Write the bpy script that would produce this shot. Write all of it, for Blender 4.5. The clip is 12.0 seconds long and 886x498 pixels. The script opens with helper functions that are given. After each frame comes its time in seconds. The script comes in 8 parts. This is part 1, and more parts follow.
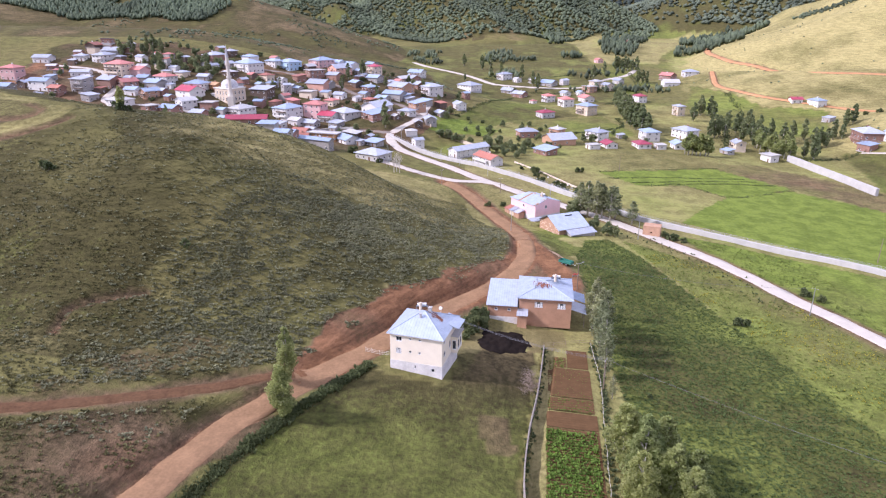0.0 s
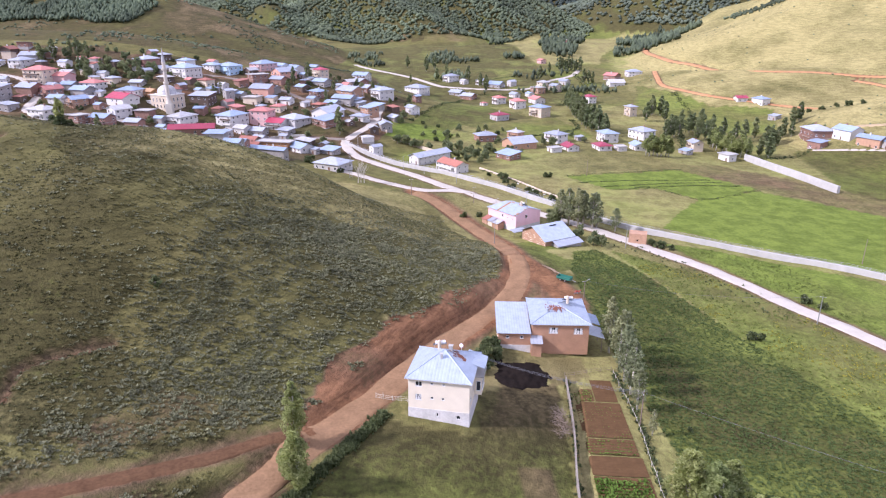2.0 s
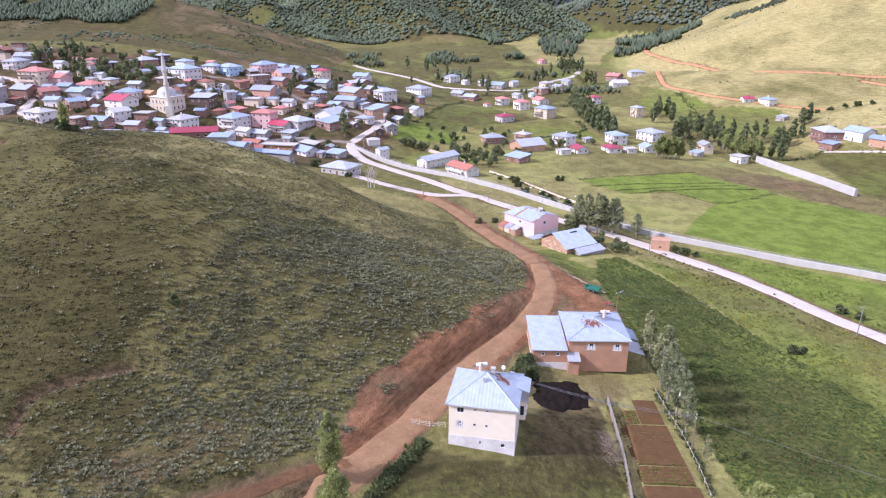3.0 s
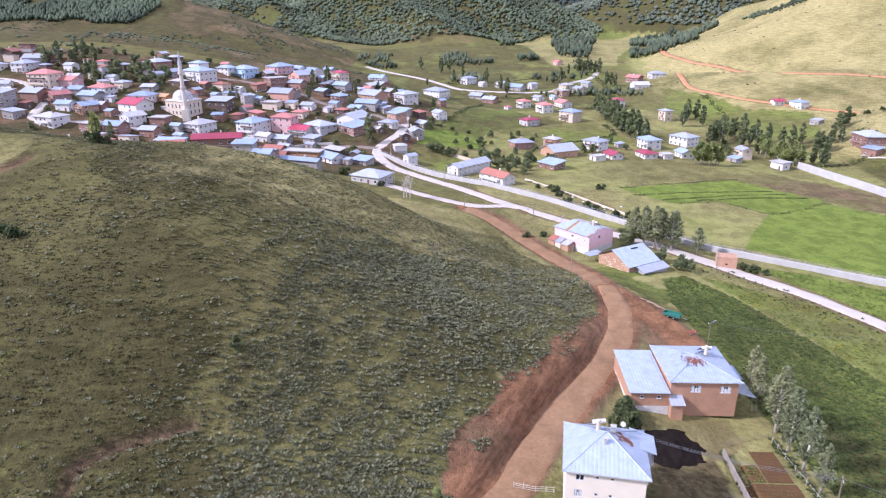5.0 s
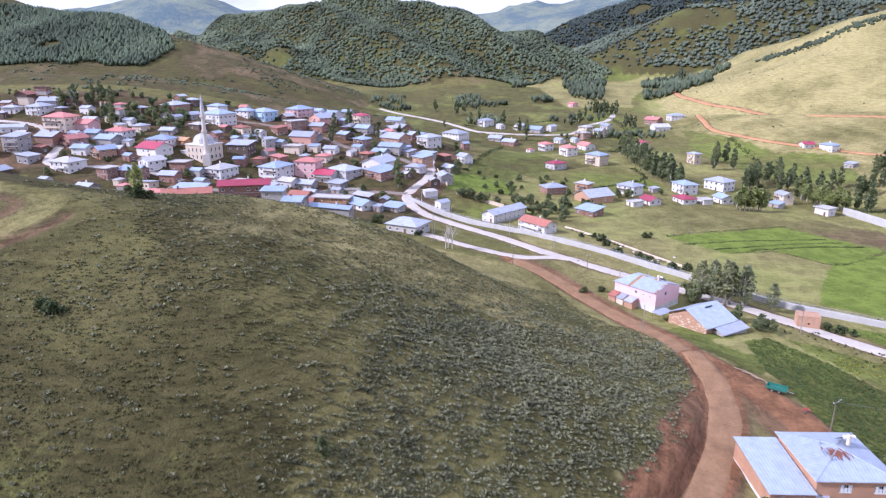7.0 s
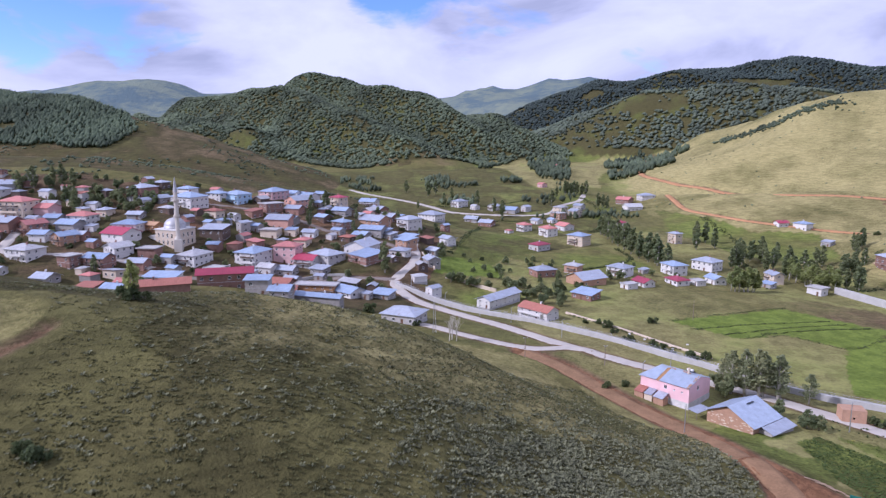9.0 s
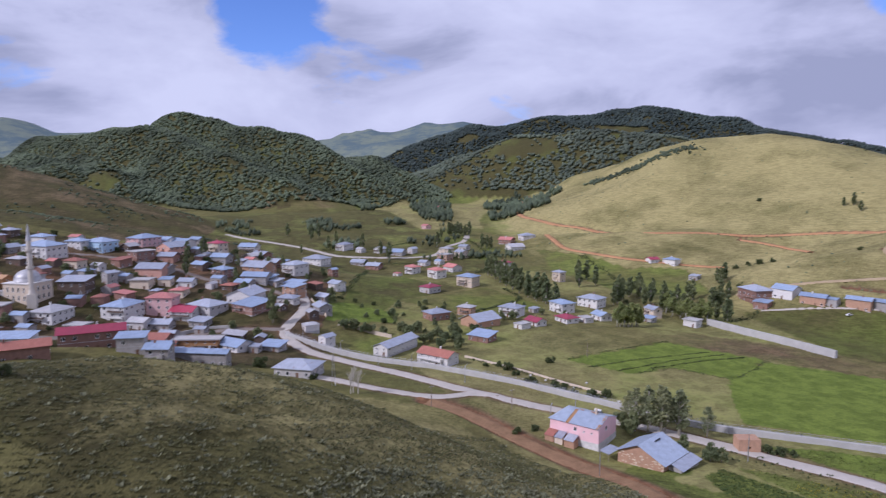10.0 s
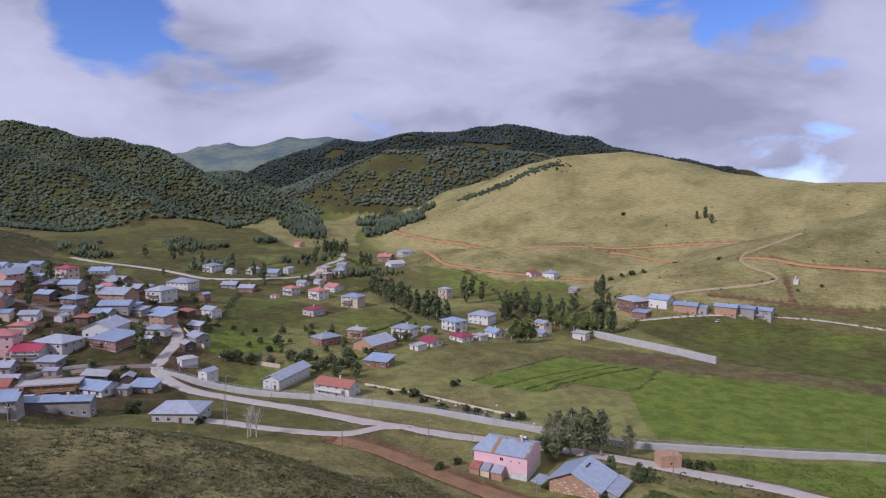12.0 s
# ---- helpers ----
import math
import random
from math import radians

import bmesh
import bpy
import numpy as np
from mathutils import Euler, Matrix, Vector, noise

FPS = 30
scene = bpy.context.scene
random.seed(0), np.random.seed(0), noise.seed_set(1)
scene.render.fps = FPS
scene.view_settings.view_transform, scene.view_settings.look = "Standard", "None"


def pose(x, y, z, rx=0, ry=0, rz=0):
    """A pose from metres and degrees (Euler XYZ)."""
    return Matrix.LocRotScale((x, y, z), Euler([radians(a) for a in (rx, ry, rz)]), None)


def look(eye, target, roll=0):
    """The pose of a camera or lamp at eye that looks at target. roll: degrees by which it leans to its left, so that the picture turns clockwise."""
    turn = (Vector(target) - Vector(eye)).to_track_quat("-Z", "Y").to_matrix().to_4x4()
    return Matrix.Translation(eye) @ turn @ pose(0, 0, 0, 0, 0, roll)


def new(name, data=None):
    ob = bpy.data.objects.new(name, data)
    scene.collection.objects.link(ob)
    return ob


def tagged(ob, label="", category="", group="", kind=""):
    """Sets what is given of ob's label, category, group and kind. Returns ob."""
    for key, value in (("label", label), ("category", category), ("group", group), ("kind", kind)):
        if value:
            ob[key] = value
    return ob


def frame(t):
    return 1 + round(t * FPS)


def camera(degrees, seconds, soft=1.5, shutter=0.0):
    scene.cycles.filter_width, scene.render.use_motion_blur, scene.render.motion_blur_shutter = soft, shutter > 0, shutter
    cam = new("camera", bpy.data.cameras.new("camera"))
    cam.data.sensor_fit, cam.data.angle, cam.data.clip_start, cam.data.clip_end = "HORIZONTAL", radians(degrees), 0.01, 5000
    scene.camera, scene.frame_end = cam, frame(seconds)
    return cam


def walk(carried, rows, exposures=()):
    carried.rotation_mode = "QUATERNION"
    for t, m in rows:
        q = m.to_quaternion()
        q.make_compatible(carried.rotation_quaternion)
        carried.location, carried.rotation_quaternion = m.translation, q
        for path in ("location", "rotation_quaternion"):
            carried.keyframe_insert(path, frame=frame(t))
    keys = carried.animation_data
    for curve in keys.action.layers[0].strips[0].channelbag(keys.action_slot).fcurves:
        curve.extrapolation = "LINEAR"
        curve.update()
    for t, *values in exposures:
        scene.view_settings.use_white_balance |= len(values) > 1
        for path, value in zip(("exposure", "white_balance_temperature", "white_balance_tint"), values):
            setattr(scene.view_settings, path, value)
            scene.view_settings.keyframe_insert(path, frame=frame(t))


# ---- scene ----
cam = camera(68.2, 12.0, soft=1.2, shutter=0.4)
METRES, EYE, TILT, LEAN, TURN = 140.0, 64.7, 0.0, 4.87, 0.0
ROWS = [
    (0.0, 0.0, 0.0, 0.0, 1.81, -20.26, -4.91),
    (0.5, -0.029, 0.0289, -0.0029, 0.61, -20.14, -4.9),
    (1.0, -0.0572, 0.0583, -0.0055, -0.7, -20.01, -4.89),
    (1.5, -0.0845, 0.0884, -0.0084, -2.2, -19.86, -4.88),
    (2.0, -0.111, 0.1194, -0.0111, -4.17, -19.68, -4.85),
    (2.5, -0.1383, 0.1508, -0.0136, -4.66, -19.64, -4.85),
    (3.0, -0.1647, 0.1828, -0.0164, -4.78, -19.63, -4.83),
    (5.0, -0.2722, 0.3126, -0.0265, -4.84, -19.61, -4.82),
    (5.5, -0.2997, 0.3462, -0.0292, -4.85, -19.57, -4.8),
    (6.0, -0.3277, 0.3804, -0.0316, -4.87, -19.13, -4.8),
    (6.5, -0.3558, 0.4146, -0.0339, -4.87, -17.81, -4.83),
    (8.5, -0.4652, 0.5531, -0.0443, -6.68, -11.04, -4.87),
    (9.0, -0.4891, 0.5869, -0.0459, -8.79, -9.1, -4.84),
    (9.5, -0.5101, 0.6205, -0.047, -13.19, -6.94, -4.76),
    (10.0, -0.5271, 0.6565, -0.048, -19.52, -4.6, -4.63),
    (10.5, -0.5428, 0.6924, -0.05, -23.33, -2.96, -4.52),
    (11.0, -0.5548, 0.7288, -0.0508, -25.51, -2.78, -4.42),
    (11.5, -0.5647, 0.7649, -0.0521, -28.8, -2.5, -4.25),
    (12.0, -0.5749, 0.8031, -0.0526, -31.46, -2.32, -4.13),
]
walk(cam, [(t, pose(0, 0, EYE, TILT, LEAN, TURN) @ pose(METRES * x, METRES * y, METRES * z, 90 + pitch, roll, yaw)) for t, x, y, z, yaw, pitch, roll in ROWS],
     exposures=[(0.0, 0.54, 5680, 29), (6.0, 0.56, 5380, 29), (9.0, -0.08, 5300, 30), (10.5, -0.54, 5520, 26), (12.0, -0.62, 5580, 26)])

# ---- light ----
SUN_AZ, SUN_EL = -100.0, 37.0         # degrees from +y towards +x, and above the horizon
world = bpy.data.worlds.new("sky")
scene.world = world
world.use_nodes = True
wn, wl = world.node_tree.nodes, world.node_tree.links
sky = wn.new("ShaderNodeTexSky")
sky.sky_type, sky.sun_disc = "NISHITA", False
sky.sun_elevation, sky.sun_rotation = radians(SUN_EL), radians(SUN_AZ)
sky.altitude, sky.dust_density, sky.ozone_density = 1600, 0.5, 3.0
back = wn["Background"]
back.inputs["Strength"].default_value = 0.12
# broken cloud: billowing noise on the sky's dome, thinner where the blue shows
coord = wn.new("ShaderNodeTexCoord")
stretch = wn.new("ShaderNodeMapping")
stretch.inputs["Scale"].default_value = (1.0, 1.0, 2.3)
stretch.inputs["Location"].default_value = (0.35, 0.1, 0.2)
wl.new(coord.outputs["Generated"], stretch.inputs["Vector"])


def sky_noise(scale, detail, rough, distort):
    k = wn.new("ShaderNodeTexNoise")
    for port, value in (("Scale", scale), ("Detail", detail), ("Roughness", rough), ("Distortion", distort)):
        k.inputs[port].default_value = value
    wl.new(stretch.outputs["Vector"], k.inputs["Vector"])
    return k.outputs["Fac"]


def sky_sum(a, b, times=1.0):
    k = wn.new("ShaderNodeMath")
    k.operation = "MULTIPLY_ADD"
    wl.new(b, k.inputs[0])
    k.inputs[1].default_value = times
    wl.new(a, k.inputs[2])
    return k.outputs[0]


def sky_spot(azimuth, height, inner, outer):
    """How near the sky's dome lies to a direction, from 0 to 1 (degrees)."""
    a, h = radians(azimuth), radians(height)
    dot = wn.new("ShaderNodeVectorMath")
    dot.operation = "DOT_PRODUCT"
    wl.new(coord.outputs["Generated"], dot.inputs[0])
    dot.inputs[1].default_value = (math.sin(a) * math.cos(h), math.cos(a) * math.cos(h), math.sin(h))
    k = wn.new("ShaderNodeMapRange")
    k.interpolation_type = "SMOOTHSTEP"
    k.inputs["From Min"].default_value, k.inputs["From Max"].default_value = math.cos(radians(outer)), math.cos(radians(inner))
    wl.new(dot.outputs["Value"], k.inputs["Value"])
    return k.outputs["Result"]


def sky_ramp(fac, stops):
    k = wn.new("ShaderNodeValToRGB")
    while len(k.color_ramp.elements) < len(stops):
        k.color_ramp.elements.new(0.5)
    for e, (at, colour) in zip(k.color_ramp.elements, stops):
        e.position, e.color = at, (*colour, 1)
    wl.new(fac, k.inputs["Fac"])
    return k.outputs["Color"]


mass = sky_sum(sky_noise(2.4, 3.0, 0.5, 0.2), sky_noise(7.0, 9.0, 0.58, 0.5), 0.55)
for azimuth, height, inner, outer, gap in ((-23, 12, 1, 9, 0.20), (-14, 8, 0.5, 5, 0.14), (5, 13, 0.5, 6, 0.19), (56, 14.5, 0.5, 6, 0.18), (50, 4, 2, 12, -0.16), (-60, 30, 5, 25, 0.1), (120, 35, 5, 30, 0.1)):
    mass = sky_sum(mass, sky_spot(azimuth, height, inner, outer), -gap)
cover = sky_ramp(mass, ((0.56, (0, 0, 0)), (0.66, (1, 1, 1))))
thick = sky_sum(sky_noise(2.9, 6.0, 0.55, 0.3), sky_spot(43, 13, 2, 18), 0.09)
tone = sky_ramp(thick, ((0.40, (7.4, 7.5, 8.0)), (0.54, (6.2, 6.3, 7.0)), (0.66, (4.0, 4.2, 5.0))))
veil = wn.new("ShaderNodeMix")
veil.data_type = "RGBA"
wl.new(cover, veil.inputs["Factor"])
clear = wn.new("ShaderNodeMix")
clear.data_type, clear.blend_type = "RGBA", "MULTIPLY"
clear.inputs["Factor"].default_value, clear.inputs["B"].default_value = 1.0, (1.2, 1.28, 1.55, 1)
wl.new(sky.outputs["Color"], clear.inputs["A"])
wl.new(clear.outputs["Result"], veil.inputs["A"])
wl.new(tone, veil.inputs["B"])
wl.new(veil.outputs["Result"], back.inputs["Color"])

sun = new("sun", bpy.data.lights.new("sun", "SUN"))
sun.data.energy, sun.data.angle, sun.data.color = 4.0, radians(4.0), (1.0, 0.93, 0.82)
az, el = radians(SUN_AZ), radians(SUN_EL)
sun.matrix_world = look((math.sin(az) * math.cos(el) * 900, math.cos(az) * math.cos(el) * 900 + 300, math.sin(el) * 900), (0, 300, 0))


# ---- materials ----
def material(name, rough=0.8, metal=0.0):
    m = bpy.data.materials.new(name)
    m.use_nodes = True
    b = m.node_tree.nodes["Principled BSDF"]
    b.inputs["Roughness"].default_value, b.inputs["Metallic"].default_value = rough, metal
    return m, m.node_tree.nodes, m.node_tree.links, b


def noise_of(n, l, scale, detail=4.0, rough=0.6, vec=None):
    t = n.new("ShaderNodeTexNoise")
    t.inputs["Scale"].default_value, t.inputs["Detail"].default_value, t.inputs["Roughness"].default_value = scale, detail, rough
    if vec is not None:
        l.new(vec, t.inputs["Vector"])
    return t.outputs["Fac"]


def ramp_of(n, l, fac, lo, hi, c0=(0, 0, 0), c1=(1, 1, 1)):
    r = n.new("ShaderNodeValToRGB")
    r.color_ramp.elements[0].position, r.color_ramp.elements[0].color = lo, (*c0, 1)
    r.color_ramp.elements[1].position, r.color_ramp.elements[1].color = hi, (*c1, 1)
    l.new(fac, r.inputs["Fac"])
    return r.outputs["Color"]


def mix_of(n, l, fac, a, b, how="MIX"):
    x = n.new("ShaderNodeMix")
    x.data_type, x.blend_type = "RGBA", how
    for value, port in ((fac, "Factor"), (a, "A"), (b, "B")):
        if isinstance(value, (int, float)):
            x.inputs[port].default_value = value
        elif isinstance(value, tuple):
            x.inputs[port].default_value = (*value, 1)
        else:
            l.new(value, x.inputs[port])
    return x.outputs["Result"]


def bump_of(n, l, b, height, strength, distance):
    k = n.new("ShaderNodeBump")
    k.inputs["Strength"].default_value, k.inputs["Distance"].default_value = strength, distance
    l.new(height, k.inputs["Height"])
    l.new(k.outputs["Normal"], b.inputs["Normal"])


def place_of(n):
    return n.new("ShaderNodeTexCoord").outputs["Object"]


def plain(name, colour, rough=0.8, vary=0.25, scale=0.8, fine=9.0, bump=0.25, metal=0.0, per_object=0.0):
    """A matt surface with stains at one scale and grain at another."""
    m, n, l, b = material(name, rough, metal)
    c = place_of(n)
    dark = tuple(v * (1 - vary) for v in colour)
    light = tuple(min(1, v * (1 + vary * 0.6)) for v in colour)
    col = ramp_of(n, l, noise_of(n, l, scale, 5, 0.65, c), 0.3, 0.7, dark, light)
    grain = noise_of(n, l, fine, 3, 0.6, c)
    col = mix_of(n, l, 0.35, col, ramp_of(n, l, grain, 0.3, 0.7, dark, light))
    if per_object:
        info = n.new("ShaderNodeObjectInfo")
        hsv = n.new("ShaderNodeHueSaturation")
        l.new(col, hsv.inputs["Color"])
        mr = n.new("ShaderNodeMapRange")
        mr.inputs["To Min"].default_value, mr.inputs["To Max"].default_value = 1 - per_object, 1 + per_object
        l.new(info.outputs["Random"], mr.inputs["Value"])
        l.new(mr.outputs["Result"], hsv.inputs["Value"])
        col = hsv.outputs["Color"]
    l.new(col, b.inputs["Base Color"])
    if bump:
        bump_of(n, l, b, grain, bump, 0.03)
    return m


def leafy(name, dark, light, scale=0.35, through_light=0.4, deep=0.72, high=1.2):
    """Leaves: each one its own shade, clumps lighter and darker, a little light shines through."""
    m, n, l, b = material(name, 0.65)
    g = n.new("ShaderNodeNewGeometry")
    col = ramp_of(n, l, g.outputs["Random Per Island"], 0.0, 1.0, dark, light)
    big = ramp_of(n, l, noise_of(n, l, scale, 3, 0.5, place_of(n)), 0.3, 0.7, (deep, deep, deep), (high, high, high * 0.96))
    col = mix_of(n, l, 1.0, col, big, "MULTIPLY")
    info = n.new("ShaderNodeObjectInfo")
    tint = ramp_of(n, l, info.outputs["Random"], 0.0, 1.0, (0.85, 0.9, 0.85), (1.15, 1.1, 1.0))
    col = mix_of(n, l, 1.0, col, tint, "MULTIPLY")
    l.new(col, b.inputs["Base Color"])
    b.inputs["Specular IOR Level"].default_value = 0.2
    thin = n.new("ShaderNodeBsdfTranslucent")
    l.new(col, thin.inputs["Color"])
    both = n.new("ShaderNodeMixShader")
    both.inputs["Fac"].default_value = through_light
    l.new(b.outputs[0], both.inputs[1])
    l.new(thin.outputs[0], both.inputs[2])
    l.new(both.outputs[0], n["Material Output"].inputs["Surface"])
    return m


def sheet_roof(name, colour, rust=0.0, rough=0.5, metal=0.3, pitch=0.75):
    """Painted or zinc sheet: pressed ribs, streaks, some rust."""
    m, n, l, b = material(name, rough, metal)
    c = place_of(n)
    wave = n.new("ShaderNodeTexWave")
    wave.inputs["Scale"].default_value, wave.inputs["Distortion"].default_value = 0.314 / pitch, 0.0
    l.new(c, wave.inputs["Vector"])
    col = ramp_of(n, l, noise_of(n, l, 0.5, 5, 0.7, c), 0.3, 0.72, tuple(v * 0.78 for v in colour), tuple(min(1, v * 1.12) for v in colour))
    seam = ramp_of(n, l, wave.outputs["Fac"], 0.02, 0.16, (0.62, 0.62, 0.63), (1, 1, 1))
    col = mix_of(n, l, 0.42, col, mix_of(n, l, 1.0, col, seam, "MULTIPLY"))
    if rust:
        run = n.new("ShaderNodeMapping")
        run.inputs["Scale"].default_value = (1.0, 0.3, 1.0)
        l.new(c, run.inputs["Vector"])
        spots = mix_of(n, l, 0.5, noise_of(n, l, 0.33, 8, 0.75, c), noise_of(n, l, 1.6, 6, 0.7, run.outputs["Vector"]))
        spots = ramp_of(n, l, spots, 0.60 - rust * 0.13, 0.70 - rust * 0.1, (0, 0, 0), (0.8, 0.8, 0.8))
        col = mix_of(n, l, spots, col, (0.22, 0.09, 0.05))
    info = n.new("ShaderNodeObjectInfo")
    tint = ramp_of(n, l, info.outputs["Random"], 0.0, 1.0, (0.8, 0.8, 0.82), (1.12, 1.1, 1.08))
    l.new(mix_of(n, l, 1.0, col, tint, "MULTIPLY"), b.inputs["Base Color"])
    bump_of(n, l, b, wave.outputs["Fac"], 0.4, 0.04)
    return m


ROOFS = {
    "grey": sheet_roof("zinc_sheet", (0.42, 0.46, 0.53), 0.3),
    "blue": sheet_roof("blue_sheet", (0.33, 0.42, 0.56), 0.1),
    "pale": sheet_roof("pale_sheet", (0.54, 0.54, 0.54), 0.25),
    "crimson": sheet_roof("crimson_sheet", (0.38, 0.05, 0.09), 0.1, 0.5, 0.1),
    "salmon": sheet_roof("red_tile_sheet", (0.50, 0.19, 0.165), 0.1, 0.6, 0.0),
    "rust": sheet_roof("rusty_sheet", (0.36, 0.14, 0.10), 0.5, 0.7, 0.0),
    "orange": sheet_roof("ochre_sheet", (0.45, 0.27, 0.14), 0.2, 0.7, 0.0),
}
WALLS = {
    "white": plain("white_render", (0.66, 0.64, 0.61), vary=0.16, per_object=0.08),
    "pale": plain("pale_grey_render", (0.52, 0.50, 0.48), vary=0.25, per_object=0.1),
    "beige": plain("beige_render", (0.62, 0.52, 0.40), vary=0.16, per_object=0.08),
    "grey": plain("grey_block", (0.34, 0.32, 0.30), vary=0.3, per_object=0.15),
    "brick": plain("red_brick", (0.29, 0.165, 0.125), vary=0.35, fine=4.0, per_object=0.15),
    "orange": plain("orange_brick", (0.44, 0.265, 0.17), vary=0.25, fine=4.0, per_object=0.1),
    "pink": plain("pink_render", (0.62, 0.40, 0.38), vary=0.18, per_object=0.08),
    "salmonwall": plain("salmon_render", (0.60, 0.34, 0.26), vary=0.2, per_object=0.08),
    "skyblue": plain("sky_blue_render", (0.42, 0.58, 0.72), vary=0.14),
    "brown": plain("dark_timber", (0.12, 0.085, 0.065), vary=0.3),
    "ochre": plain("ochre_timber", (0.36, 0.20, 0.09), vary=0.35),
}
WORDS = {"grey": "grey zinc", "blue": "blue sheet-metal", "pale": "pale sheet-metal", "crimson": "crimson sheet-metal", "salmon": "salmon-red", "rust": "rusty red sheet",
         "orange": "ochre sheet"}
WALL_WORDS = {"white": "white rendered", "pale": "pale grey rendered", "beige": "beige rendered", "grey": "grey block", "brick": "bare red-brick", "orange": "orange-brick",
              "pink": "pink rendered", "salmonwall": "salmon rendered", "skyblue": "sky-blue rendered", "brown": "dark timber", "ochre": "ochre timber"}
CONCRETE = plain("concrete", (0.44, 0.43, 0.405), vary=0.22, scale=0.3)
GREY_CONCRETE = plain("grey_concrete", (0.42, 0.41, 0.40), vary=0.25, scale=0.5)
FRAME_WHITE = plain("white_frame", (0.75, 0.75, 0.75), 0.4, 0.08, bump=0)
WOOD_GREY = plain("weathered_wood", (0.22, 0.17, 0.13), vary=0.35, fine=14)
BARK = plain("bark", (0.30, 0.27, 0.22), vary=0.4, scale=3, fine=20)
PALE_BARK = plain("pale_bark", (0.52, 0.49, 0.42), vary=0.3, scale=3, fine=16)
METAL = plain("galvanised_steel", (0.45, 0.46, 0.48), 0.4, 0.15, metal=0.7)
BLACK = plain("black_panel", (0.02, 0.022, 0.03), 0.2, 0.2, bump=0)
LEAF_POPLAR = leafy("poplar_leaves", (0.270, 0.315, 0.125), (0.470, 0.505, 0.240), 0.35, 0.65)
LEAF_FIELD = leafy("grey_poplar_leaves", (0.215, 0.240, 0.135), (0.380, 0.400, 0.245), 0.35, 0.5)
LEAF_DARK = leafy("dark_leaves", (0.165, 0.198, 0.104), (0.300, 0.340, 0.185), 0.35, 0.5)
LEAF_BUSH = leafy("bush_leaves", (0.075, 0.098, 0.046), (0.165, 0.195, 0.092))
# distance haze mixed into the next two leaf colours: bluer, the slope's also paler
LEAF_WOODS = leafy("woodland_leaves", (0.098, 0.130, 0.092), (0.136, 0.172, 0.112), 0.011, 0.38, 0.55, 1.5)
LEAF_HAZY_SLOPE = leafy("hazy_slope_leaves", (0.120, 0.152, 0.122), (0.162, 0.194, 0.148), 0.009, 0.38, 0.6, 1.4)
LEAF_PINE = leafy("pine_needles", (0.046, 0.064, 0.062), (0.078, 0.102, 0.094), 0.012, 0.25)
LEAF_SAGE = leafy("sage_leaves", (0.144, 0.149, 0.090), (0.330, 0.332, 0.222), 0.25, 0.45)
LEAF_CROP = leafy("crop_leaves", (0.084, 0.124, 0.042), (0.114, 0.160, 0.055), 0.15, 0.5, 0.85, 1.1)
LEAF_GARDEN = leafy("garden_leaves", (0.13, 0.21, 0.04), (0.24, 0.36, 0.075), 0.3, 0.5)


def glass():
    m, n, l, b = material("window_glass", 0.06)
    b.inputs["Base Color"].default_value = (0.02, 0.025, 0.032, 1)
    b.inputs["Specular IOR Level"].default_value = 0.8
    return m


GLASS = glass()


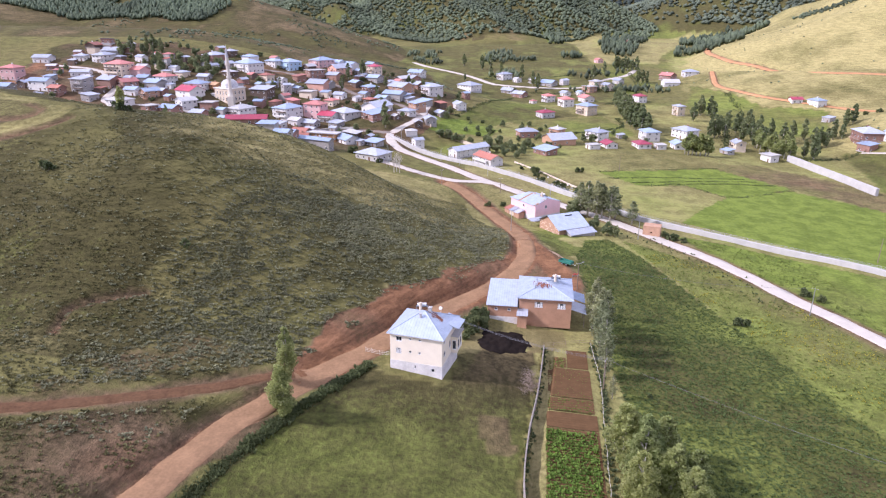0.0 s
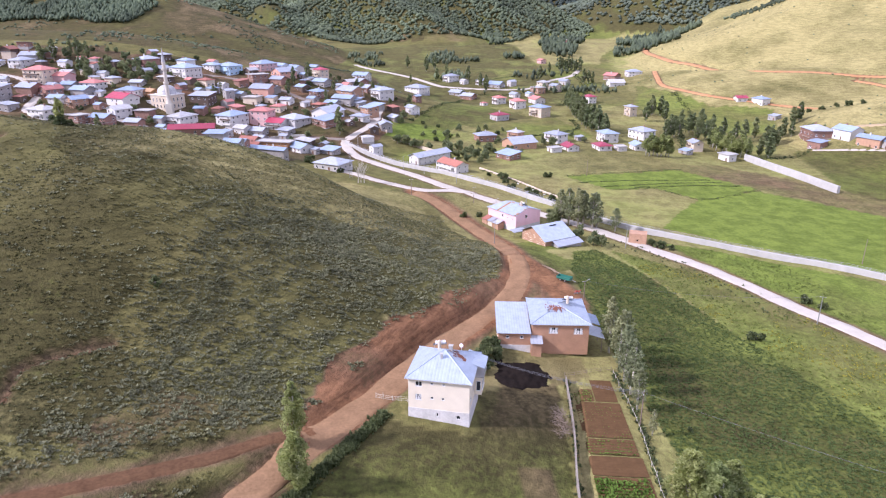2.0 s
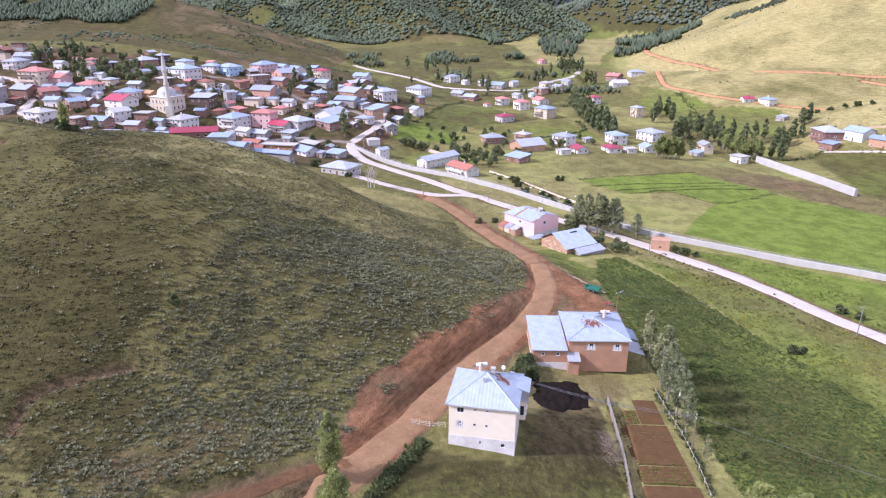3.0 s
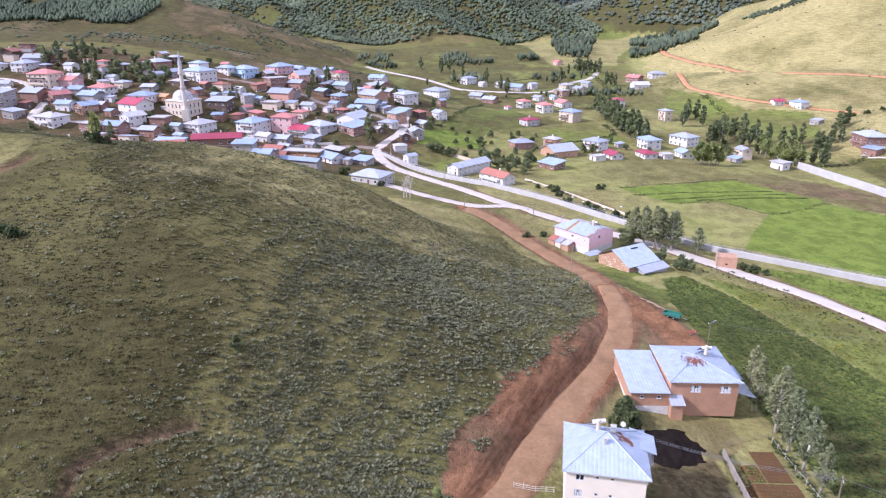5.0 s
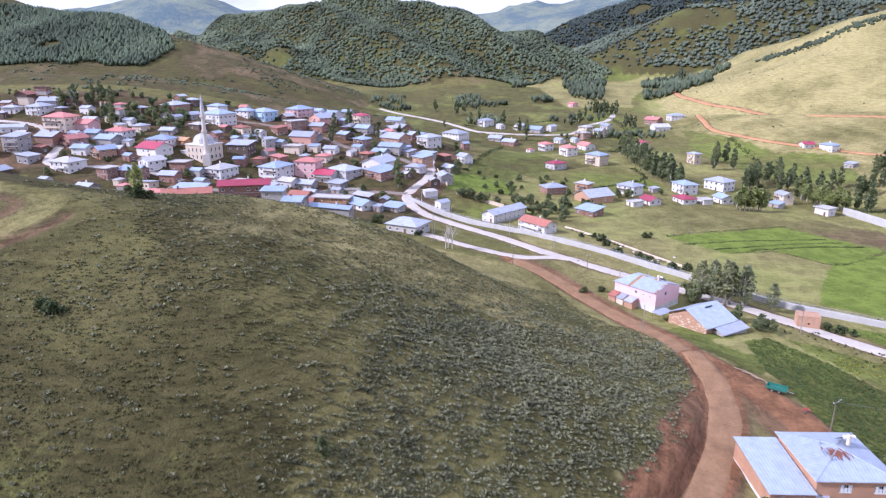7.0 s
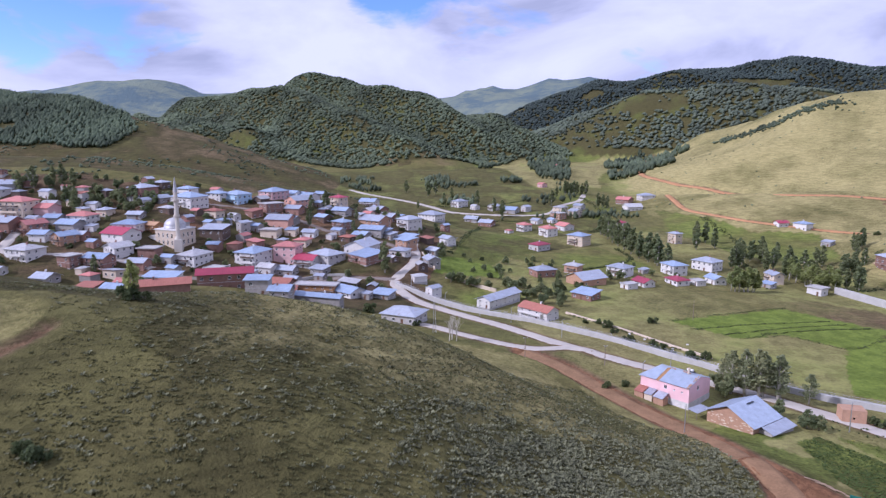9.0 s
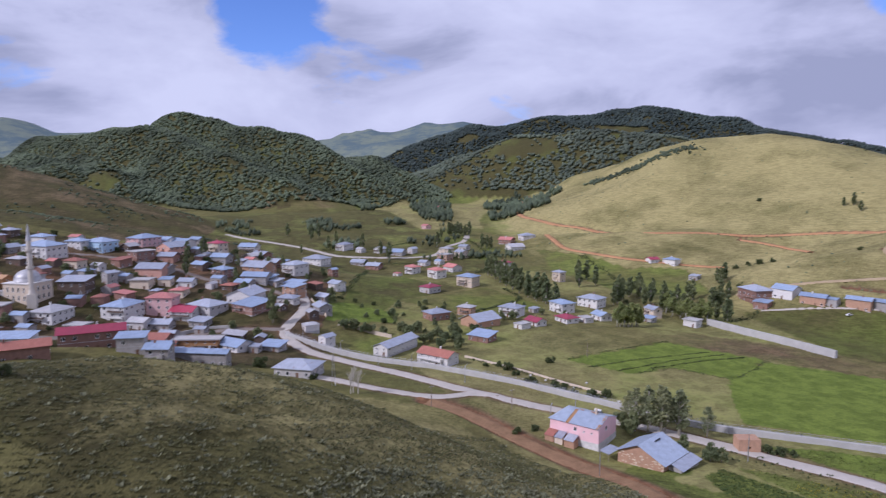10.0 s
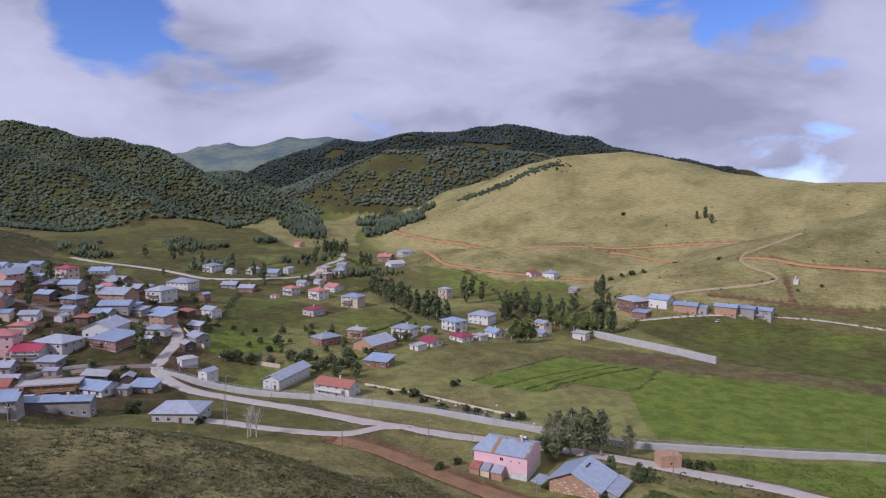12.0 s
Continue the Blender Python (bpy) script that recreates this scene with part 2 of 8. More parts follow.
def ground_material():
    """Grass, lush meadow, dry hill pasture, sage scrub and red earth; which one lies where comes with the ground."""
    m, n, l, b = material("open_ground", 0.95)
    b.inputs["Specular IOR Level"].default_value = 0.1
    c = place_of(n)
    at = n.new("ShaderNodeAttribute")
    at.attribute_name = "cover"
    sep = n.new("ShaderNodeSeparateColor")
    l.new(at.outputs["Color"], sep.inputs["Color"])
    big, mid, fine, tuft = noise_of(n, l, 0.018, 5, 0.6, c), noise_of(n, l, 0.11, 5, 0.65, c), noise_of(n, l, 0.9, 4, 0.65, c), noise_of(n, l, 2.6, 3, 0.7, c)

    along = n.new("ShaderNodeMapping")
    along.inputs["Scale"].default_value = (0.30, 0.30, 2.3)
    l.new(c, along.inputs["Vector"])
    steps_noise = noise_of(n, l, 0.5, 5, 0.65, along.outputs["Vector"])

    def tones(d, lt):
        a = mix_of(n, l, 0.6, ramp_of(n, l, mid, 0.3, 0.7, d, lt), ramp_of(n, l, steps_noise, 0.42, 0.58, tuple(v * 0.7 for v in d), tuple(v * 1.15 for v in lt)))
        return mix_of(n, l, 0.4, a, ramp_of(n, l, fine, 0.32, 0.68, tuple(v * 0.75 for v in d), tuple(v * 1.15 for v in lt)))

    grass = mix_of(n, l, ramp_of(n, l, big, 0.35, 0.65), tones((0.092, 0.092, 0.030), (0.155, 0.150, 0.050)), tones((0.114, 0.101, 0.037), (0.180, 0.160, 0.060)))
    lush = tones((0.098, 0.138, 0.022), (0.180, 0.232, 0.042))
    dry = tones((0.280, 0.240, 0.098), (0.395, 0.345, 0.148))
    soil = mix_of(n, l, ramp_of(n, l, sep.outputs["Red"], 0.55, 0.95), tones((0.076, 0.048, 0.033), (0.186, 0.118, 0.076)), tones((0.118, 0.060, 0.030), (0.275, 0.142, 0.072)))
    sage = tones((0.045, 0.041, 0.016), (0.086, 0.077, 0.029))

    def edge(channel):
        s = n.new("ShaderNodeMath")
        s.operation = "ADD"
        l.new(channel, s.inputs[0])
        k = n.new("ShaderNodeMath")
        k.operation = "MULTIPLY_ADD"
        l.new(fine, k.inputs[0])
        k.inputs[1].default_value, k.inputs[2].default_value = 0.55, -0.275
        l.new(k.outputs[0], s.inputs[1])
        return ramp_of(n, l, s.outputs[0], 0.2, 0.8)

    col = mix_of(n, l, edge(at.outputs["Alpha"]), grass, sage)
    col = mix_of(n, l, edge(sep.outputs["Blue"]), col, dry)
    col = mix_of(n, l, edge(sep.outputs["Green"]), col, lush)
    col = mix_of(n, l, edge(sep.outputs["Red"]), col, soil)
    l.new(col, b.inputs["Base Color"])
    add = n.new("ShaderNodeMath")
    l.new(fine, add.inputs[0])
    l.new(tuft, add.inputs[1])
    more = n.new("ShaderNodeMath")
    more.operation = "MULTIPLY_ADD"
    l.new(steps_noise, more.inputs[0])
    more.inputs[1].default_value = 2.5
    l.new(add.outputs[0], more.inputs[2])
    bump_of(n, l, b, more.outputs[0], 0.9, 0.3)
    return m


GROUND = ground_material()


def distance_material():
    """Farthest hills: woods and clearings, haze put in as bluish colour and faint glow."""
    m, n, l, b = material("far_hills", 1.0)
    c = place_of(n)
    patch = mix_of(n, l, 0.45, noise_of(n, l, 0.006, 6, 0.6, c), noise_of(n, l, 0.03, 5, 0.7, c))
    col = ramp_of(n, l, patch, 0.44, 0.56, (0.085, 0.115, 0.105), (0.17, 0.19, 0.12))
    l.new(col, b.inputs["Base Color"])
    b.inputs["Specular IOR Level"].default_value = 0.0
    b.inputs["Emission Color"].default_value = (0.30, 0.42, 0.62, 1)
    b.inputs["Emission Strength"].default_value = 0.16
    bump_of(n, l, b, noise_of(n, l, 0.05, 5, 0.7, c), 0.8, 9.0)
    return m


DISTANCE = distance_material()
DIRT = plain("red_dirt_road", (0.262, 0.160, 0.088), 0.95, 0.35, 0.25, 2.0, 0.5)
HILL_DIRT = plain("orange_track_earth", (0.46, 0.245, 0.122), 0.95, 0.25, 0.1, 1.0, 0.3)
GRAVEL = plain("pale_gravel_road", (0.47, 0.43, 0.375), 0.95, 0.2, 0.25, 4.0, 0.3)
STREET = plain("trodden_street", (0.235, 0.200, 0.170), 0.95, 0.3, 0.2, 3.0, 0.4)
PATH = plain("dry_path", (0.40, 0.31, 0.19), 0.95, 0.25, 0.2, 2.0, 0.3)
MUD = plain("dark_muddy_earth", (0.130, 0.072, 0.038), 0.9, 0.4, 0.5, 2.0, 0.8)
EARTH = plain("dug_earth", (0.122, 0.070, 0.033), 0.95, 0.3, 0.5, 3.0, 0.6)
DUNG = plain("dark_manure", (0.016, 0.012, 0.010), 1.0, 0.4, 0.6, 4.0, 0.6)

for dull in (STREET, PATH, DIRT, HILL_DIRT, GRAVEL, MUD, EARTH, DUNG):
    dull.node_tree.nodes["Principled BSDF"].inputs["Specular IOR Level"].default_value = 0.08


# ---- mesh helpers ----
class Shape:
    """Corners and faces of one mesh."""

    def __init__(self):
        self.v, self.f = [], []

    def add(self, verts, faces):
        k = len(self.v)
        self.v.extend(verts)
        self.f.extend(tuple(i + k for i in q) for q in faces)

    def box(self, x0, x1, y0, y1, z0, z1, m=None):
        p = [(x0, y0, z0), (x1, y0, z0), (x1, y1, z0), (x0, y1, z0), (x0, y0, z1), (x1, y0, z1), (x1, y1, z1), (x0, y1, z1)]
        if m is not None:
            p = [tuple(m @ Vector(q)) for q in p]
        self.add(p, [(3, 2, 1, 0), (4, 5, 6, 7), (0, 1, 5, 4), (1, 2, 6, 5), (2, 3, 7, 6), (3, 0, 4, 7)])

    def tube(self, a, b, r0, r1, sides=6):
        a, b = Vector(a), Vector(b)
        q = (b - a).to_track_quat("Z", "Y")
        ring = [(math.cos(2 * math.pi * i / sides), math.sin(2 * math.pi * i / sides)) for i in range(sides)]
        p = [tuple(a + q @ Vector((x * r0, y * r0, 0))) for x, y in ring] + [tuple(b + q @ Vector((x * r1, y * r1, 0))) for x, y in ring]
        f = [(i, (i + 1) % sides, sides + (i + 1) % sides, sides + i) for i in range(sides)]
        f += [tuple(range(sides))[::-1], tuple(range(sides, 2 * sides))]
        self.add(p, f)

    def slab(self, outline, z0, z1):
        """A flat plate with the outline (x, y), anticlockwise."""
        k = len(outline)
        p = [(x, y, z0) for x, y in outline] + [(x, y, z1) for x, y in outline]
        self.add(p, [tuple(range(k))[::-1], tuple(range(k, 2 * k))] + [(i, (i + 1) % k, k + (i + 1) % k, k + i) for i in range(k)])

    def weld(self):
        seen, index = {}, []
        for p in self.v:
            index.append(seen.setdefault(tuple(round(c, 4) for c in p), len(seen)))
        self.v, self.f = list(seen), [tuple(index[i] for i in q) for q in self.f]
        return self

    def mesh(self, name, mat, smooth=False):
        me = bpy.data.meshes.new(name)
        me.from_pydata(self.v, [], self.f)
        me.materials.append(mat)
        if smooth:
            me.polygons.foreach_set("use_smooth", [True] * len(me.polygons))
        return me


def part(name, shape, mat, parent, label="", m=None, smooth=False):
    """One mesh object under a thing or a part."""
    me = shape if isinstance(shape, bpy.types.Mesh) else shape.mesh(name, mat, smooth)
    ob = new(name, me)
    ob.parent = parent
    if m is not None:
        ob.matrix_basis = m
    return tagged(ob, label)


def thing(name, x, y, z, turn, label, category, group="", kind=""):
    ob = new(name)
    ob.empty_display_size = 0.5
    ob.matrix_basis = pose(x, y, z, 0, 0, turn)
    return tagged(ob, label, category, group, kind)


# ---- the lie of the land ----
# valley floor: level, falls and bends per 100 m
FLOOR = [-14.35, -1.71, 0.07, 0.64, -0.63, 0.72]
# ridge lines (x, y, z), side slopes and roundness
RIDGES = {}
RIDGES["spur"] = ([(-420, 150, 74.1), (-250, 190, 36.5), (-150, 205, 43.9), (-90, 190, 36.0), (-45, 195, 15.1), (0, 205, -2.2), (30, 215, -14.2)], 0.48, 0.58, 18)
RIDGES["bench"] = ([(-420, -40, 10.0), (-120, 40, 8.4), (-60, 80, 0.0), (-20, 112, -4.4)], 0.04, 0.28, 15)
RIDGES["village"] = ([(-480, 620, 52.0), (-260, 600, 47.8), (-130, 560, 23.3), (-60, 600, 8.5)], 0.20, 0.27, 35)
RIDGES["left"] = ([(-900, 1150, 180.0), (-600, 1050, 140.0), (-400, 960, 101.0), (-300, 905, 82.0), (-200, 870, 48.0), (-90, 775, 3.0)], 0.34, 0.31, 18)
RIDGES["forest"] = ([(-420, 1750, 150.0), (-280, 1640, 158.0), (-67, 1500, 190.0), (60, 1330, 148.0), (170, 1150, 60.0), (240, 1050, 8.0)], 0.42, 0.42, 30)
RIDGES["farleft"] = ([(-1500, 2500, 200.0), (-1050, 2550, 218.0), (-765, 2600, 275.0), (-560, 2600, 212.0), (-250, 2600, 200.0)], 0.40, 0.34, 25)
RIDGES["farmid"] = ([(-250, 3200, 240.0), (200, 3000, 215.0), (410, 2870, 222.0), (600, 2820, 262.0), (848, 2750, 303.0), (1100, 2700, 280.0), (1500, 2700, 260.0)], 0.30, 0.30, 80)
RIDGES["dark"] = ([(400, 1900, 58.0), (560, 1950, 130.0), (668, 1966, 220.0), (970, 1750, 246.0), (1103, 1725, 262.0), (1300, 1560, 215.0), (1473, 1370, 150.0), (1800, 1100, 60.0)], 0.50, 0.50, 40)
RIDGES["midforest"] = ([(327, 1555, 60.0), (472, 1452, 112.0), (552, 1338, 143.0), (686, 1223, 158.0), (776, 1155, 142.0), (850, 1050, 116.0)], 0.40, 0.50, 35)
RIDGES["golden"] = ([(410, 1130, 10.0), (455, 1050, 30.0), (520, 930, 78.0), (587, 788, 123.0), (622, 679, 110.0), (661, 527, 80.0), (700, 400, 70.0), (900, 100, 70.0)], 0.40, 0.42, 45)
RIDGES["toe"] = ([(240, 720, 4.0), (292, 600, 14.0), (360, 585, 17.0), (480, 600, 40.0)], 0.30, 0.30, 15)
RIDGES["spur2"] = ([(300, 450, -16.0), (340, 400, 16.0), (440, 380, 38.0), (600, 350, 68.0)], 0.25, 0.50, 20)
# knolls and hollows: x, y, reach, height
KNOLLS_NEAR = [(-37, 187, 22, -5.0), (-88, 231, 22, 3.8), (-74, 197, 22, -2.8), (-66, 237, 22, 2.2), (-83, 151, 22, 3.4), (-6, 238, 35, -3.3), (-30, 80, 22, -2.8), (31, 186, 22, 2.2), (1, 197, 22, -1.8), (-114, 219, 22, -1.2), (-150, 130, 60, 2.0), (-88, 187, 22, -1.7), (23, 248, 22, -1.8), (-150, 195, 45, -3.5), (-48, 243, 20, 1.6)]
KNOLLS_FAR = [(-41, 425, 35, 5.4), (-4, 610, 60, -4.7), (-7, 378, 35, -3.8), (-203, 495, 35, -3.1), (-173, 475, 35, 3.3), (179, 382, 35, -2.3), (46, 602, 35, -2.8), (258, 516, 60, 2.2), (-218, 456, 35, -2.7), (-177, 584, 35, 2.6), (-41, 425, 35, 2.3), (165, 511, 35, 2.2), (300, 330, 35, -2.2), (-136, 331, 26, 11.0), (-114, 349, 18, 4.5), (-97, 338, 16, 5.0), (-150, 386, 20, 3.0)]


def ridge_height(x, y, line, left, right, rnd):
    best = None
    for (x0, y0, z0), (x1, y1, z1) in zip(line[:-1], line[1:]):
        dx, dy = x1 - x0, y1 - y0
        n2 = dx * dx + dy * dy
        u = np.clip(((x - x0) * dx + (y - y0) * dy) / n2, 0, 1)
        px, py = x - (x0 + u * dx), y - (y0 + u * dy)
        d = np.sqrt(px * px + py * py)
        s = (left + right) / 2 + (left - right) / 2 * (dx * py - dy * px) / (np.sqrt(n2) * np.maximum(d, 1e-6))
        z = z0 + u * (z1 - z0) - s * (np.sqrt(d * d + rnd * rnd) - rnd)
        best = z if best is None else np.maximum(best, z)
    return best


def smooth_max(a, b, k):
    h = np.clip(0.5 + 0.5 * (a - b) / k, 0, 1)
    return b + (a - b) * h + k * h * (1 - h)


def lattice(ix, iy, seed):
    v = np.sin(ix * 127.1 + iy * 311.7 + seed * 74.7) * 43758.5453
    return v - np.floor(v)


def value_noise(x, y, size, seed=0):
    """Smooth noise from -1 to 1."""
    x, y = x / size, y / size
    ix, iy = np.floor(x), np.floor(y)
    fx, fy = x - ix, y - iy
    fx, fy = fx * fx * (3 - 2 * fx), fy * fy * (3 - 2 * fy)
    a, b = lattice(ix, iy, seed), lattice(ix + 1, iy, seed)
    c, d = lattice(ix, iy + 1, seed), lattice(ix + 1, iy + 1, seed)
    return 2 * ((a + (b - a) * fx) * (1 - fy) + (c + (d - c) * fx) * fy) - 1


def floor_height(x, y):
    u, v = np.clip(x / 100, -2, 3), np.clip((y - 300) / 100, -3, 6.5)
    return FLOOR[0] + FLOOR[1] * u + FLOOR[2] * v + FLOOR[3] * u * v + FLOOR[4] * u * u + FLOOR[5] * v * v


def hill_fold(x, y):
    """Side ridges of the wooded hill, from -1 in the gullies to 1 on the crests."""
    p = 0.83 * x + 0.56 * y - 785 + 26 * value_noise(x, y, 170, 9)
    return np.cos(2 * math.pi * p / 150)


def natural(x, y):
    """The ground before any road was cut."""
    x, y = np.asarray(x, float), np.asarray(y, float)
    z = floor_height(x, y)
    for name, (line, left, right, rnd) in RIDGES.items():
        z = smooth_max(z, ridge_height(x, y, line, left, right, rnd), 6.0)
    for kx, ky, kr, kh in KNOLLS_NEAR + KNOLLS_FAR:
        z = z + kh * np.exp(-((x - kx) ** 2 + (y - ky) ** 2) / kr ** 2)
    far = np.clip((np.hypot(x, y - 200) - 450) / 600, 0, 1)
    up = np.clip((z - 25) / 60, 0, 1)
    folds = 1 - 2 * np.abs(value_noise(x + 0.3 * y, y, 210, 3)) + 0.5 * value_noise(x, y, 90, 4)
    dry_hill = ridge_height(x, y, *RIDGES["golden"])
    z = z + np.clip(1 - (z - dry_hill) / 15, 0, 1) * np.clip((dry_hill - 15) / 40, 0, 1) * (7.5 * value_noise(x + 0.4 * y, y, 105, 33) + 2.6 * value_noise(x - 0.5 * y, 0.5 * y, 44, 34))
    folds = folds + 0.9 * value_noise(x - 0.5 * y, 0.35 * y, 75, 5)
    wood = ridge_height(x, y, *RIDGES["forest"])
    on_wood = np.clip(1 - (z - wood) / 18, 0, 1) * np.clip((wood - 15) / 40, 0, 1)
    z = z + on_wood * 17 * (hill_fold(x, y) - 1)
    return z + far * up * 11 * folds + 0.14 * value_noise(x, y, 5.5, 1) + 0.35 * value_noise(x, y, 19, 2)


def resample(points, step):
    """A smooth line through the points, cut into even steps."""
    p = np.array([points[0], *points, points[-1]], float)
    out = []
    for i in range(1, len(p) - 2):
        k = max(2, int(np.hypot(*(p[i + 1] - p[i])) / step))
        for t in np.arange(k) / k:
            a, b, c, d = p[i - 1], p[i], p[i + 1], p[i + 2]
            out.append(0.5 * (2 * b + (c - a) * t + (2 * a - 5 * b + 4 * c - d) * t * t + (3 * b - a - 3 * c + d) * t ** 3))
    out.append(p[-1])
    return np.array(out)


ROADS = []          # name, line, heights, half width, bank


def cut_road(name, points, half, bank, drop=0.0, step=2.0, smooth=9):
    line = resample(points, step)
    z = natural(line[:, 0], line[:, 1])
    pad = np.pad(z, smooth, mode="edge")
    z = np.convolve(pad, np.ones(2 * smooth + 1) / (2 * smooth + 1), "valid") - drop
    ROADS.append((name, line, z, half, bank))


cut_road("dirt_road", [(-130, -110), (-98, -35), (-78, 10), (-66, 36), (-58, 52), (-52, 66), (-47, 76), (-44, 86), (-41, 95), (-37, 101), (-32, 109), (-26, 117), (-19, 127), (-11, 140), (-3, 151), (5, 162), (12, 173), (17, 183),
                       (20, 194), (21, 207), (20, 227), (15, 248), (7, 267), (0, 283), (-8, 294)], 3.0, 2.8, 0.9)
cut_road("dirt_track", [(-120, 78), (-90, 85), (-72, 91), (-66, 94), (-60, 97), (-52, 101), (-45, 105), (-39, 109), (-33, 112)], 1.5, 2.4, 0.6)
cut_road("garden_ditch", [(12.6, 70), (12.1, 86), (14.0, 101), (17.4, 117), (20.4, 133)], 0.7, 0.7, 0.9, 1.0, 3)
cut_road("slump_scar", [(-81, 114), (-82, 119), (-81, 121), (-78, 123), (-73, 125), (-68, 127)], 0.5, 1.0, 1.5, 1.0, 3)
cut_road("yard_drive", [(21, 205), (25, 195), (28, 184), (30, 174), (26, 166)], 3.0, 3.5, 0.0)
cut_road("main_road", [(-26, 500), (-27, 470), (-29, 440), (-34, 420), (-44, 398), (-43, 386), (-36, 369), (-26, 356), (-15, 339), (-4, 322), (6, 306), (16, 294), (28, 282), (41, 270), (54, 256), (66, 240),
                       (75, 227), (88, 208), (99, 182), (106, 165), (112, 148), (122, 120), (135, 80), (150, 20)], 2.7, 4.0)
cut_road("side_road", [(-50, 333), (-45, 328), (-35, 320), (-24, 309), (-12, 300), (-2, 296), (9, 297), (16, 294)], 2.0, 3.0)
cut_road("village_street", [(-44, 398), (-60, 403), (-75, 405), (-100, 396), (-130, 400), (-165, 403)], 2.6, 3.0)
cut_road("upper_street", [(-29, 440), (-45, 470), (-75, 480), (-100, 500), (-130, 515), (-170, 515)], 2.2, 3.0)
cut_road("old_street", [(-160, 410), (-190, 425), (-232, 425), (-240, 455), (-262, 480), (-300, 490)], 2.4, 3.0)
cut_road("valley_road", [(-60, 810), (-44, 786), (-14, 744), (9, 708), (24, 680), (35, 667), (70, 650), (110, 645), (140, 690), (170, 720), (190, 760)], 2.8, 4.0)
cut_road("hill_track", [(430, 1090), (380, 1010), (335, 930), (298, 846), (288, 784), (287, 737), (296, 693), (305, 650), (303, 610), (310, 588), (335, 578), (365, 561), (403, 527), (441, 495), (470, 470)], 3.0, 5.0, 0.9)
cut_road("lower_track", [(250, 690), (238, 650), (230, 611), (237, 564), (253, 537), (282, 516), (305, 498)], 2.0, 5.0, 0.6)
cut_road("gully_track", [(366, 548), (373, 537), (380, 517), (372, 492), (361, 471)], 1.9, 5.0, 0.5)
cut_road("farm_track", [(246, 425), (265, 413), (278, 400), (304, 376), (330, 365), (338, 372), (335, 388), (348, 402), (372, 408), (420, 400)], 1.0, 2.0)
cut_road("upper_farm_track", [(348, 402), (358, 388), (360, 372), (370, 358), (395, 328), (440, 290)], 2.6, 3.5, 0.8)
cut_road("barn_track", [(240, 398), (275, 364), (298, 345), (317, 331), (327, 316), (337, 299), (350, 270)], 1.0, 2.0)
cut_road("terrace_a", [(-72, 196), (-61, 203), (-48, 213), (-40, 219), (-31, 230), (-22, 245), (-8, 257)], 0.8, 1.5, 0.6, 1.5, 5)
cut_road("terrace_b", [(-76, 182), (-67, 187), (-61, 191), (-49, 203), (-39, 210), (-27, 219), (-14, 236), (-2, 250)], 0.8, 1.5, 0.6, 1.5, 5)
cut_road("terrace_c", [(-78, 199), (-69, 204), (-60, 212), (-50, 220), (-40, 229)], 0.7, 1.3, 0.5, 1.5, 5)
cut_road("foot_cut", [(288, 382), (297, 370), (307, 359), (318, 348), (326, 338), (342, 316)], 1.4, 4.0, 1.4)
cut_road("slope_gully", [(344, 366), (338, 361), (329, 353), (318, 345)], 0.7, 2.0, 0.7)
cut_road("spur_track", [(-150, 172), (-136, 175), (-126, 179), (-120.5, 183), (-119, 188), (-121, 194), (-130, 199), (-145, 200)], 1.3, 1.6, 0.5, 1.5, 4)
cut_road("spur_spill", [(-140, 169), (-127, 174), (-120.5, 177.5), (-117, 180.5), (-114.8, 183.5), (-113.6, 186.5)], 0.6, 1.0, 0.7, 1.0, 3)
cut_road("spur_bank", [(-134, 183), (-127, 184), (-124, 187), (-124.3, 191), (-130, 194)], 0.5, 0.9, 0.6, 1.0, 3)


def ground_at(x, y):
    """The ground as it lies, with the roads cut in."""
    shape = np.shape(x)
    x, y = np.atleast_1d(np.asarray(x, float)).ravel(), np.atleast_1d(np.asarray(y, float)).ravel()
    z = natural(x, y)
    for name, line, rz, half, bank in ROADS:
        reach = half + bank + 1
        near = np.nonzero((x > line[:, 0].min() - reach) & (x < line[:, 0].max() + reach) & (y > line[:, 1].min() - reach) & (y < line[:, 1].max() + reach))[0]
        for part_of in np.array_split(near, max(1, len(near) // 20000)):
            if not len(part_of):
                continue
            d2 = (x[part_of, None] - line[None, :, 0]) ** 2 + (y[part_of, None] - line[None, :, 1]) ** 2
            k = d2.argmin(1)
            d = np.sqrt(d2[np.arange(len(k)), k])
            w = np.clip((half + bank - d) / bank, 0, 1)
            w = w * w * (3 - 2 * w)
            z[part_of] = z[part_of] * (1 - w) + rz[k] * w
    return z.reshape(shape) if shape else float(z[0])


def road_distance(x, y, names, reach=30.0):
    best = np.full(x.shape, 1e3)
    for name, line, rz, half, bank in ROADS:
        if name not in names:
            continue
        near = np.nonzero((x > line[:, 0].min() - reach) & (x < line[:, 0].max() + reach) & (y > line[:, 1].min() - reach) & (y < line[:, 1].max() + reach))[0]
        for part_of in np.array_split(near, max(1, len(near) // 20000)):
            if len(part_of):
                d2 = (x[part_of, None] - line[None, :, 0]) ** 2 + (y[part_of, None] - line[None, :, 1]) ** 2
                best[part_of] = np.minimum(best[part_of], np.sqrt(d2.min(1)) - half)
    return best


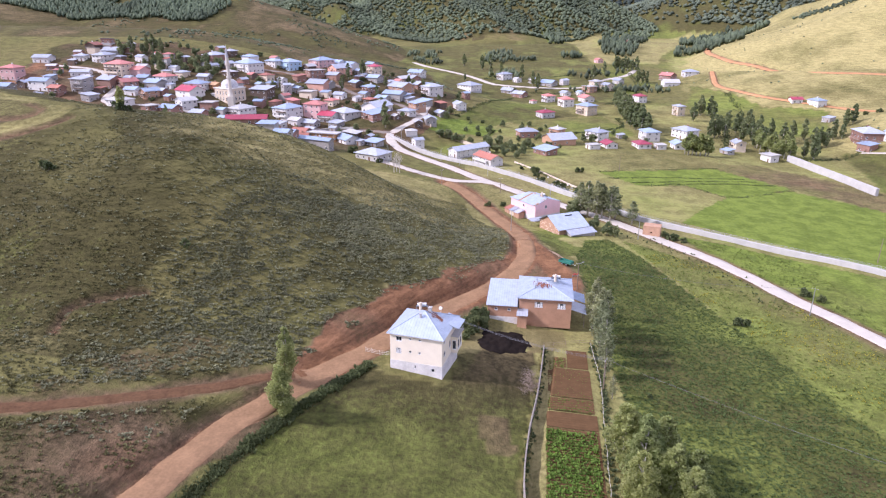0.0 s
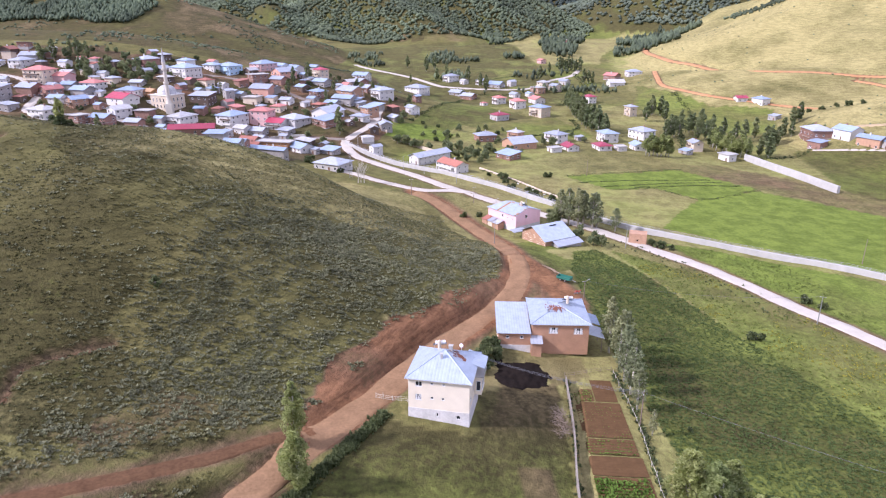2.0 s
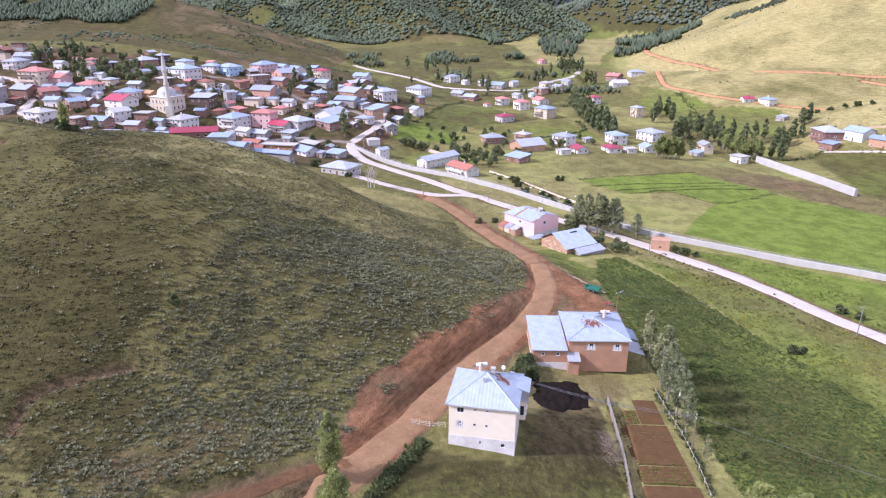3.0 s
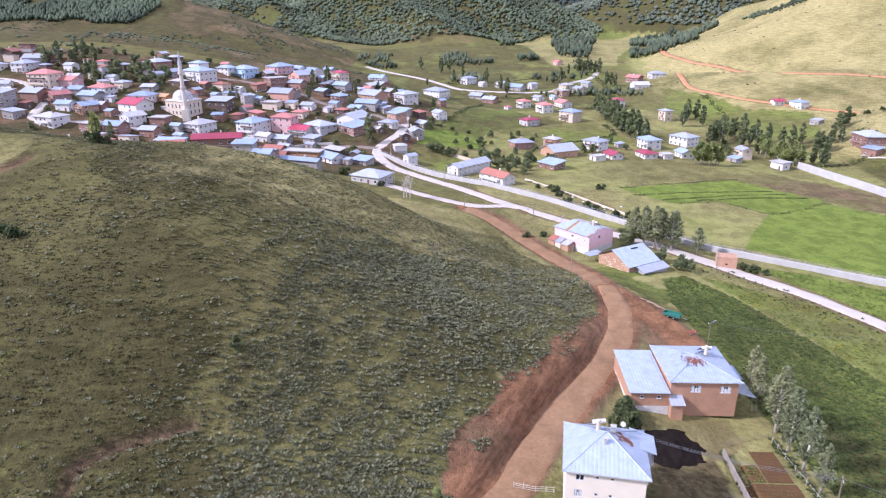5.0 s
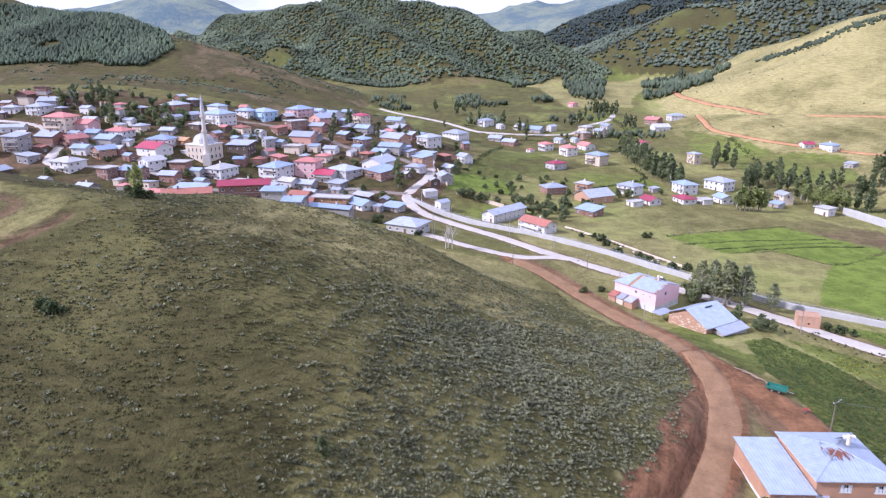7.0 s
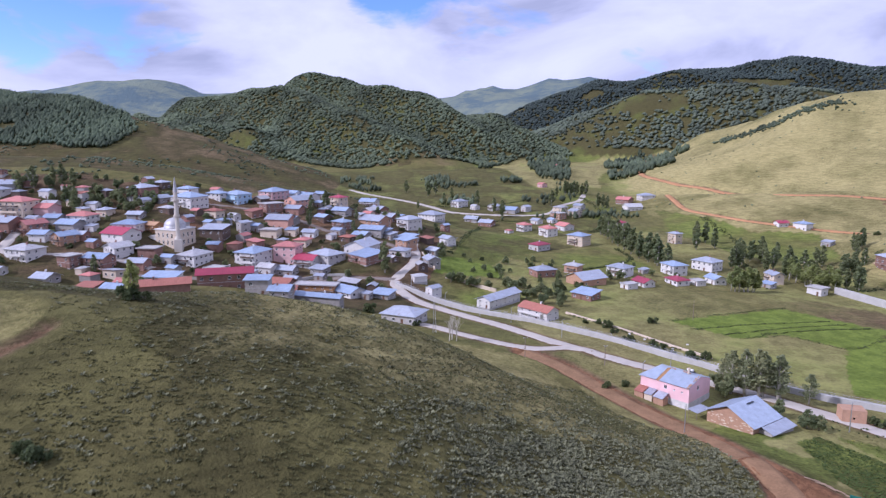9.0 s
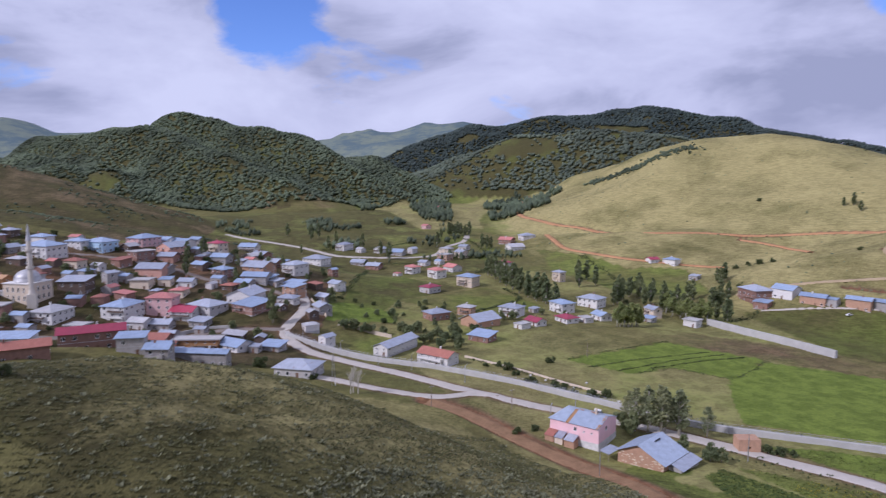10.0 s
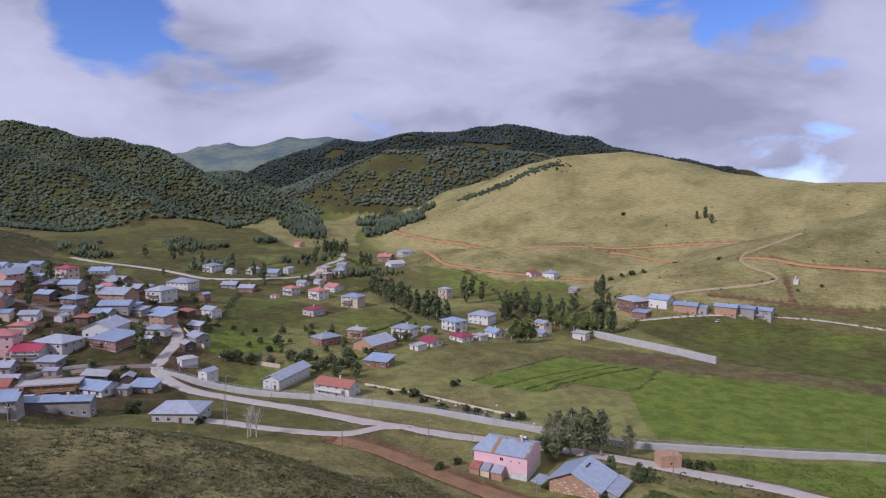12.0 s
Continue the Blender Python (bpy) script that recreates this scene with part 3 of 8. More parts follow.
def inside(x, y, outline):
    """Which points lie inside an outline."""
    hit = np.zeros(x.shape, bool)
    for (x0, y0), (x1, y1) in zip(outline, outline[1:] + outline[:1]):
        if y0 != y1:
            hit ^= ((y0 > y) != (y1 > y)) & (x < (x1 - x0) * (y - y0) / (y1 - y0) + x0)
    return hit


def steps(*runs):
    """Coordinates in runs of (from, to, first step, growth)."""
    out = []
    for a, b, s, g in runs:
        v = a
        while v < b - s * 0.4:
            out.append(v)
            v, s = v + s, s * g
    return out


right = steps((150, 420, 3.2, 1.0), (420, 4600, 6, 1.07))
left = steps((130, 330, 3.2, 1.0), (330, 4600, 6, 1.07))
xs = np.array([-v for v in reversed(left)][:-1] + steps((-130, 150, 1.25, 1.0)) + right + [4600.0])
ys = np.array([-v for v in reversed(steps((-30, 3000, 4, 1.12)))] + steps((31, 290, 1.25, 1.0), (290, 620, 3.2, 1.0), (620, 1300, 6, 1.01), (1300, 4900, 14, 1.05)) + [4950.0])
gx, gy = np.meshgrid(xs, ys)
gx, gy = gx.ravel(), gy.ravel()
gz = ground_at(gx, gy)

# outlines of the fields
YARD = [(-40, 78), (-33, 94), (-19, 117), (-13, 115), (-3, 113), (6, 136), (17, 134), (14, 110), (9, 85), (5, 20), (2, -40), (-84, -40), (-72, 10), (-52, 52)]
YARD_SOIL = [(3, 108), (10, 108), (10, 97), (4, 94)]
CROP = [(34, 144), (35, 180), (37, 200), (44, 222), (53, 226), (60, 211), (73, 159), (84, 110), (96, -40), (32, -40), (34, 119)]
STRIP = [(58, 226), (85, 204), (97, 178), (106, 146), (118, 20), (116, -40), (96, -40), (84, 110), (73, 159)]
BETWEEN = [(78, 238), (107, 223), (138, 201), (150, 150), (118, 150), (101, 187), (90, 213)]
BIG_FIELD = [(89, 255), (128, 309), (159, 313), (240, 240), (260, 120), (160, 190), (121, 231)]
TERRACES = [(71, 339), (140, 357), (162, 318), (124, 299), (109, 317), (86, 313)]
PLOUGH = [(131, 368), (169, 375), (200, 335), (225, 290), (250, 240), (240, 232), (205, 265), (165, 314)]
SCHOOL_FIELD = [(-9, 449), (42, 613), (65, 551), (89, 509), (34, 478), (14, 445)]
HOUSE_FIELD = [(30, 477), (105, 508), (117, 445), (77, 427), (49, 463)]
PADDOCK = [(-23, 453), (-2, 462), (23, 445), (17, 424), (-22, 417)]
BARN_FIELD = [(231, 405), (302, 336), (330, 296), (260, 220), (206, 314), (223, 363)]
HILL_FIELD = [(216, 644), (235, 529), (276, 509), (243, 443), (193, 473), (183, 548)]
MEADOW = [(28, 352), (60, 288), (88, 258), (124, 299), (109, 317), (86, 313), (71, 339), (60, 350)]
HOUSE_YARD = [(-3, 113), (6, 136), (17, 134), (24, 138), (26, 147), (10, 149), (2, 140), (-2, 128)]
SAGE = [(-71, 132), (-66, 142), (-58, 172), (-38, 190), (-13, 200), (10, 209), (15, 193), (0, 165), (-16, 147), (-31, 123), (-58, 114)]
SAGE_LOW = [(-74, 103), (-66, 119), (-31, 123), (-34, 115), (-54, 105), (-68, 95)]
RED_BANK = [(-36, 117), (-28, 135), (-8, 159), (9, 184), (15, 195), (18, 181), (7, 163), (-5, 146), (-29, 112)]
EAST_VERGE = [(24, 196), (38, 202), (46, 226), (44, 232), (28, 240), (22, 225)]
WEST_VERGE = [(-260, -60), (-105, -60), (-70, 20), (-41, 95), (-55, 97), (-78, 88), (-160, 72)]
VILLAGE = [(-320, 540), (-320, 430), (-200, 390), (-100, 335), (-40, 350), (-25, 400), (-15, 440), (0, 540), (-60, 560), (-190, 545)]
TOP_MEADOW = [(-140, 110), (-88, 109), (-80, 115), (-68, 122), (-75, 140), (-95, 165), (-110, 200), (-160, 210), (-200, 150)]


def ragged(x, y, much=7.0):
    """The same places, shifted to and fro, so that outlines of wild growth come out ragged."""
    return (x + much * (value_noise(x, y, 17, 12) + 0.5 * value_noise(x, y, 6, 13)), y + much * (value_noise(x, y, 17, 14) + 0.5 * value_noise(x, y, 6, 15)))


def cover_of(x, y, z):
    """Red earth, lush, dry and sage, each from 0 to 1."""
    out = np.zeros((len(x), 4))
    wx, wy = ragged(x, y)
    rise = z - floor_height(x, y)
    wild = value_noise(x, y, 26, 7) * 0.25 + value_noise(x, y, 9, 8) * 0.15
    flat = np.clip(1 - rise / 7, 0, 1) * (np.hypot(x, y - 300) < 900)
    out[:, 1] = np.where(y > 1000, np.where(rise > 12, 0.08 + wild, np.where(x > 120, 0.5, 0.15)), flat * (0.30 + wild))
    out[:, 2] = np.where((y < 560) & (rise < 5) & (x > 0), 0.42 + wild, 0)
    golden = np.maximum(ridge_height(x, y, *RIDGES["golden"]), ridge_height(x, y, *RIDGES["spur2"]))
    gold = np.clip((golden - (z - 14)) / 10, 0, 1) * (x > 180) * (z > -6)
    out[:, 2] = np.maximum(out[:, 2], gold * (0.66 + wild + 0.2 * value_noise(x, y, 130, 23)))
    toe = (x > 200) & (y > 380) & (y < 1150) & (rise > 2)
    out[:, 2] = np.where(toe, np.maximum(out[:, 2], 0.55 + wild), out[:, 2])
    spur = ridge_height(x, y, *RIDGES["spur"])
    on_spur = (spur > z - 8) & (x < 30) & (rise > 4)
    out[:, 2] = np.where(on_spur, 0.02 + wild * 1.2, out[:, 2])
    # dry grass towards the crest, paler partly to stand in for sunlight there
    crest = np.clip((x + 0.6 * (y - 150) + 95) / 75, 0, 1)
    out[:, 3] = np.where(on_spur, 1.0 - 0.8 * crest + wild, out[:, 3])
    out[:, 2] = np.where(on_spur, out[:, 2] + 0.42 * crest, out[:, 2])
    k = inside(wx, wy, TOP_MEADOW)
    high = np.clip((y[k] - 148) / 40, 0, 1)
    out[k, 1], out[k, 2], out[k, 3] = 0.12 + wild[k] * 0.6, 0.05 + 0.16 * high + wild[k] * 0.6, 0.95 - 0.45 * high + wild[k]
    k = inside(wx, wy, WEST_VERGE)
    out[k, 0], out[k, 2], out[k, 3] = 0.20 + wild[k] * 1.6, wild[k], 0.7 + wild[k]
    k = inside(wx, wy, VILLAGE)
    out[k, 0], out[k, 2], out[k, 1], out[k, 3] = 0.38 + wild[k] * 1.4, 0.08 + wild[k], 0.12, 0.85
    wooded = (y > 1000) & (rise > 12) & (golden < z - 14)
    out[:, 3] = np.where(wooded, np.where(ridge_height(x, y, *RIDGES["dark"]) > z - 14, 0.9, 0.72), out[:, 3])
    out[:, 1] = np.where(wooded & (out[:, 3] < 0.8), 0.16 + wild * 0.8, out[:, 1])
    out[:, 2] = np.where(wooded, 0.0, out[:, 2])
    hills = (y > 560) & (y < 1050) & (rise > 5) & (x < 150)
    out[:, 2] = np.where(hills, np.maximum(out[:, 2], 0.16 + wild), out[:, 2])
    out[:, 0] = np.where(hills, np.maximum(out[:, 0], 0.26 + wild), out[:, 0])
    out[:, 3] = np.where(hills & (x < 30), 0.74 + wild, out[:, 3])
    for outline, lush, dry in ((YARD, 0.35, 0), (STRIP, 0.42, 0.08), (BETWEEN, 0.75, 0.15), (BIG_FIELD, 1.0, 0.1), (TERRACES, 0.95, 0), (SCHOOL_FIELD, 0.38, 0), (HOUSE_FIELD, 0.42, 0),
                               (PADDOCK, 0.95, 0), (BARN_FIELD, 0.4, 0), (HILL_FIELD, 0.5, 0.2), (CROP, 0.34, 0)):
        k = inside(x, y, outline)
        out[k, 1], out[k, 2] = lush + wild[k] * (0.4 if outline is YARD else 0.8), dry + wild[k]
    k = inside(x, y, YARD)
    near_house = np.clip((y[k] - 92) / 26, 0, 1)
    out[k, 1] = out[k, 1] - 0.22 * near_house
    out[k, 3], out[k, 0] = 0.95, np.clip((y[k] - 108) / 34, 0, 0.30) + wild[k] * 0.5
    out[inside(x, y, CROP), 3] = 0.9
    k = inside(wx, wy, EAST_VERGE)
    out[k, 1], out[k, 2], out[k, 3] = 0.34 + wild[k], 0.1 + wild[k], 0.75
    k = inside(x + 0.25 * (wx - x), y + 0.25 * (wy - y), HOUSE_YARD)
    out[k, 3], out[k, 1], out[k, 0] = 0.9, 0.22 + wild[k] * 0.5, 0.2 + wild[k]
    # sage tone darkens the valley-head meadow, partly standing in for cloud shade
    k = (y > 560) & (y < 1000) & (x < 150) & (rise < 5)
    out[k, 3], out[k, 1], out[k, 2] = 0.58 + wild[k], 0.2 + wild[k], 0.16 + wild[k]
    k = (x > 150) & (x < 480) & (y > 800) & (y < 1150) & (rise < 9) & (golden < z - 14)
    out[k, 3], out[k, 1], out[k, 2] = 0.1, 0.24 + wild[k], 0.6 + wild[k]
    k = inside(x, y, MEADOW)
    out[k, 1], out[k, 2] = 0.36 + wild[k], 0.58 + wild[k]
    k = inside(x, y, BARN_FIELD) | inside(x, y, SCHOOL_FIELD)
    out[k, 3] = 0.6
    for outline in (SAGE, SAGE_LOW):
        k = inside(wx, wy, outline)
        out[k, 3], out[k, 2] = 0.34 + wild[k] * 1.5, 0.08
    k = inside(wx, wy, SAGE_LOW)
    out[k, 0] = 0.32 + wild[k]
    k = inside(x, y, PLOUGH)
    out[k, 0], out[k, 1], out[k, 2] = 0.30 + wild[k], 0.1, 0.25
    k = inside(x + 0.4 * (wx - x), y + 0.4 * (wy - y), YARD_SOIL)
    out[k, 0] = 0.36 + wild[k]
    d = road_distance(x, y, ("slump_scar",))
    out[:, 0] = np.maximum(out[:, 0], np.clip(0.62 - d / 2.6, 0, 1))
    k = road_distance(x, y, ("spur_track",)) < 1.8
    out[k, 3], out[k, 2] = 0.2, 0.42 + wild[k]
    d = road_distance(x, y, ("spur_spill", "spur_bank"))
    out[:, 0] = np.maximum(out[:, 0], np.clip(0.72 - d / 3.4 + wild * 0.5, 0, 0.66) * (d < 3))
    d = road_distance(x, y, ("gully_track", "hill_track", "lower_track", "upper_farm_track", "foot_cut", "slope_gully"))
    out[:, 0] = np.maximum(out[:, 0], np.clip(1.0 - d / 2.6, 0, 1))
    d = road_distance(x, y, ("dirt_road", "dirt_track", "yard_drive"))
    way = next(r for r in ROADS if r[0] == "dirt_road")[1]
    way = way[way[:, 1].argsort()]
    d = np.where((x > np.interp(y, way[:, 1], way[:, 0])) & (y < 135), d * 3.5, d)
    out[:, 0] = np.maximum(out[:, 0], np.clip(np.where((x < -28) & (y < 118), 0.7, 1.05) - d / 4.2, 0, 1) + wild * 0.4 * (d < 6))
    k = inside(x + 0.3 * (wx - x), y + 0.3 * (wy - y), RED_BANK)
    out[k, 0] = np.maximum(out[k, 0], 0.95 + wild[k])
    k = road_distance(x, y, ("garden_ditch",)) < 0.5
    out[k, 3], out[k, 1], out[k, 0] = 1.0, 0.0, 0.25
    k = np.clip(1.2 - np.hypot((x - 27) / 8, (y - 174) / 17), 0, 1)
    out[:, 0] = np.maximum(out[:, 0], np.minimum(k * 1.6, 0.72) + wild * 0.5 * (k > 0))
    d = road_distance(x, y, ("main_road", "village_street", "upper_street", "old_street", "side_road"))
    out[:, 0] = np.maximum(out[:, 0], np.clip(0.7 - d / 5, 0, 1))
    return np.clip(out, 0, 1)


def sheet(name, first, last, mat):
    """The rows of the land's grid from one y to another, as one mesh."""
    me = bpy.data.meshes.new(name)
    rows = np.nonzero((ys >= first) & (ys <= last))[0]
    nx, ny = len(xs), len(rows)
    pick = slice(rows[0] * nx, (rows[-1] + 1) * nx)
    px, py, pz = gx[pick], gy[pick], gz[pick]
    me.vertices.add(nx * ny)
    me.vertices.foreach_set("co", np.column_stack((px, py, pz)).ravel())
    i = (np.arange(ny - 1)[:, None] * nx + np.arange(nx - 1)[None, :]).ravel()
    quads = np.column_stack((i, i + 1, i + nx + 1, i + nx)).ravel()
    me.loops.add(len(quads))
    me.loops.foreach_set("vertex_index", quads)
    me.polygons.add(len(i))
    me.polygons.foreach_set("loop_start", np.arange(len(i)) * 4)
    me.polygons.foreach_set("use_smooth", np.ones(len(i), bool))
    me.update(calc_edges=True)
    lay = me.attributes.new("cover", "FLOAT_COLOR", "POINT")
    lay.data.foreach_set("color", cover_of(px, py, pz).ravel())
    me.materials.append(mat)
    return me


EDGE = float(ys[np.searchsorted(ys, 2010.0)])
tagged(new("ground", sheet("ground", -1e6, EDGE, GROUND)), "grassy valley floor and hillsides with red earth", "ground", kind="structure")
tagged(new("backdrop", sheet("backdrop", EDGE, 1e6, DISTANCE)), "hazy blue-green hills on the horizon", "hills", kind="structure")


def land_z(x, y):
    """The height of the ground's sheet itself, between its corners."""
    i, j = int(np.clip(np.searchsorted(xs, x) - 1, 0, len(xs) - 2)), int(np.clip(np.searchsorted(ys, y) - 1, 0, len(ys) - 2))
    u, v = (x - xs[i]) / (xs[i + 1] - xs[i]), (y - ys[j]) / (ys[j + 1] - ys[j])
    k = j * len(xs) + i
    n = len(xs)
    return (gz[k] * (1 - u) + gz[k + 1] * u) * (1 - v) + (gz[k + n] * (1 - u) + gz[k + n + 1] * u) * v



def road_ribbon(name, mat, lift, label, category="road", widen=0.92):
    for n, line, rz, half, bank in ROADS:
        if n != name:
            continue
        tangent = np.gradient(line, axis=0)
        tangent /= np.hypot(tangent[:, 0], tangent[:, 1])[:, None]
        side = np.column_stack((tangent[:, 1], -tangent[:, 0]))
        s = Shape()
        rows = []
        cross = (-1.3, -1.0, -0.55, -0.2, 0.2, 0.55, 1.0, 1.3)
        for i, p in enumerate(line):
            row = []
            for c in cross:
                w = half * widen * c * (1 + 0.22 * float(value_noise(np.array(p[0] + 50 * c), np.array(p[1]), 6, 5)))
                q = p + side[i] * w
                dip = -0.06 * (mat is DIRT) if abs(c) == 0.55 else -lift - 0.35 if abs(c) > 1 else 0.0
                rut = 0.07 * float(value_noise(np.array(q[0]), np.array(q[1]), 1.7, 18)) if mat in (DIRT, MUD) else 0.0
                z = rz[i] + lift + dip + rut
                if abs(c) <= 1:
                    over = 0.8 if mat in (HILL_DIRT, PATH) else 0.07
                    z = max(z - (lift * 0.7 if over > 0.5 else 0.0), land_z(q[0], q[1]) + over)
                row.append((q[0], q[1], z))
            rows.append(row)
        for i, row in enumerate(rows):
            s.v.extend(row)
        k = len(cross)
        for i in range(len(rows) - 1):
            for j in range(k - 1):
                a = i * k + j
                s.f.append((a, a + 1, a + k + 1, a + k))
        return tagged(new(name, s.mesh(name, mat, True)), label, category, kind="structure")


road_ribbon("dirt_road", DIRT, 0.15, "rutted red dirt road cut into the hillside")
road_ribbon("dirt_track", MUD, 0.14, "muddy red dirt track below the hill")
road_ribbon("main_road", GRAVEL, 0.10, "pale gravel road along the valley")
road_ribbon("side_road", GRAVEL, 0.12, "pale gravel side road below the hill")
road_ribbon("village_street", STREET, 0.16, "dusty village street between houses")
road_ribbon("upper_street", STREET, 0.16, "dusty lane climbing between village houses")
road_ribbon("old_street", GRAVEL, 0.16, "pale concrete lane between village houses")
road_ribbon("valley_road", GRAVEL, 0.25, "pale road leading up the valley")
road_ribbon("hill_track", HILL_DIRT, 0.9, "orange earth track cut across the hillside")
road_ribbon("lower_track", HILL_DIRT, 0.7, "orange earth track along the hill's foot")
road_ribbon("gully_track", HILL_DIRT, 0.7, "orange earth track down the gully")
road_ribbon("farm_track", PATH, 0.4, "narrow pale track climbing the grassy slope")
road_ribbon("upper_farm_track", HILL_DIRT, 0.5, "reddish track cut into the grassy slope")
road_ribbon("barn_track", GRAVEL, 0.18, "narrow pale track behind the barns")


def long_wall(name, points, height, thick, mat, label, category, rail=0.0, step=4.0):
    """A wall that follows the ground, in bays, with a railing where there is one."""
    line = resample(points, step)
    z = ground_at(line[:, 0], line[:, 1])
    top = np.convolve(np.pad(z, 3, mode="edge"), np.ones(7) / 7, "valid") + height
    ob = thing(name, 0, 0, 0, 0, label, category, kind="structure")
    for i in range(len(line) - 1):
        a, b = Vector((*line[i], 0)), Vector((*line[i + 1], 0))
        d = (b - a).normalized()
        n = Vector((d.y, -d.x, 0)) * thick / 2
        e = d * 0.012
        s = Shape()
        lo = min(z[i], z[i + 1]) - 0.5
        pts = []
        for q, t in ((a + e, top[i]), (b - e, top[i + 1])):
            for w, zz in ((-1.25, lo), (1.25, lo), (1, t), (-1, t)):
                pts.append((q.x + n.x * w, q.y + n.y * w, zz))
        s.add(pts, [(0, 1, 2, 3), (7, 6, 5, 4), (0, 4, 5, 1), (1, 5, 6, 2), (2, 6, 7, 3), (3, 7, 4, 0)])
        bay = part("wall_bay", s, mat, ob)
        if rail:
            r = Shape()
            p0, p1 = Vector((a.x, a.y, top[i])), Vector((b.x, b.y, top[i + 1]))
            r.tube(p0, p0 + Vector((0, 0, rail)), 0.04, 0.04, 4)
            for h in (rail * 0.5, rail * 0.97):
                r.tube(p0 + Vector((0, 0, h)), p1 + Vector((0, 0, h)), 0.035, 0.035, 4)
            part("railing", r, METAL, bay)
    return ob


long_wall("flood_wall", [(-44, 392), (-33, 380), (-20, 366), (-5, 348), (8, 334), (20, 320), (30, 307), (42, 292), (54, 276), (66, 260), (74, 252), (84, 245), (98, 235), (116, 223), (136, 208), (160, 185), (190, 150)],
          1.9, 1.3, CONCRETE, "long pale concrete flood wall with steel railing", "wall", 1.0)
long_wall("retaining_wall", [(193, 390), (195, 383), (197, 361), (199, 336), (201, 314)], 3.6, 1.4, CONCRETE, "long white concrete retaining wall beside a field", "wall")
long_wall("school_wall", [(-17, 411), (-7, 408), (7, 397)], 1.3, 0.4, WALLS["beige"], "low tan wall round the school field", "wall")
long_wall("street_wall", [(-24, 452), (-23, 435), (-21, 420)], 1.1, 0.4, WALLS["beige"], "low tan wall beside the village street", "wall")
long_wall("lane_wall", [(-66, 408), (-78, 410), (-90, 405)], 1.4, 0.5, CONCRETE, "pale concrete wall beside a village lane", "wall")
long_wall("field_wall", [(28, 352), (36, 336), (44, 320), (52, 303), (60, 288)], 0.8, 0.5, WALLS["beige"], "low tan field wall along the meadow", "wall")


# ---- houses ----
WINDOWS = {}


def window_meshes(w, h):
    key = (round(w, 2), round(h, 2))
    if key not in WINDOWS:
        s = Shape()
        t, d = 0.07, 0.05
        s.box(-w / 2, -w / 2 + t, -d, 0.02, 0, h)
        s.box(w / 2 - t, w / 2, -d, 0.02, 0, h)
        s.box(-w / 2 + t, w / 2 - t, -d, 0.02, h - t, h)
        s.box(-w / 2 - 0.05, w / 2 + 0.05, -d - 0.08, 0.02, -0.06, t)
        if w > 0.9:
            s.box(-t / 2, t / 2, -d, 0.02, t, h - t)
        g = Shape()
        g.box(-w / 2 + t, w / 2 - t, -0.015, 0.02, t, h - t)
        WINDOWS[key] = (s.mesh("window", FRAME_WHITE), g.mesh("pane", GLASS))
    return WINDOWS[key]


def put_window(parent, x, y, z, turn, w=1.2, h=1.25):
    """A window with its pane on a wall; it faces -y before it is turned."""
    frame_mesh, pane_mesh = window_meshes(w, h)
    ob = part("window", frame_mesh, None, parent, m=pose(x, y, z, 0, 0, turn))
    part("pane", pane_mesh, None, ob)
    return ob


DOOR_WOOD = plain("door_brown", (0.16, 0.085, 0.05), 0.6, 0.3)


def put_door(parent, x, y, z, turn, w=1.0, h=2.05):
    s = Shape()
    s.box(-w / 2, w / 2, -0.06, 0.02, 0, h)
    s.box(-w / 2 + 0.15, w / 2 - 0.15, -0.085, -0.06, 0.2, h * 0.45)
    s.box(-w / 2 + 0.15, w / 2 - 0.15, -0.085, -0.06, h * 0.55, h - 0.15)
    ob = part("door", s, DOOR_WOOD, parent, m=pose(x, y, z, 0, 0, turn))
    k = Shape()
    k.box(w / 2 - 0.16, w / 2 - 0.1, -0.13, -0.05, h * 0.48, h * 0.53)
    part("door_handle", k, METAL, ob)
    return ob


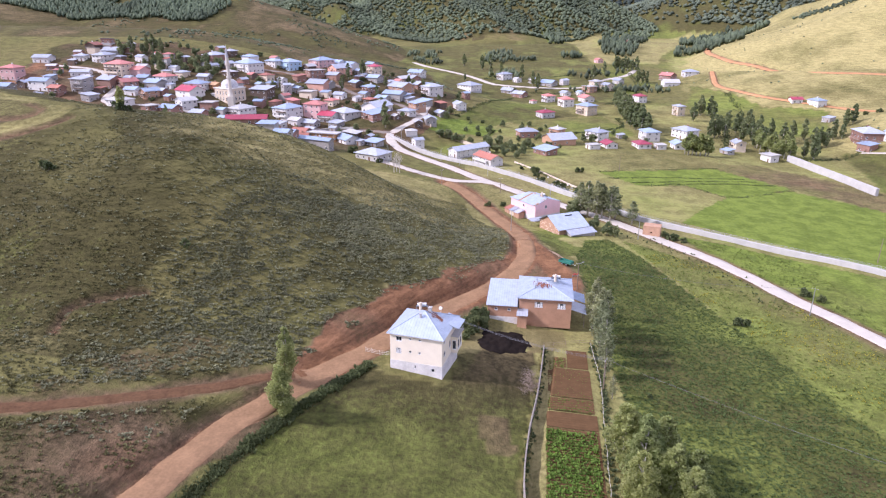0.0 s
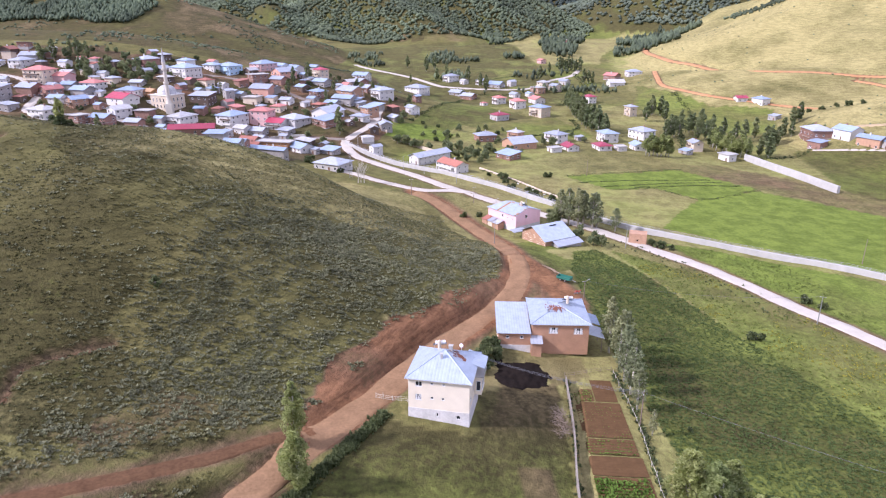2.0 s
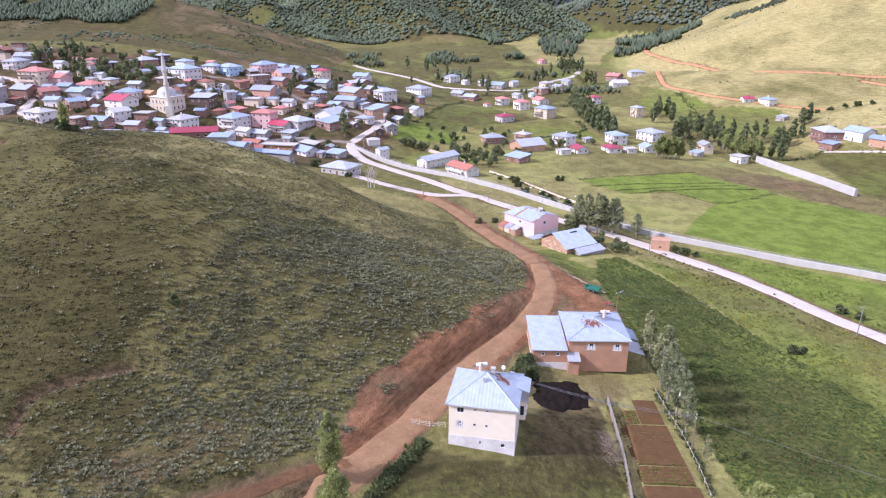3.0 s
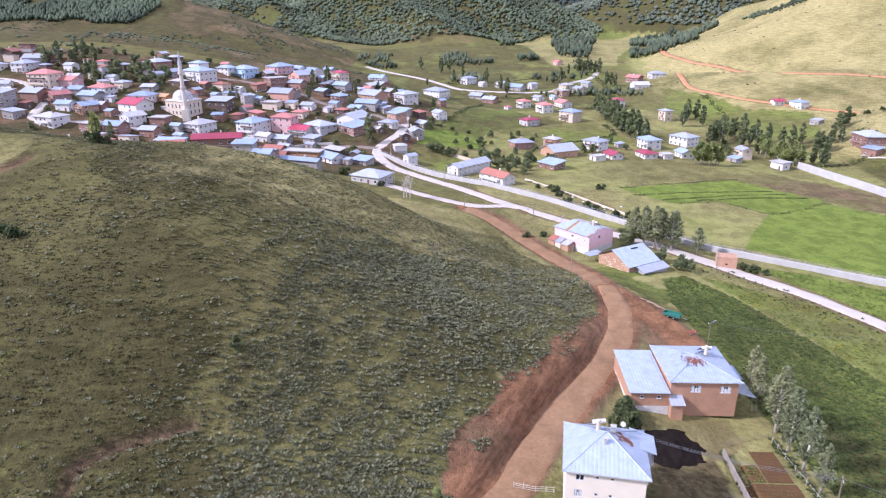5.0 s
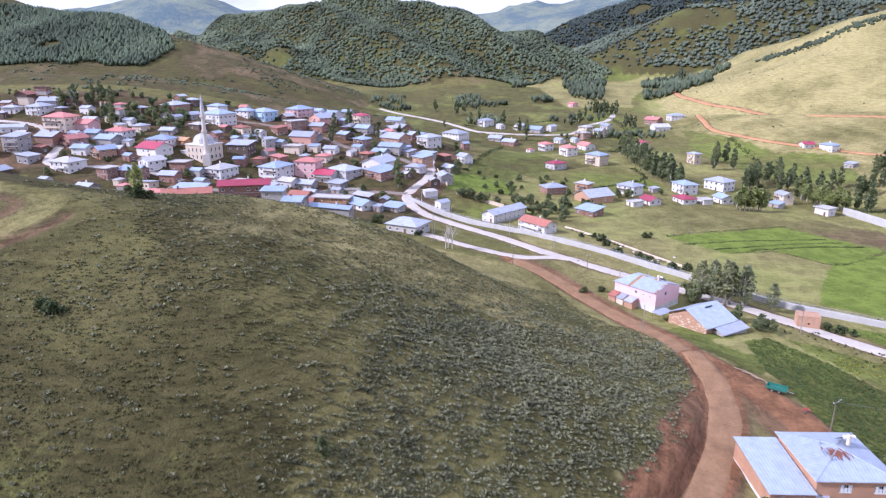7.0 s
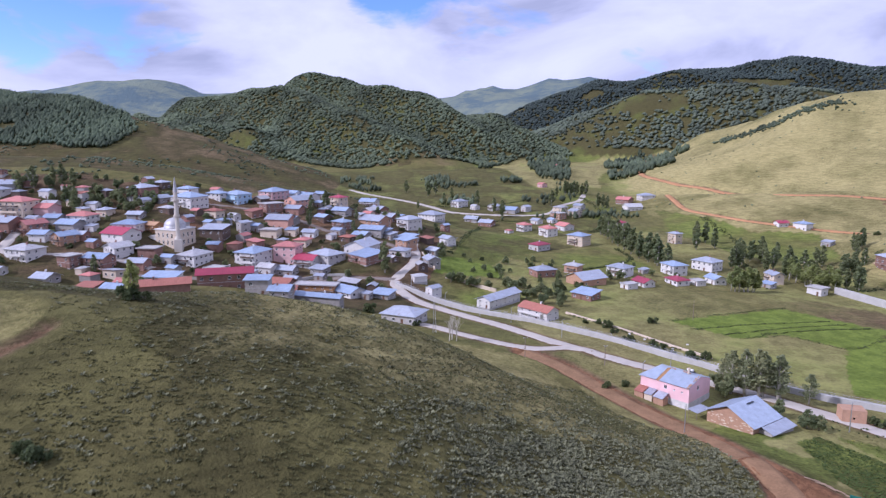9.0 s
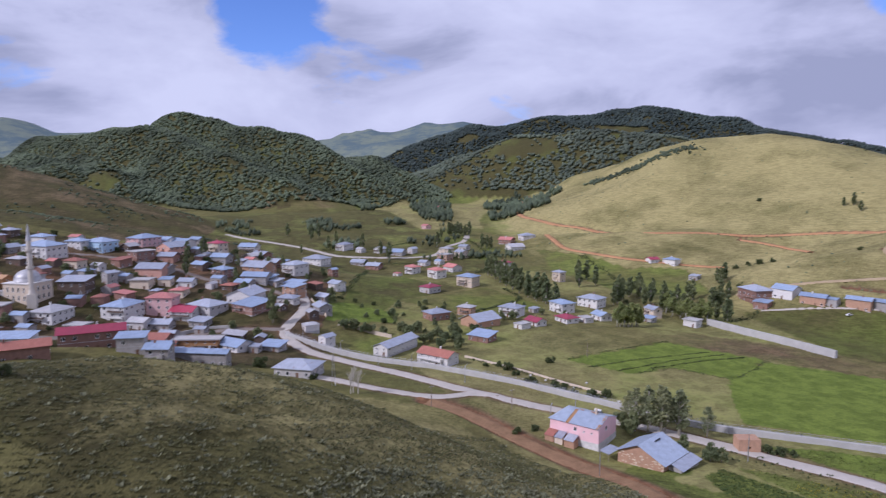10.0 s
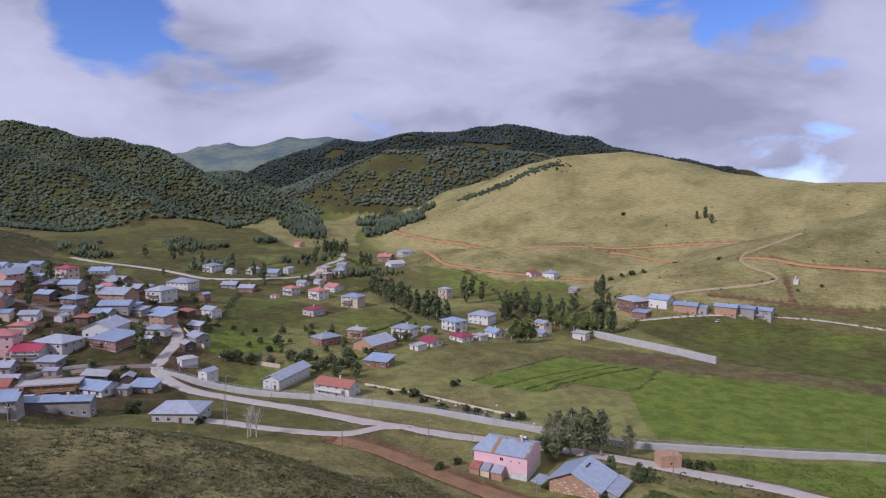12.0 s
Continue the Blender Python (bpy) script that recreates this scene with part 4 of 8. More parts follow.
def roof_shape(kind, L, R, over, rise, t=0.14):
    """A roof as one closed sheet over a house L by R, its eaves at z = 0. Returns the sheet and the gable fillings."""
    s, g = Shape(), Shape()
    a, b = L / 2 + over, R / 2 + over
    if kind == "hip":
        if L >= R:
            r0, r1 = (-(a - b) - 0.01, 0), ((a - b) + 0.01, 0)
        else:
            r0, r1 = (0, -(b - a) - 0.01), (0, (b - a) + 0.01)
        v = [(-a, -b, 0), (a, -b, 0), (a, b, 0), (-a, b, 0), (*r0, rise), (*r1, rise)]
        f = [(0, 1, 5, 4), (1, 2, 5), (2, 3, 4, 5), (3, 0, 4)] if L >= R else [(0, 1, 4), (1, 2, 5, 4), (2, 3, 5), (3, 0, 4, 5)]
        s.add(v, f)
        s.add([(-a, -b, -t), (a, -b, -t), (a, b, -t), (-a, b, -t), (-a, -b, 0), (a, -b, 0), (a, b, 0), (-a, b, 0)],
              [(3, 2, 1, 0), (0, 1, 5, 4), (1, 2, 6, 5), (2, 3, 7, 6), (3, 0, 4, 7)])
    elif kind == "gable":
        along = L >= R
        span = b if along else a
        run = a if along else b
        slope = rise / (R / 2 if along else L / 2)
        top, low = rise, -slope * over
        prof = [(-span, low), (0, top), (span, low), (span, low - t), (0, top - t), (-span, low - t)]
        pts = []
        for e in (-run, run):
            for p, z in prof:
                pts.append((e, p, z) if along else (-p, e, z))
        s.add(pts, [(i, (i + 1) % 6, 6 + (i + 1) % 6, 6 + i) for i in range(6)] + [(0, 5, 4, 1), (1, 4, 3, 2), (6, 7, 10, 11), (7, 8, 9, 10)])
        hw, hl = (R / 2, L / 2) if along else (L / 2, R / 2)
        for e in (-hl, hl):
            tri = [(e, -hw, -0.02), (e, hw, -0.02), (e, 0, rise - t)] if along else [(hw, e, -0.02), (-hw, e, -0.02), (0, e, rise - t)]
            q = [tuple(c * (0.985 if i == (0 if along else 1) else 1) for i, c in enumerate(p)) for p in tri]
            g.add(tri + q, [(0, 1, 2), (5, 4, 3), (0, 3, 4, 1), (1, 4, 5, 2), (2, 5, 3, 0)])
    elif kind == "shed":
        z0, z1 = 0.05, rise
        pts = [(-a, -b, z0), (a, -b, z0), (a, b, z1), (-a, b, z1), (-a, -b, z0 - t), (a, -b, z0 - t), (a, b, z1 - t), (-a, b, z1 - t)]
        s.add(pts, [(0, 1, 2, 3), (7, 6, 5, 4), (0, 4, 5, 1), (1, 5, 6, 2), (2, 6, 7, 3), (3, 7, 4, 0)])
        lo, hi = -0.02, rise * R / (R + 2 * over) - t
        for e in (-L / 2, L / 2 - 0.2):
            g.add([(e, -R / 2, lo), (e, R / 2, lo), (e, R / 2, hi), (e + 0.2, -R / 2, lo), (e + 0.2, R / 2, lo), (e + 0.2, R / 2, hi)],
                  [(0, 2, 1), (3, 4, 5), (0, 1, 4, 3), (1, 2, 5, 4), (2, 0, 3, 5)])
        g.box(-L / 2 + 0.2, L / 2 - 0.2, R / 2 - 0.2, R / 2, lo, hi)
    else:
        s.box(-a, a, -b, b, 0.0, 0.22)
        for x0, x1, y0, y1 in ((-a, a, -b, -b + 0.2), (-a, a, b - 0.2, b), (-a, -a + 0.2, -b + 0.2, b - 0.2), (a - 0.2, a, -b + 0.2, b - 0.2)):
            s.box(x0, x1, y0, y1, 0.22, 0.5)
    return s, g


HOUSE_COUNT = [0]


SITES = []          # x, y, reach
TURNS = []


def house(x, y, turn, L, R, H, storeys, roof, roof_colour, wall_colour):
    """A village house: walls, roof with chimney, windows, a door. Its front looks towards -y before it is turned."""
    HOUSE_COUNT[0] += 1
    SITES.append((x, y, math.hypot(L, R) / 2 + 0.6))
    TURNS.append(turn)
    rnd = random.Random(HOUSE_COUNT[0] * 7)
    m = pose(x, y, 0, 0, 0, turn)
    corners = np.array([(m @ Vector((sx * L / 2, sy * R / 2, 0)))[:2] for sx in (-1, 1) for sy in (-1, 1)])
    gz4 = ground_at(corners[:, 0], corners[:, 1])
    front = min(gz4[0], gz4[2])
    base = front
    H = max(H, float(gz4.max()) - base + 2.0)
    small = L * R < 45
    noun = "shed" if (small and H < 3.2) else "house"
    size = "small" if small else "two-storey" if storeys == 2 else "three-storey" if storeys == 3 else "single-storey"
    ob = thing(noun, x, y, base, turn, "%s %s %s with %s %s roof" % (size, WALL_WORDS[wall_colour], noun, WORDS[roof_colour], {"hip": "hipped", "gable": "gabled", "shed": "sloping", "flat": "flat"}[roof]),
               noun, "village houses")
    wall_mat = WALLS[wall_colour]
    s = Shape()
    low = float(gz4.min()) - base - 0.6
    s.box(-L / 2, L / 2, -R / 2, R / 2, low, H)
    rise = {"hip": 0.20, "gable": 0.22, "shed": 0.16, "flat": 0.1}[roof] * min(L, R)
    rs, gs = roof_shape(roof, L, R, 0.75 if not small else 0.35, rise)
    part("wall", s, wall_mat, ob)
    if gs.v:
        cut = len(gs.v) // 2 if roof == "gable" else None
        for lo, hi in (((0, cut), (cut, 2 * cut)) if cut else ((0, len(gs.v)),)):
            tri = Shape()
            tri.v = gs.v[lo:hi]
            tri.f = [tuple(i - lo for i in q) for q in gs.f if lo <= min(q) < hi]
            part("gable", tri.weld(), wall_mat, ob, m=pose(0, 0, H + 0.002))
    top = part("roof", rs, ROOFS[roof_colour] if roof != "flat" else GREY_CONCRETE, ob, m=pose(0, 0, H + 0.004))
    if storeys > 1:
        for k in range(1, storeys):
            band = Shape()
            zb = H * k / storeys
            t = 0.03
            band.box(-L / 2 - t, L / 2 + t, -R / 2 - t, R / 2 + t, zb - 0.14, zb + 0.06)
            part("floor_band", band, GREY_CONCRETE if wall_colour in ("brick", "orange", "grey") else wall_mat, ob)
    if not small and roof in ("hip", "gable") and rnd.random() < 0.75:
        c = Shape()
        cx, cy = (rnd.uniform(-0.2, 0.2) * L, rnd.uniform(-0.12, 0.12) * R)
        c.box(cx - 0.3, cx + 0.3, cy - 0.3, cy + 0.3, rise * 0.4, rise + 0.75)
        c.box(cx - 0.38, cx + 0.38, cy - 0.38, cy + 0.38, rise + 0.75, rise + 0.87)
        part("chimney", c, WALLS["brick"] if rnd.random() < 0.5 else WALLS["white"], top)
    if storeys > 1 and not small and HOUSE_COUNT[0] % 3:
        wide, deep = L * rnd.uniform(0.4, 0.85), rnd.uniform(1.1, 1.7)
        x0 = rnd.uniform(-L / 2, L / 2 - wide)
        for k in range(1, storeys):
            zb = H * k / storeys
            b = Shape()
            b.box(x0, x0 + wide, -R / 2 - deep, -R / 2 - 0.04, zb - 0.12, zb + 0.04)
            slab = part("balcony", b, GREY_CONCRETE, ob)
            r = Shape()
            r.box(x0, x0 + wide, -R / 2 - deep, -R / 2 - deep + 0.08, zb + 0.044, zb + 0.9)
            r.box(x0, x0 + 0.08, -R / 2 - deep + 0.09, -R / 2 - 0.04, zb + 0.044, zb + 0.9)
            r.box(x0 + wide - 0.08, x0 + wide, -R / 2 - deep + 0.09, -R / 2 - 0.04, zb + 0.044, zb + 0.9)
            part("parapet", r, wall_mat if rnd.random() < 0.6 else WALLS["brown"], slab)
        for u in (x0 + 0.15, x0 + wide - 0.15):
            c = Shape()
            c.box(u - 0.12, u + 0.12, -R / 2 - deep + 0.1, -R / 2 - deep + 0.34, low, H - 0.02)
            part("column", c, wall_mat, ob)
    if H > 3 and wall_colour not in ("brown", "ochre") and HOUSE_COUNT[0] % 2:
        b = Shape()
        b.box(-L / 2 - 0.05, L / 2 + 0.05, -R / 2 - 0.05, R / 2 + 0.05, low, 0.55)
        part("plinth", b, GREY_CONCRETE, ob)
    sh = H / storeys
    ww, wh = (1.2, 1.25) if sh > 2.5 else (0.8, 0.7)
    for k in range(storeys):
        z = k * sh + min(0.95, sh * 0.33)
        for length, off, ang in ((L, R / 2, 0), (R, L / 2, 90), (L, R / 2, 180), (R, L / 2, 270)):
            if small and ang in (180, 270):
                continue
            count = max(1, int(length / 3.4))
            for i in range(count):
                u = (i + 0.5) / count * length - length / 2
                q = pose(0, 0, 0, 0, 0, ang) @ Vector((u, -off, z))
                if k == 0 and ang == 0 and i == count // 2:
                    put_door(ob, q.x, q.y, 0.05, ang, 1.0, min(2.05, H - 0.25))
                    continue
                if sh < 1.9 or rnd.random() < 0.12:
                    continue
                put_window(ob, q.x, q.y, z, ang, ww, min(wh, sh - 1.0))
    return ob


house(-71.0, 535.7, -50, 9.5, 7.6, 8.8, 3, "hip", "crimson", "beige")
house(-69.2, 492.3, -50, 10.5, 8.4, 5.1, 2, "hip", "blue", "brick")
house(-47.8, 507.8, -42, 15.9, 12.7, 5.2, 2, "gable", "grey", "orange")
house(-50.5, 486.0, -30, 15.0, 8.5, 3.0, 1, "gable", "blue", "grey")
house(-58.5, 446.0, -32, 13.0, 17.0, 4.6, 1, "gable", "grey", "white")
house(-77.6, 433.8, -47, 15.4, 12.3, 5.9, 2, "hip", "grey", "pale")
house(-56.7, 425.6, -56, 15.3, 12.2, 4.8, 2, "shed", "blue", "brick")
house(-24.7, 516.9, -50, 10.7, 13.4, 7.0, 2, "hip", "grey", "white")
house(5.1, 624.5, -45, 17.7, 14.2, 5.8, 2, "hip", "grey", "white")
house(1.6, 528.9, -56, 4.3, 5.4, 4.8, 2, "gable", "blue", "brick")
house(-3.1, 488.5, -63, 8.5, 6.8, 5.0, 2, "gable", "grey", "white")
house(-32.4, 459.9, -57, 10.1, 8.1, 5.5, 2, "shed", "blue", "orange")
house(-31.9, 399.4, -79, 5.4, 6.7, 3.0, 1, "hip", "pale", "white")
house(-26.8, 383.9, -57, 4.8, 6.0, 4.5, 2, "gable", "grey", "white")
house(3.2, 375.5, -50, 7.5, 24.1, 4.5, 2, "gable", "grey", "white")
house(13.4, 345.2, -57, 15.4, 7.7, 4.7, 2, "gable", "rust", "white")
house(-45.9, 329.9, -32, 14.3, 11.5, 3.5, 1, "hip", "grey", "pale")
house(41.3, 429.2, -78, 9.5, 11.9, 4.0, 1, "hip", "grey", "brick")
house(62.0, 436.7, -48, 8.3, 6.7, 4.9, 2, "hip", "pale", "orange")
house(59.7, 410.2, -68, 13.2, 16.5, 3.9, 1, "gable", "grey", "orange")
house(47.8, 379.2, -54, 10.9, 8.7, 3.0, 1, "shed", "blue", "brick")
house(86.6, 427.9, -56, 11.7, 9.4, 5.5, 2, "hip", "grey", "white")
house(102.7, 431.6, -81, 5.1, 4.1, 2.4, 1, "shed", "grey", "grey")
house(89.9, 404.4, -76, 9.2, 7.3, 2.9, 1, "gable", "crimson", "white")
house(78.9, 398.6, -70, 5.6, 7.0, 2.4, 1, "flat", "pale", "white")
house(95.1, 517.4, -55, 12.7, 10.2, 7.5, 3, "hip", "blue", "beige")
house(61.7, 502.2, -62, 8.9, 11.1, 4.2, 1, "hip", "crimson", "pale")
house(84.6, 554.8, -72, 11.5, 9.2, 6.4, 2, "hip", "salmon", "white")
house(73.5, 581.5, -70, 9.9, 8.0, 5.8, 2, "hip", "salmon", "white")
house(59.8, 576.4, -65, 5.5, 4.4, 2.4, 1, "hip", "salmon", "white")
house(105.2, 576.6, -72, 11.8, 9.4, 4.2, 1, "gable", "salmon", "white")
house(116.6, 625.8, -63, 10.6, 8.4, 5.6, 2, "flat", "pale", "orange")
house(127.3, 652.9, -59, 10.0, 8.0, 5.9, 2, "hip", "pale", "beige")
house(134.4, 632.9, -69, 9.8, 7.9, 5.7, 2, "gable", "grey", "beige")
house(153.6, 674.9, -58, 8.9, 7.1, 4.2, 1, "gable", "grey", "pale")
house(82.7, 660.5, -40, 13.5, 10.8, 3.8, 1, "gable", "blue", "grey")
house(70.0, 672.3, -59, 6.6, 8.3, 4.8, 2, "gable", "grey", "white")
house(98.6, 664.9, -60, 5.9, 7.3, 4.9, 2, "gable", "grey", "pale")
house(42.2, 634.5, -36, 11.4, 9.1, 3.5, 1, "gable", "grey", "grey")
house(51.5, 619.1, -40, 11.5, 9.2, 3.9, 1, "gable", "grey", "brick")
house(41.8, 695.1, -58, 9.7, 12.1, 6.3, 2, "hip", "grey", "white")
house(53.4, 678.9, -62, 7.2, 5.8, 3.8, 1, "gable", "pale", "white")
house(91.8, 608.3, -63, 8.0, 6.4, 3.5, 1, "gable", "grey", "white")
house(105.5, 609.5, -69, 6.8, 5.4, 3.2, 1, "gable", "blue", "white")
house(208.0, 695.3, -51, 13.4, 10.8, 5.0, 2, "gable", "salmon", "brick")
house(201.0, 661.7, -90, 11.8, 14.7, 4.2, 1, "gable", "pale", "white")
house(229.6, 693.5, -91, 11.1, 13.9, 5.6, 2, "hip", "grey", "white")
house(150.8, 577.2, -70, 9.8, 7.8, 5.8, 2, "hip", "crimson", "white")
house(163.7, 510.4, -73, 7.6, 6.1, 7.3, 2, "hip", "grey", "beige")
house(159.2, 811.2, -70, 8.9, 7.2, 4.3, 1, "gable", "salmon", "pink")
house(228.5, 969.8, -71, 8.6, 6.9, 4.6, 2, "gable", "salmon", "pink")
house(121.4, 431.4, -81, 11.8, 9.5, 5.8, 2, "hip", "blue", "white")
house(110.4, 406.9, -80, 10.3, 8.2, 3.0, 1, "hip", "crimson", "white")
house(147.4, 440.4, -63, 13.6, 10.9, 5.8, 2, "hip", "grey", "white")
house(121.1, 404.3, -86, 6.9, 5.5, 2.5, 1, "flat", "pale", "white")
house(133.1, 407.1, -87, 9.0, 7.2, 3.4, 1, "gable", "blue", "white")
house(146.4, 409.4, -89, 5.2, 4.1, 2.6, 1, "shed", "grey", "grey")
house(171.4, 411.1, -88, 7.9, 6.3, 5.7, 2, "gable", "grey", "beige")
house(161.6, 402.4, -69, 6.7, 5.3, 2.4, 1, "shed", "blue", "grey")
house(182.2, 390.1, -68, 7.8, 6.3, 3.9, 1, "flat", "pale", "white")
house(259.8, 529.9, -90, 6.6, 8.3, 3.7, 1, "gable", "crimson", "white")
house(272.3, 521.9, -70, 10.5, 8.4, 3.2, 1, "hip", "blue", "white")
house(263.3, 484.1, -71, 6.8, 5.5, 2.6, 1, "shed", "grey", "grey")
house(251.5, 414.0, -97, 16.9, 13.5, 6.6, 2, "hip", "grey", "brick")
house(244.7, 401.4, -70, 8.5, 6.8, 2.9, 1, "shed", "blue", "brick")
house(262.0, 400.3, -76, 12.8, 10.3, 3.3, 1, "gable", "blue", "white")
house(264.9, 382.6, -67, 13.9, 6.9, 3.9, 1, "gable", "blue", "orange")
house(269.3, 373.4, -75, 5.7, 4.7, 3.9, 1, "gable", "blue", "grey")
house(278.1, 363.6, -68, 12.7, 6.4, 3.5, 1, "gable", "blue", "orange")
house(285.7, 355.5, -72, 11.0, 5.5, 3.8, 1, "gable", "blue", "grey")
house(292.9, 348.1, -74, 9.9, 6.2, 5.1, 2, "gable", "blue", "grey")
house(-287.8, 503.0, -9, 8.8, 7.1, 3.5, 1, "hip", "grey", "white")
house(-270.2, 502.4, -16, 10.5, 13.1, 5.6, 2, "hip", "grey", "white")
house(-247.9, 479.6, -20, 15.6, 12.5, 9.4, 3, "hip", "salmon", "beige")
house(-271.3, 470.4, 3, 12.8, 6.4, 3.3, 1, "gable", "grey", "white")
house(-244.4, 457.1, -25, 13.3, 10.7, 3.8, 1, "gable", "grey", "brick")
house(-231.1, 455.0, -39, 8.6, 10.7, 6.4, 2, "gable", "salmon", "brick")
house(-234.0, 480.0, -25, 11.3, 9.0, 3.1, 1, "gable", "salmon", "pink")
house(-212.2, 471.7, -23, 13.1, 10.5, 5.0, 2, "hip", "salmon", "white")
house(-214.7, 460.8, -23, 11.6, 9.2, 3.3, 1, "gable", "blue", "grey")
house(-223.2, 444.6, -15, 8.9, 7.1, 4.7, 2, "gable", "blue", "white")
house(-210.2, 440.8, -39, 7.9, 9.9, 5.6, 2, "gable", "blue", "orange")
house(-180.1, 426.0, -38, 8.6, 10.7, 6.1, 2, "gable", "pale", "white")
house(-183.6, 442.8, -32, 15.1, 12.0, 6.9, 2, "gable", "crimson", "white")
house(-182.5, 453.5, -15, 13.4, 10.8, 6.5, 2, "hip", "blue", "white")
house(-170.7, 455.9, -33, 7.5, 6.0, 4.6, 2, "gable", "orange", "ochre")
house(-193.7, 522.4, -31, 11.2, 14.0, 3.7, 1, "hip", "grey", "brick")
house(-162.4, 506.4, -37, 17.4, 13.9, 7.2, 2, "hip", "blue", "white")
house(-168.8, 531.0, -34, 10.3, 8.3, 3.8, 1, "hip", "blue", "white")
house(-149.7, 530.6, -33, 10.9, 8.7, 5.4, 2, "hip", "blue", "white")
house(-137.8, 532.0, -41, 14.8, 11.9, 6.9, 2, "hip", "blue", "skyblue")
house(-115.0, 545.7, -42, 12.4, 15.5, 5.6, 2, "hip", "blue", "pink")
house(-114.2, 513.0, -53, 9.5, 11.9, 6.0, 2, "flat", "grey", "brick")
house(-97.6, 528.9, -47, 11.6, 14.5, 5.8, 2, "gable", "grey", "salmonwall")
house(-92.4, 548.2, -46, 12.9, 10.3, 4.8, 2, "gable", "blue", "white")
house(-139.2, 457.9, -16, 13.1, 10.5, 5.0, 2, "shed", "grey", "brown")
house(-126.0, 471.5, -49, 4.8, 6.0, 6.2, 2, "gable", "grey", "grey")
house(-119.6, 477.5, -31, 6.8, 5.5, 3.5, 1, "gable", "blue", "grey")
house(-106.0, 488.0, -24, 15.0, 11.0, 4.8, 1, "gable", "grey", "salmonwall")
house(-143.5, 424.2, -30, 11.1, 13.8, 5.5, 2, "hip", "pale", "white")
house(-115.5, 431.1, -30, 12.3, 15.3, 8.1, 3, "hip", "blue", "white")
house(-98.3, 437.2, -20, 12.5, 10.0, 9.5, 3, "hip", "salmon", "pink")
house(-88.0, 429.1, -27, 11.1, 8.9, 5.0, 2, "gable", "crimson", "white")
house(-107.0, 418.5, -34, 8.4, 6.7, 4.3, 1, "gable", "pale", "pale")
house(-150.2, 408.1, -31, 6.0, 4.8, 2.9, 1, "gable", "blue", "grey")
house(-81.3, 379.7, -17, 18.7, 6.2, 4.4, 2, "flat", "grey", "ochre")
house(-66.5, 374.0, -50, 11.0, 8.8, 2.8, 1, "gable", "blue", "white")
house(-59.0, 369.0, -34, 4.2, 3.5, 2.8, 1, "shed", "grey", "grey")
house(-51.4, 372.8, -35, 8.9, 7.1, 2.4, 1, "shed", "blue", "grey")
house(-79.9, 348.2, -26, 21.8, 4.4, 2.4, 1, "gable", "blue", "grey")
house(-93.3, 349.6, -15, 7.2, 5.8, 2.4, 1, "gable", "blue", "brick")
house(-94.0, 401.5, -28, 7.3, 5.8, 2.5, 1, "gable", "grey", "grey")
house(-94.0, 379.6, -10, 8.0, 6.4, 2.4, 1, "gable", "rust", "brick")
house(-69.3, 521.4, -32, 10.3, 8.2, 3.5, 1, "gable", "blue", "grey")
house(-45.7, 653.4, -27, 13.9, 11.1, 4.5, 2, "gable", "blue", "white")
house(-37.1, 529.6, -43, 10.5, 8.4, 3.6, 1, "gable", "grey", "brick")
house(-57.7, 474.6, -36, 8.8, 7.0, 3.5, 1, "gable", "blue", "grey")
house(-43.9, 487.4, -41, 8.5, 6.8, 3.6, 1, "shed", "blue", "grey")
house(-29.5, 480.9, -45, 10.7, 8.5, 2.9, 1, "shed", "blue", "grey")
house(-80.9, 416.4, -36, 8.1, 6.5, 3.1, 1, "shed", "grey", "grey")
house(-97.4, 417.4, -24, 8.9, 7.1, 3.7, 1, "gable", "grey", "grey")
house(-97.9, 393.1, -23, 9.9, 7.9, 2.9, 1, "gable", "rust", "brick")
house(-131.2, 411.0, -28, 7.9, 6.3, 2.4, 1, "flat", "grey", "grey")
house(-140.3, 428.9, -28, 5.8, 4.7, 3.1, 1, "gable", "pale", "white")
house(-165.6, 426.9, -13, 9.2, 7.4, 2.8, 1, "flat", "grey", "brick")
house(-166.8, 411.8, -18, 8.8, 7.0, 2.7, 1, "gable", "grey", "brick")
house(-155.0, 420.4, -27, 6.6, 5.3, 2.7, 1, "gable", "blue", "grey")
house(-205.0, 446.3, -18, 7.5, 6.0, 3.8, 1, "gable", "grey", "brick")
house(-235.1, 466.4, -23, 6.8, 5.4, 3.3, 1, "gable", "grey", "white")
house(-225.7, 468.9, -18, 8.9, 7.1, 3.3, 1, "gable", "blue", "grey")
house(-242.3, 503.4, -24, 7.3, 5.9, 3.6, 1, "gable", "grey", "white")
house(-269.5, 515.8, -1, 12.2, 9.8, 2.9, 1, "gable", "grey", "grey")
house(-234.4, 487.6, -12, 7.6, 6.1, 2.4, 1, "gable", "pale", "pale")
house(-213.6, 492.7, -21, 6.6, 5.3, 3.2, 1, "gable", "grey", "white")
house(-116.0, 350.0, 6, 21.0, 7.5, 7.2, 2, "gable", "crimson", "brick")
house(-134.0, 328.0, 12, 18.0, 7.0, 5.2, 1, "gable", "rust", "brick")
house(-150.0, 388.0, -14, 15.0, 8.0, 4.2, 1, "shed", "blue", "white")
house(-102.0, 340.0, -8, 9.0, 6.0, 6.4, 2, "shed", "blue", "grey")
house(-93.0, 335.0, -18, 8.0, 6.0, 6.4, 2, "gable", "blue", "grey")
house(-221.0, 421.0, -28, 14.0, 11.0, 6.0, 2, "hip", "pale", "white")
house(-198.0, 412.0, -30, 8.0, 7.0, 6.0, 2, "flat", "grey", "brick")
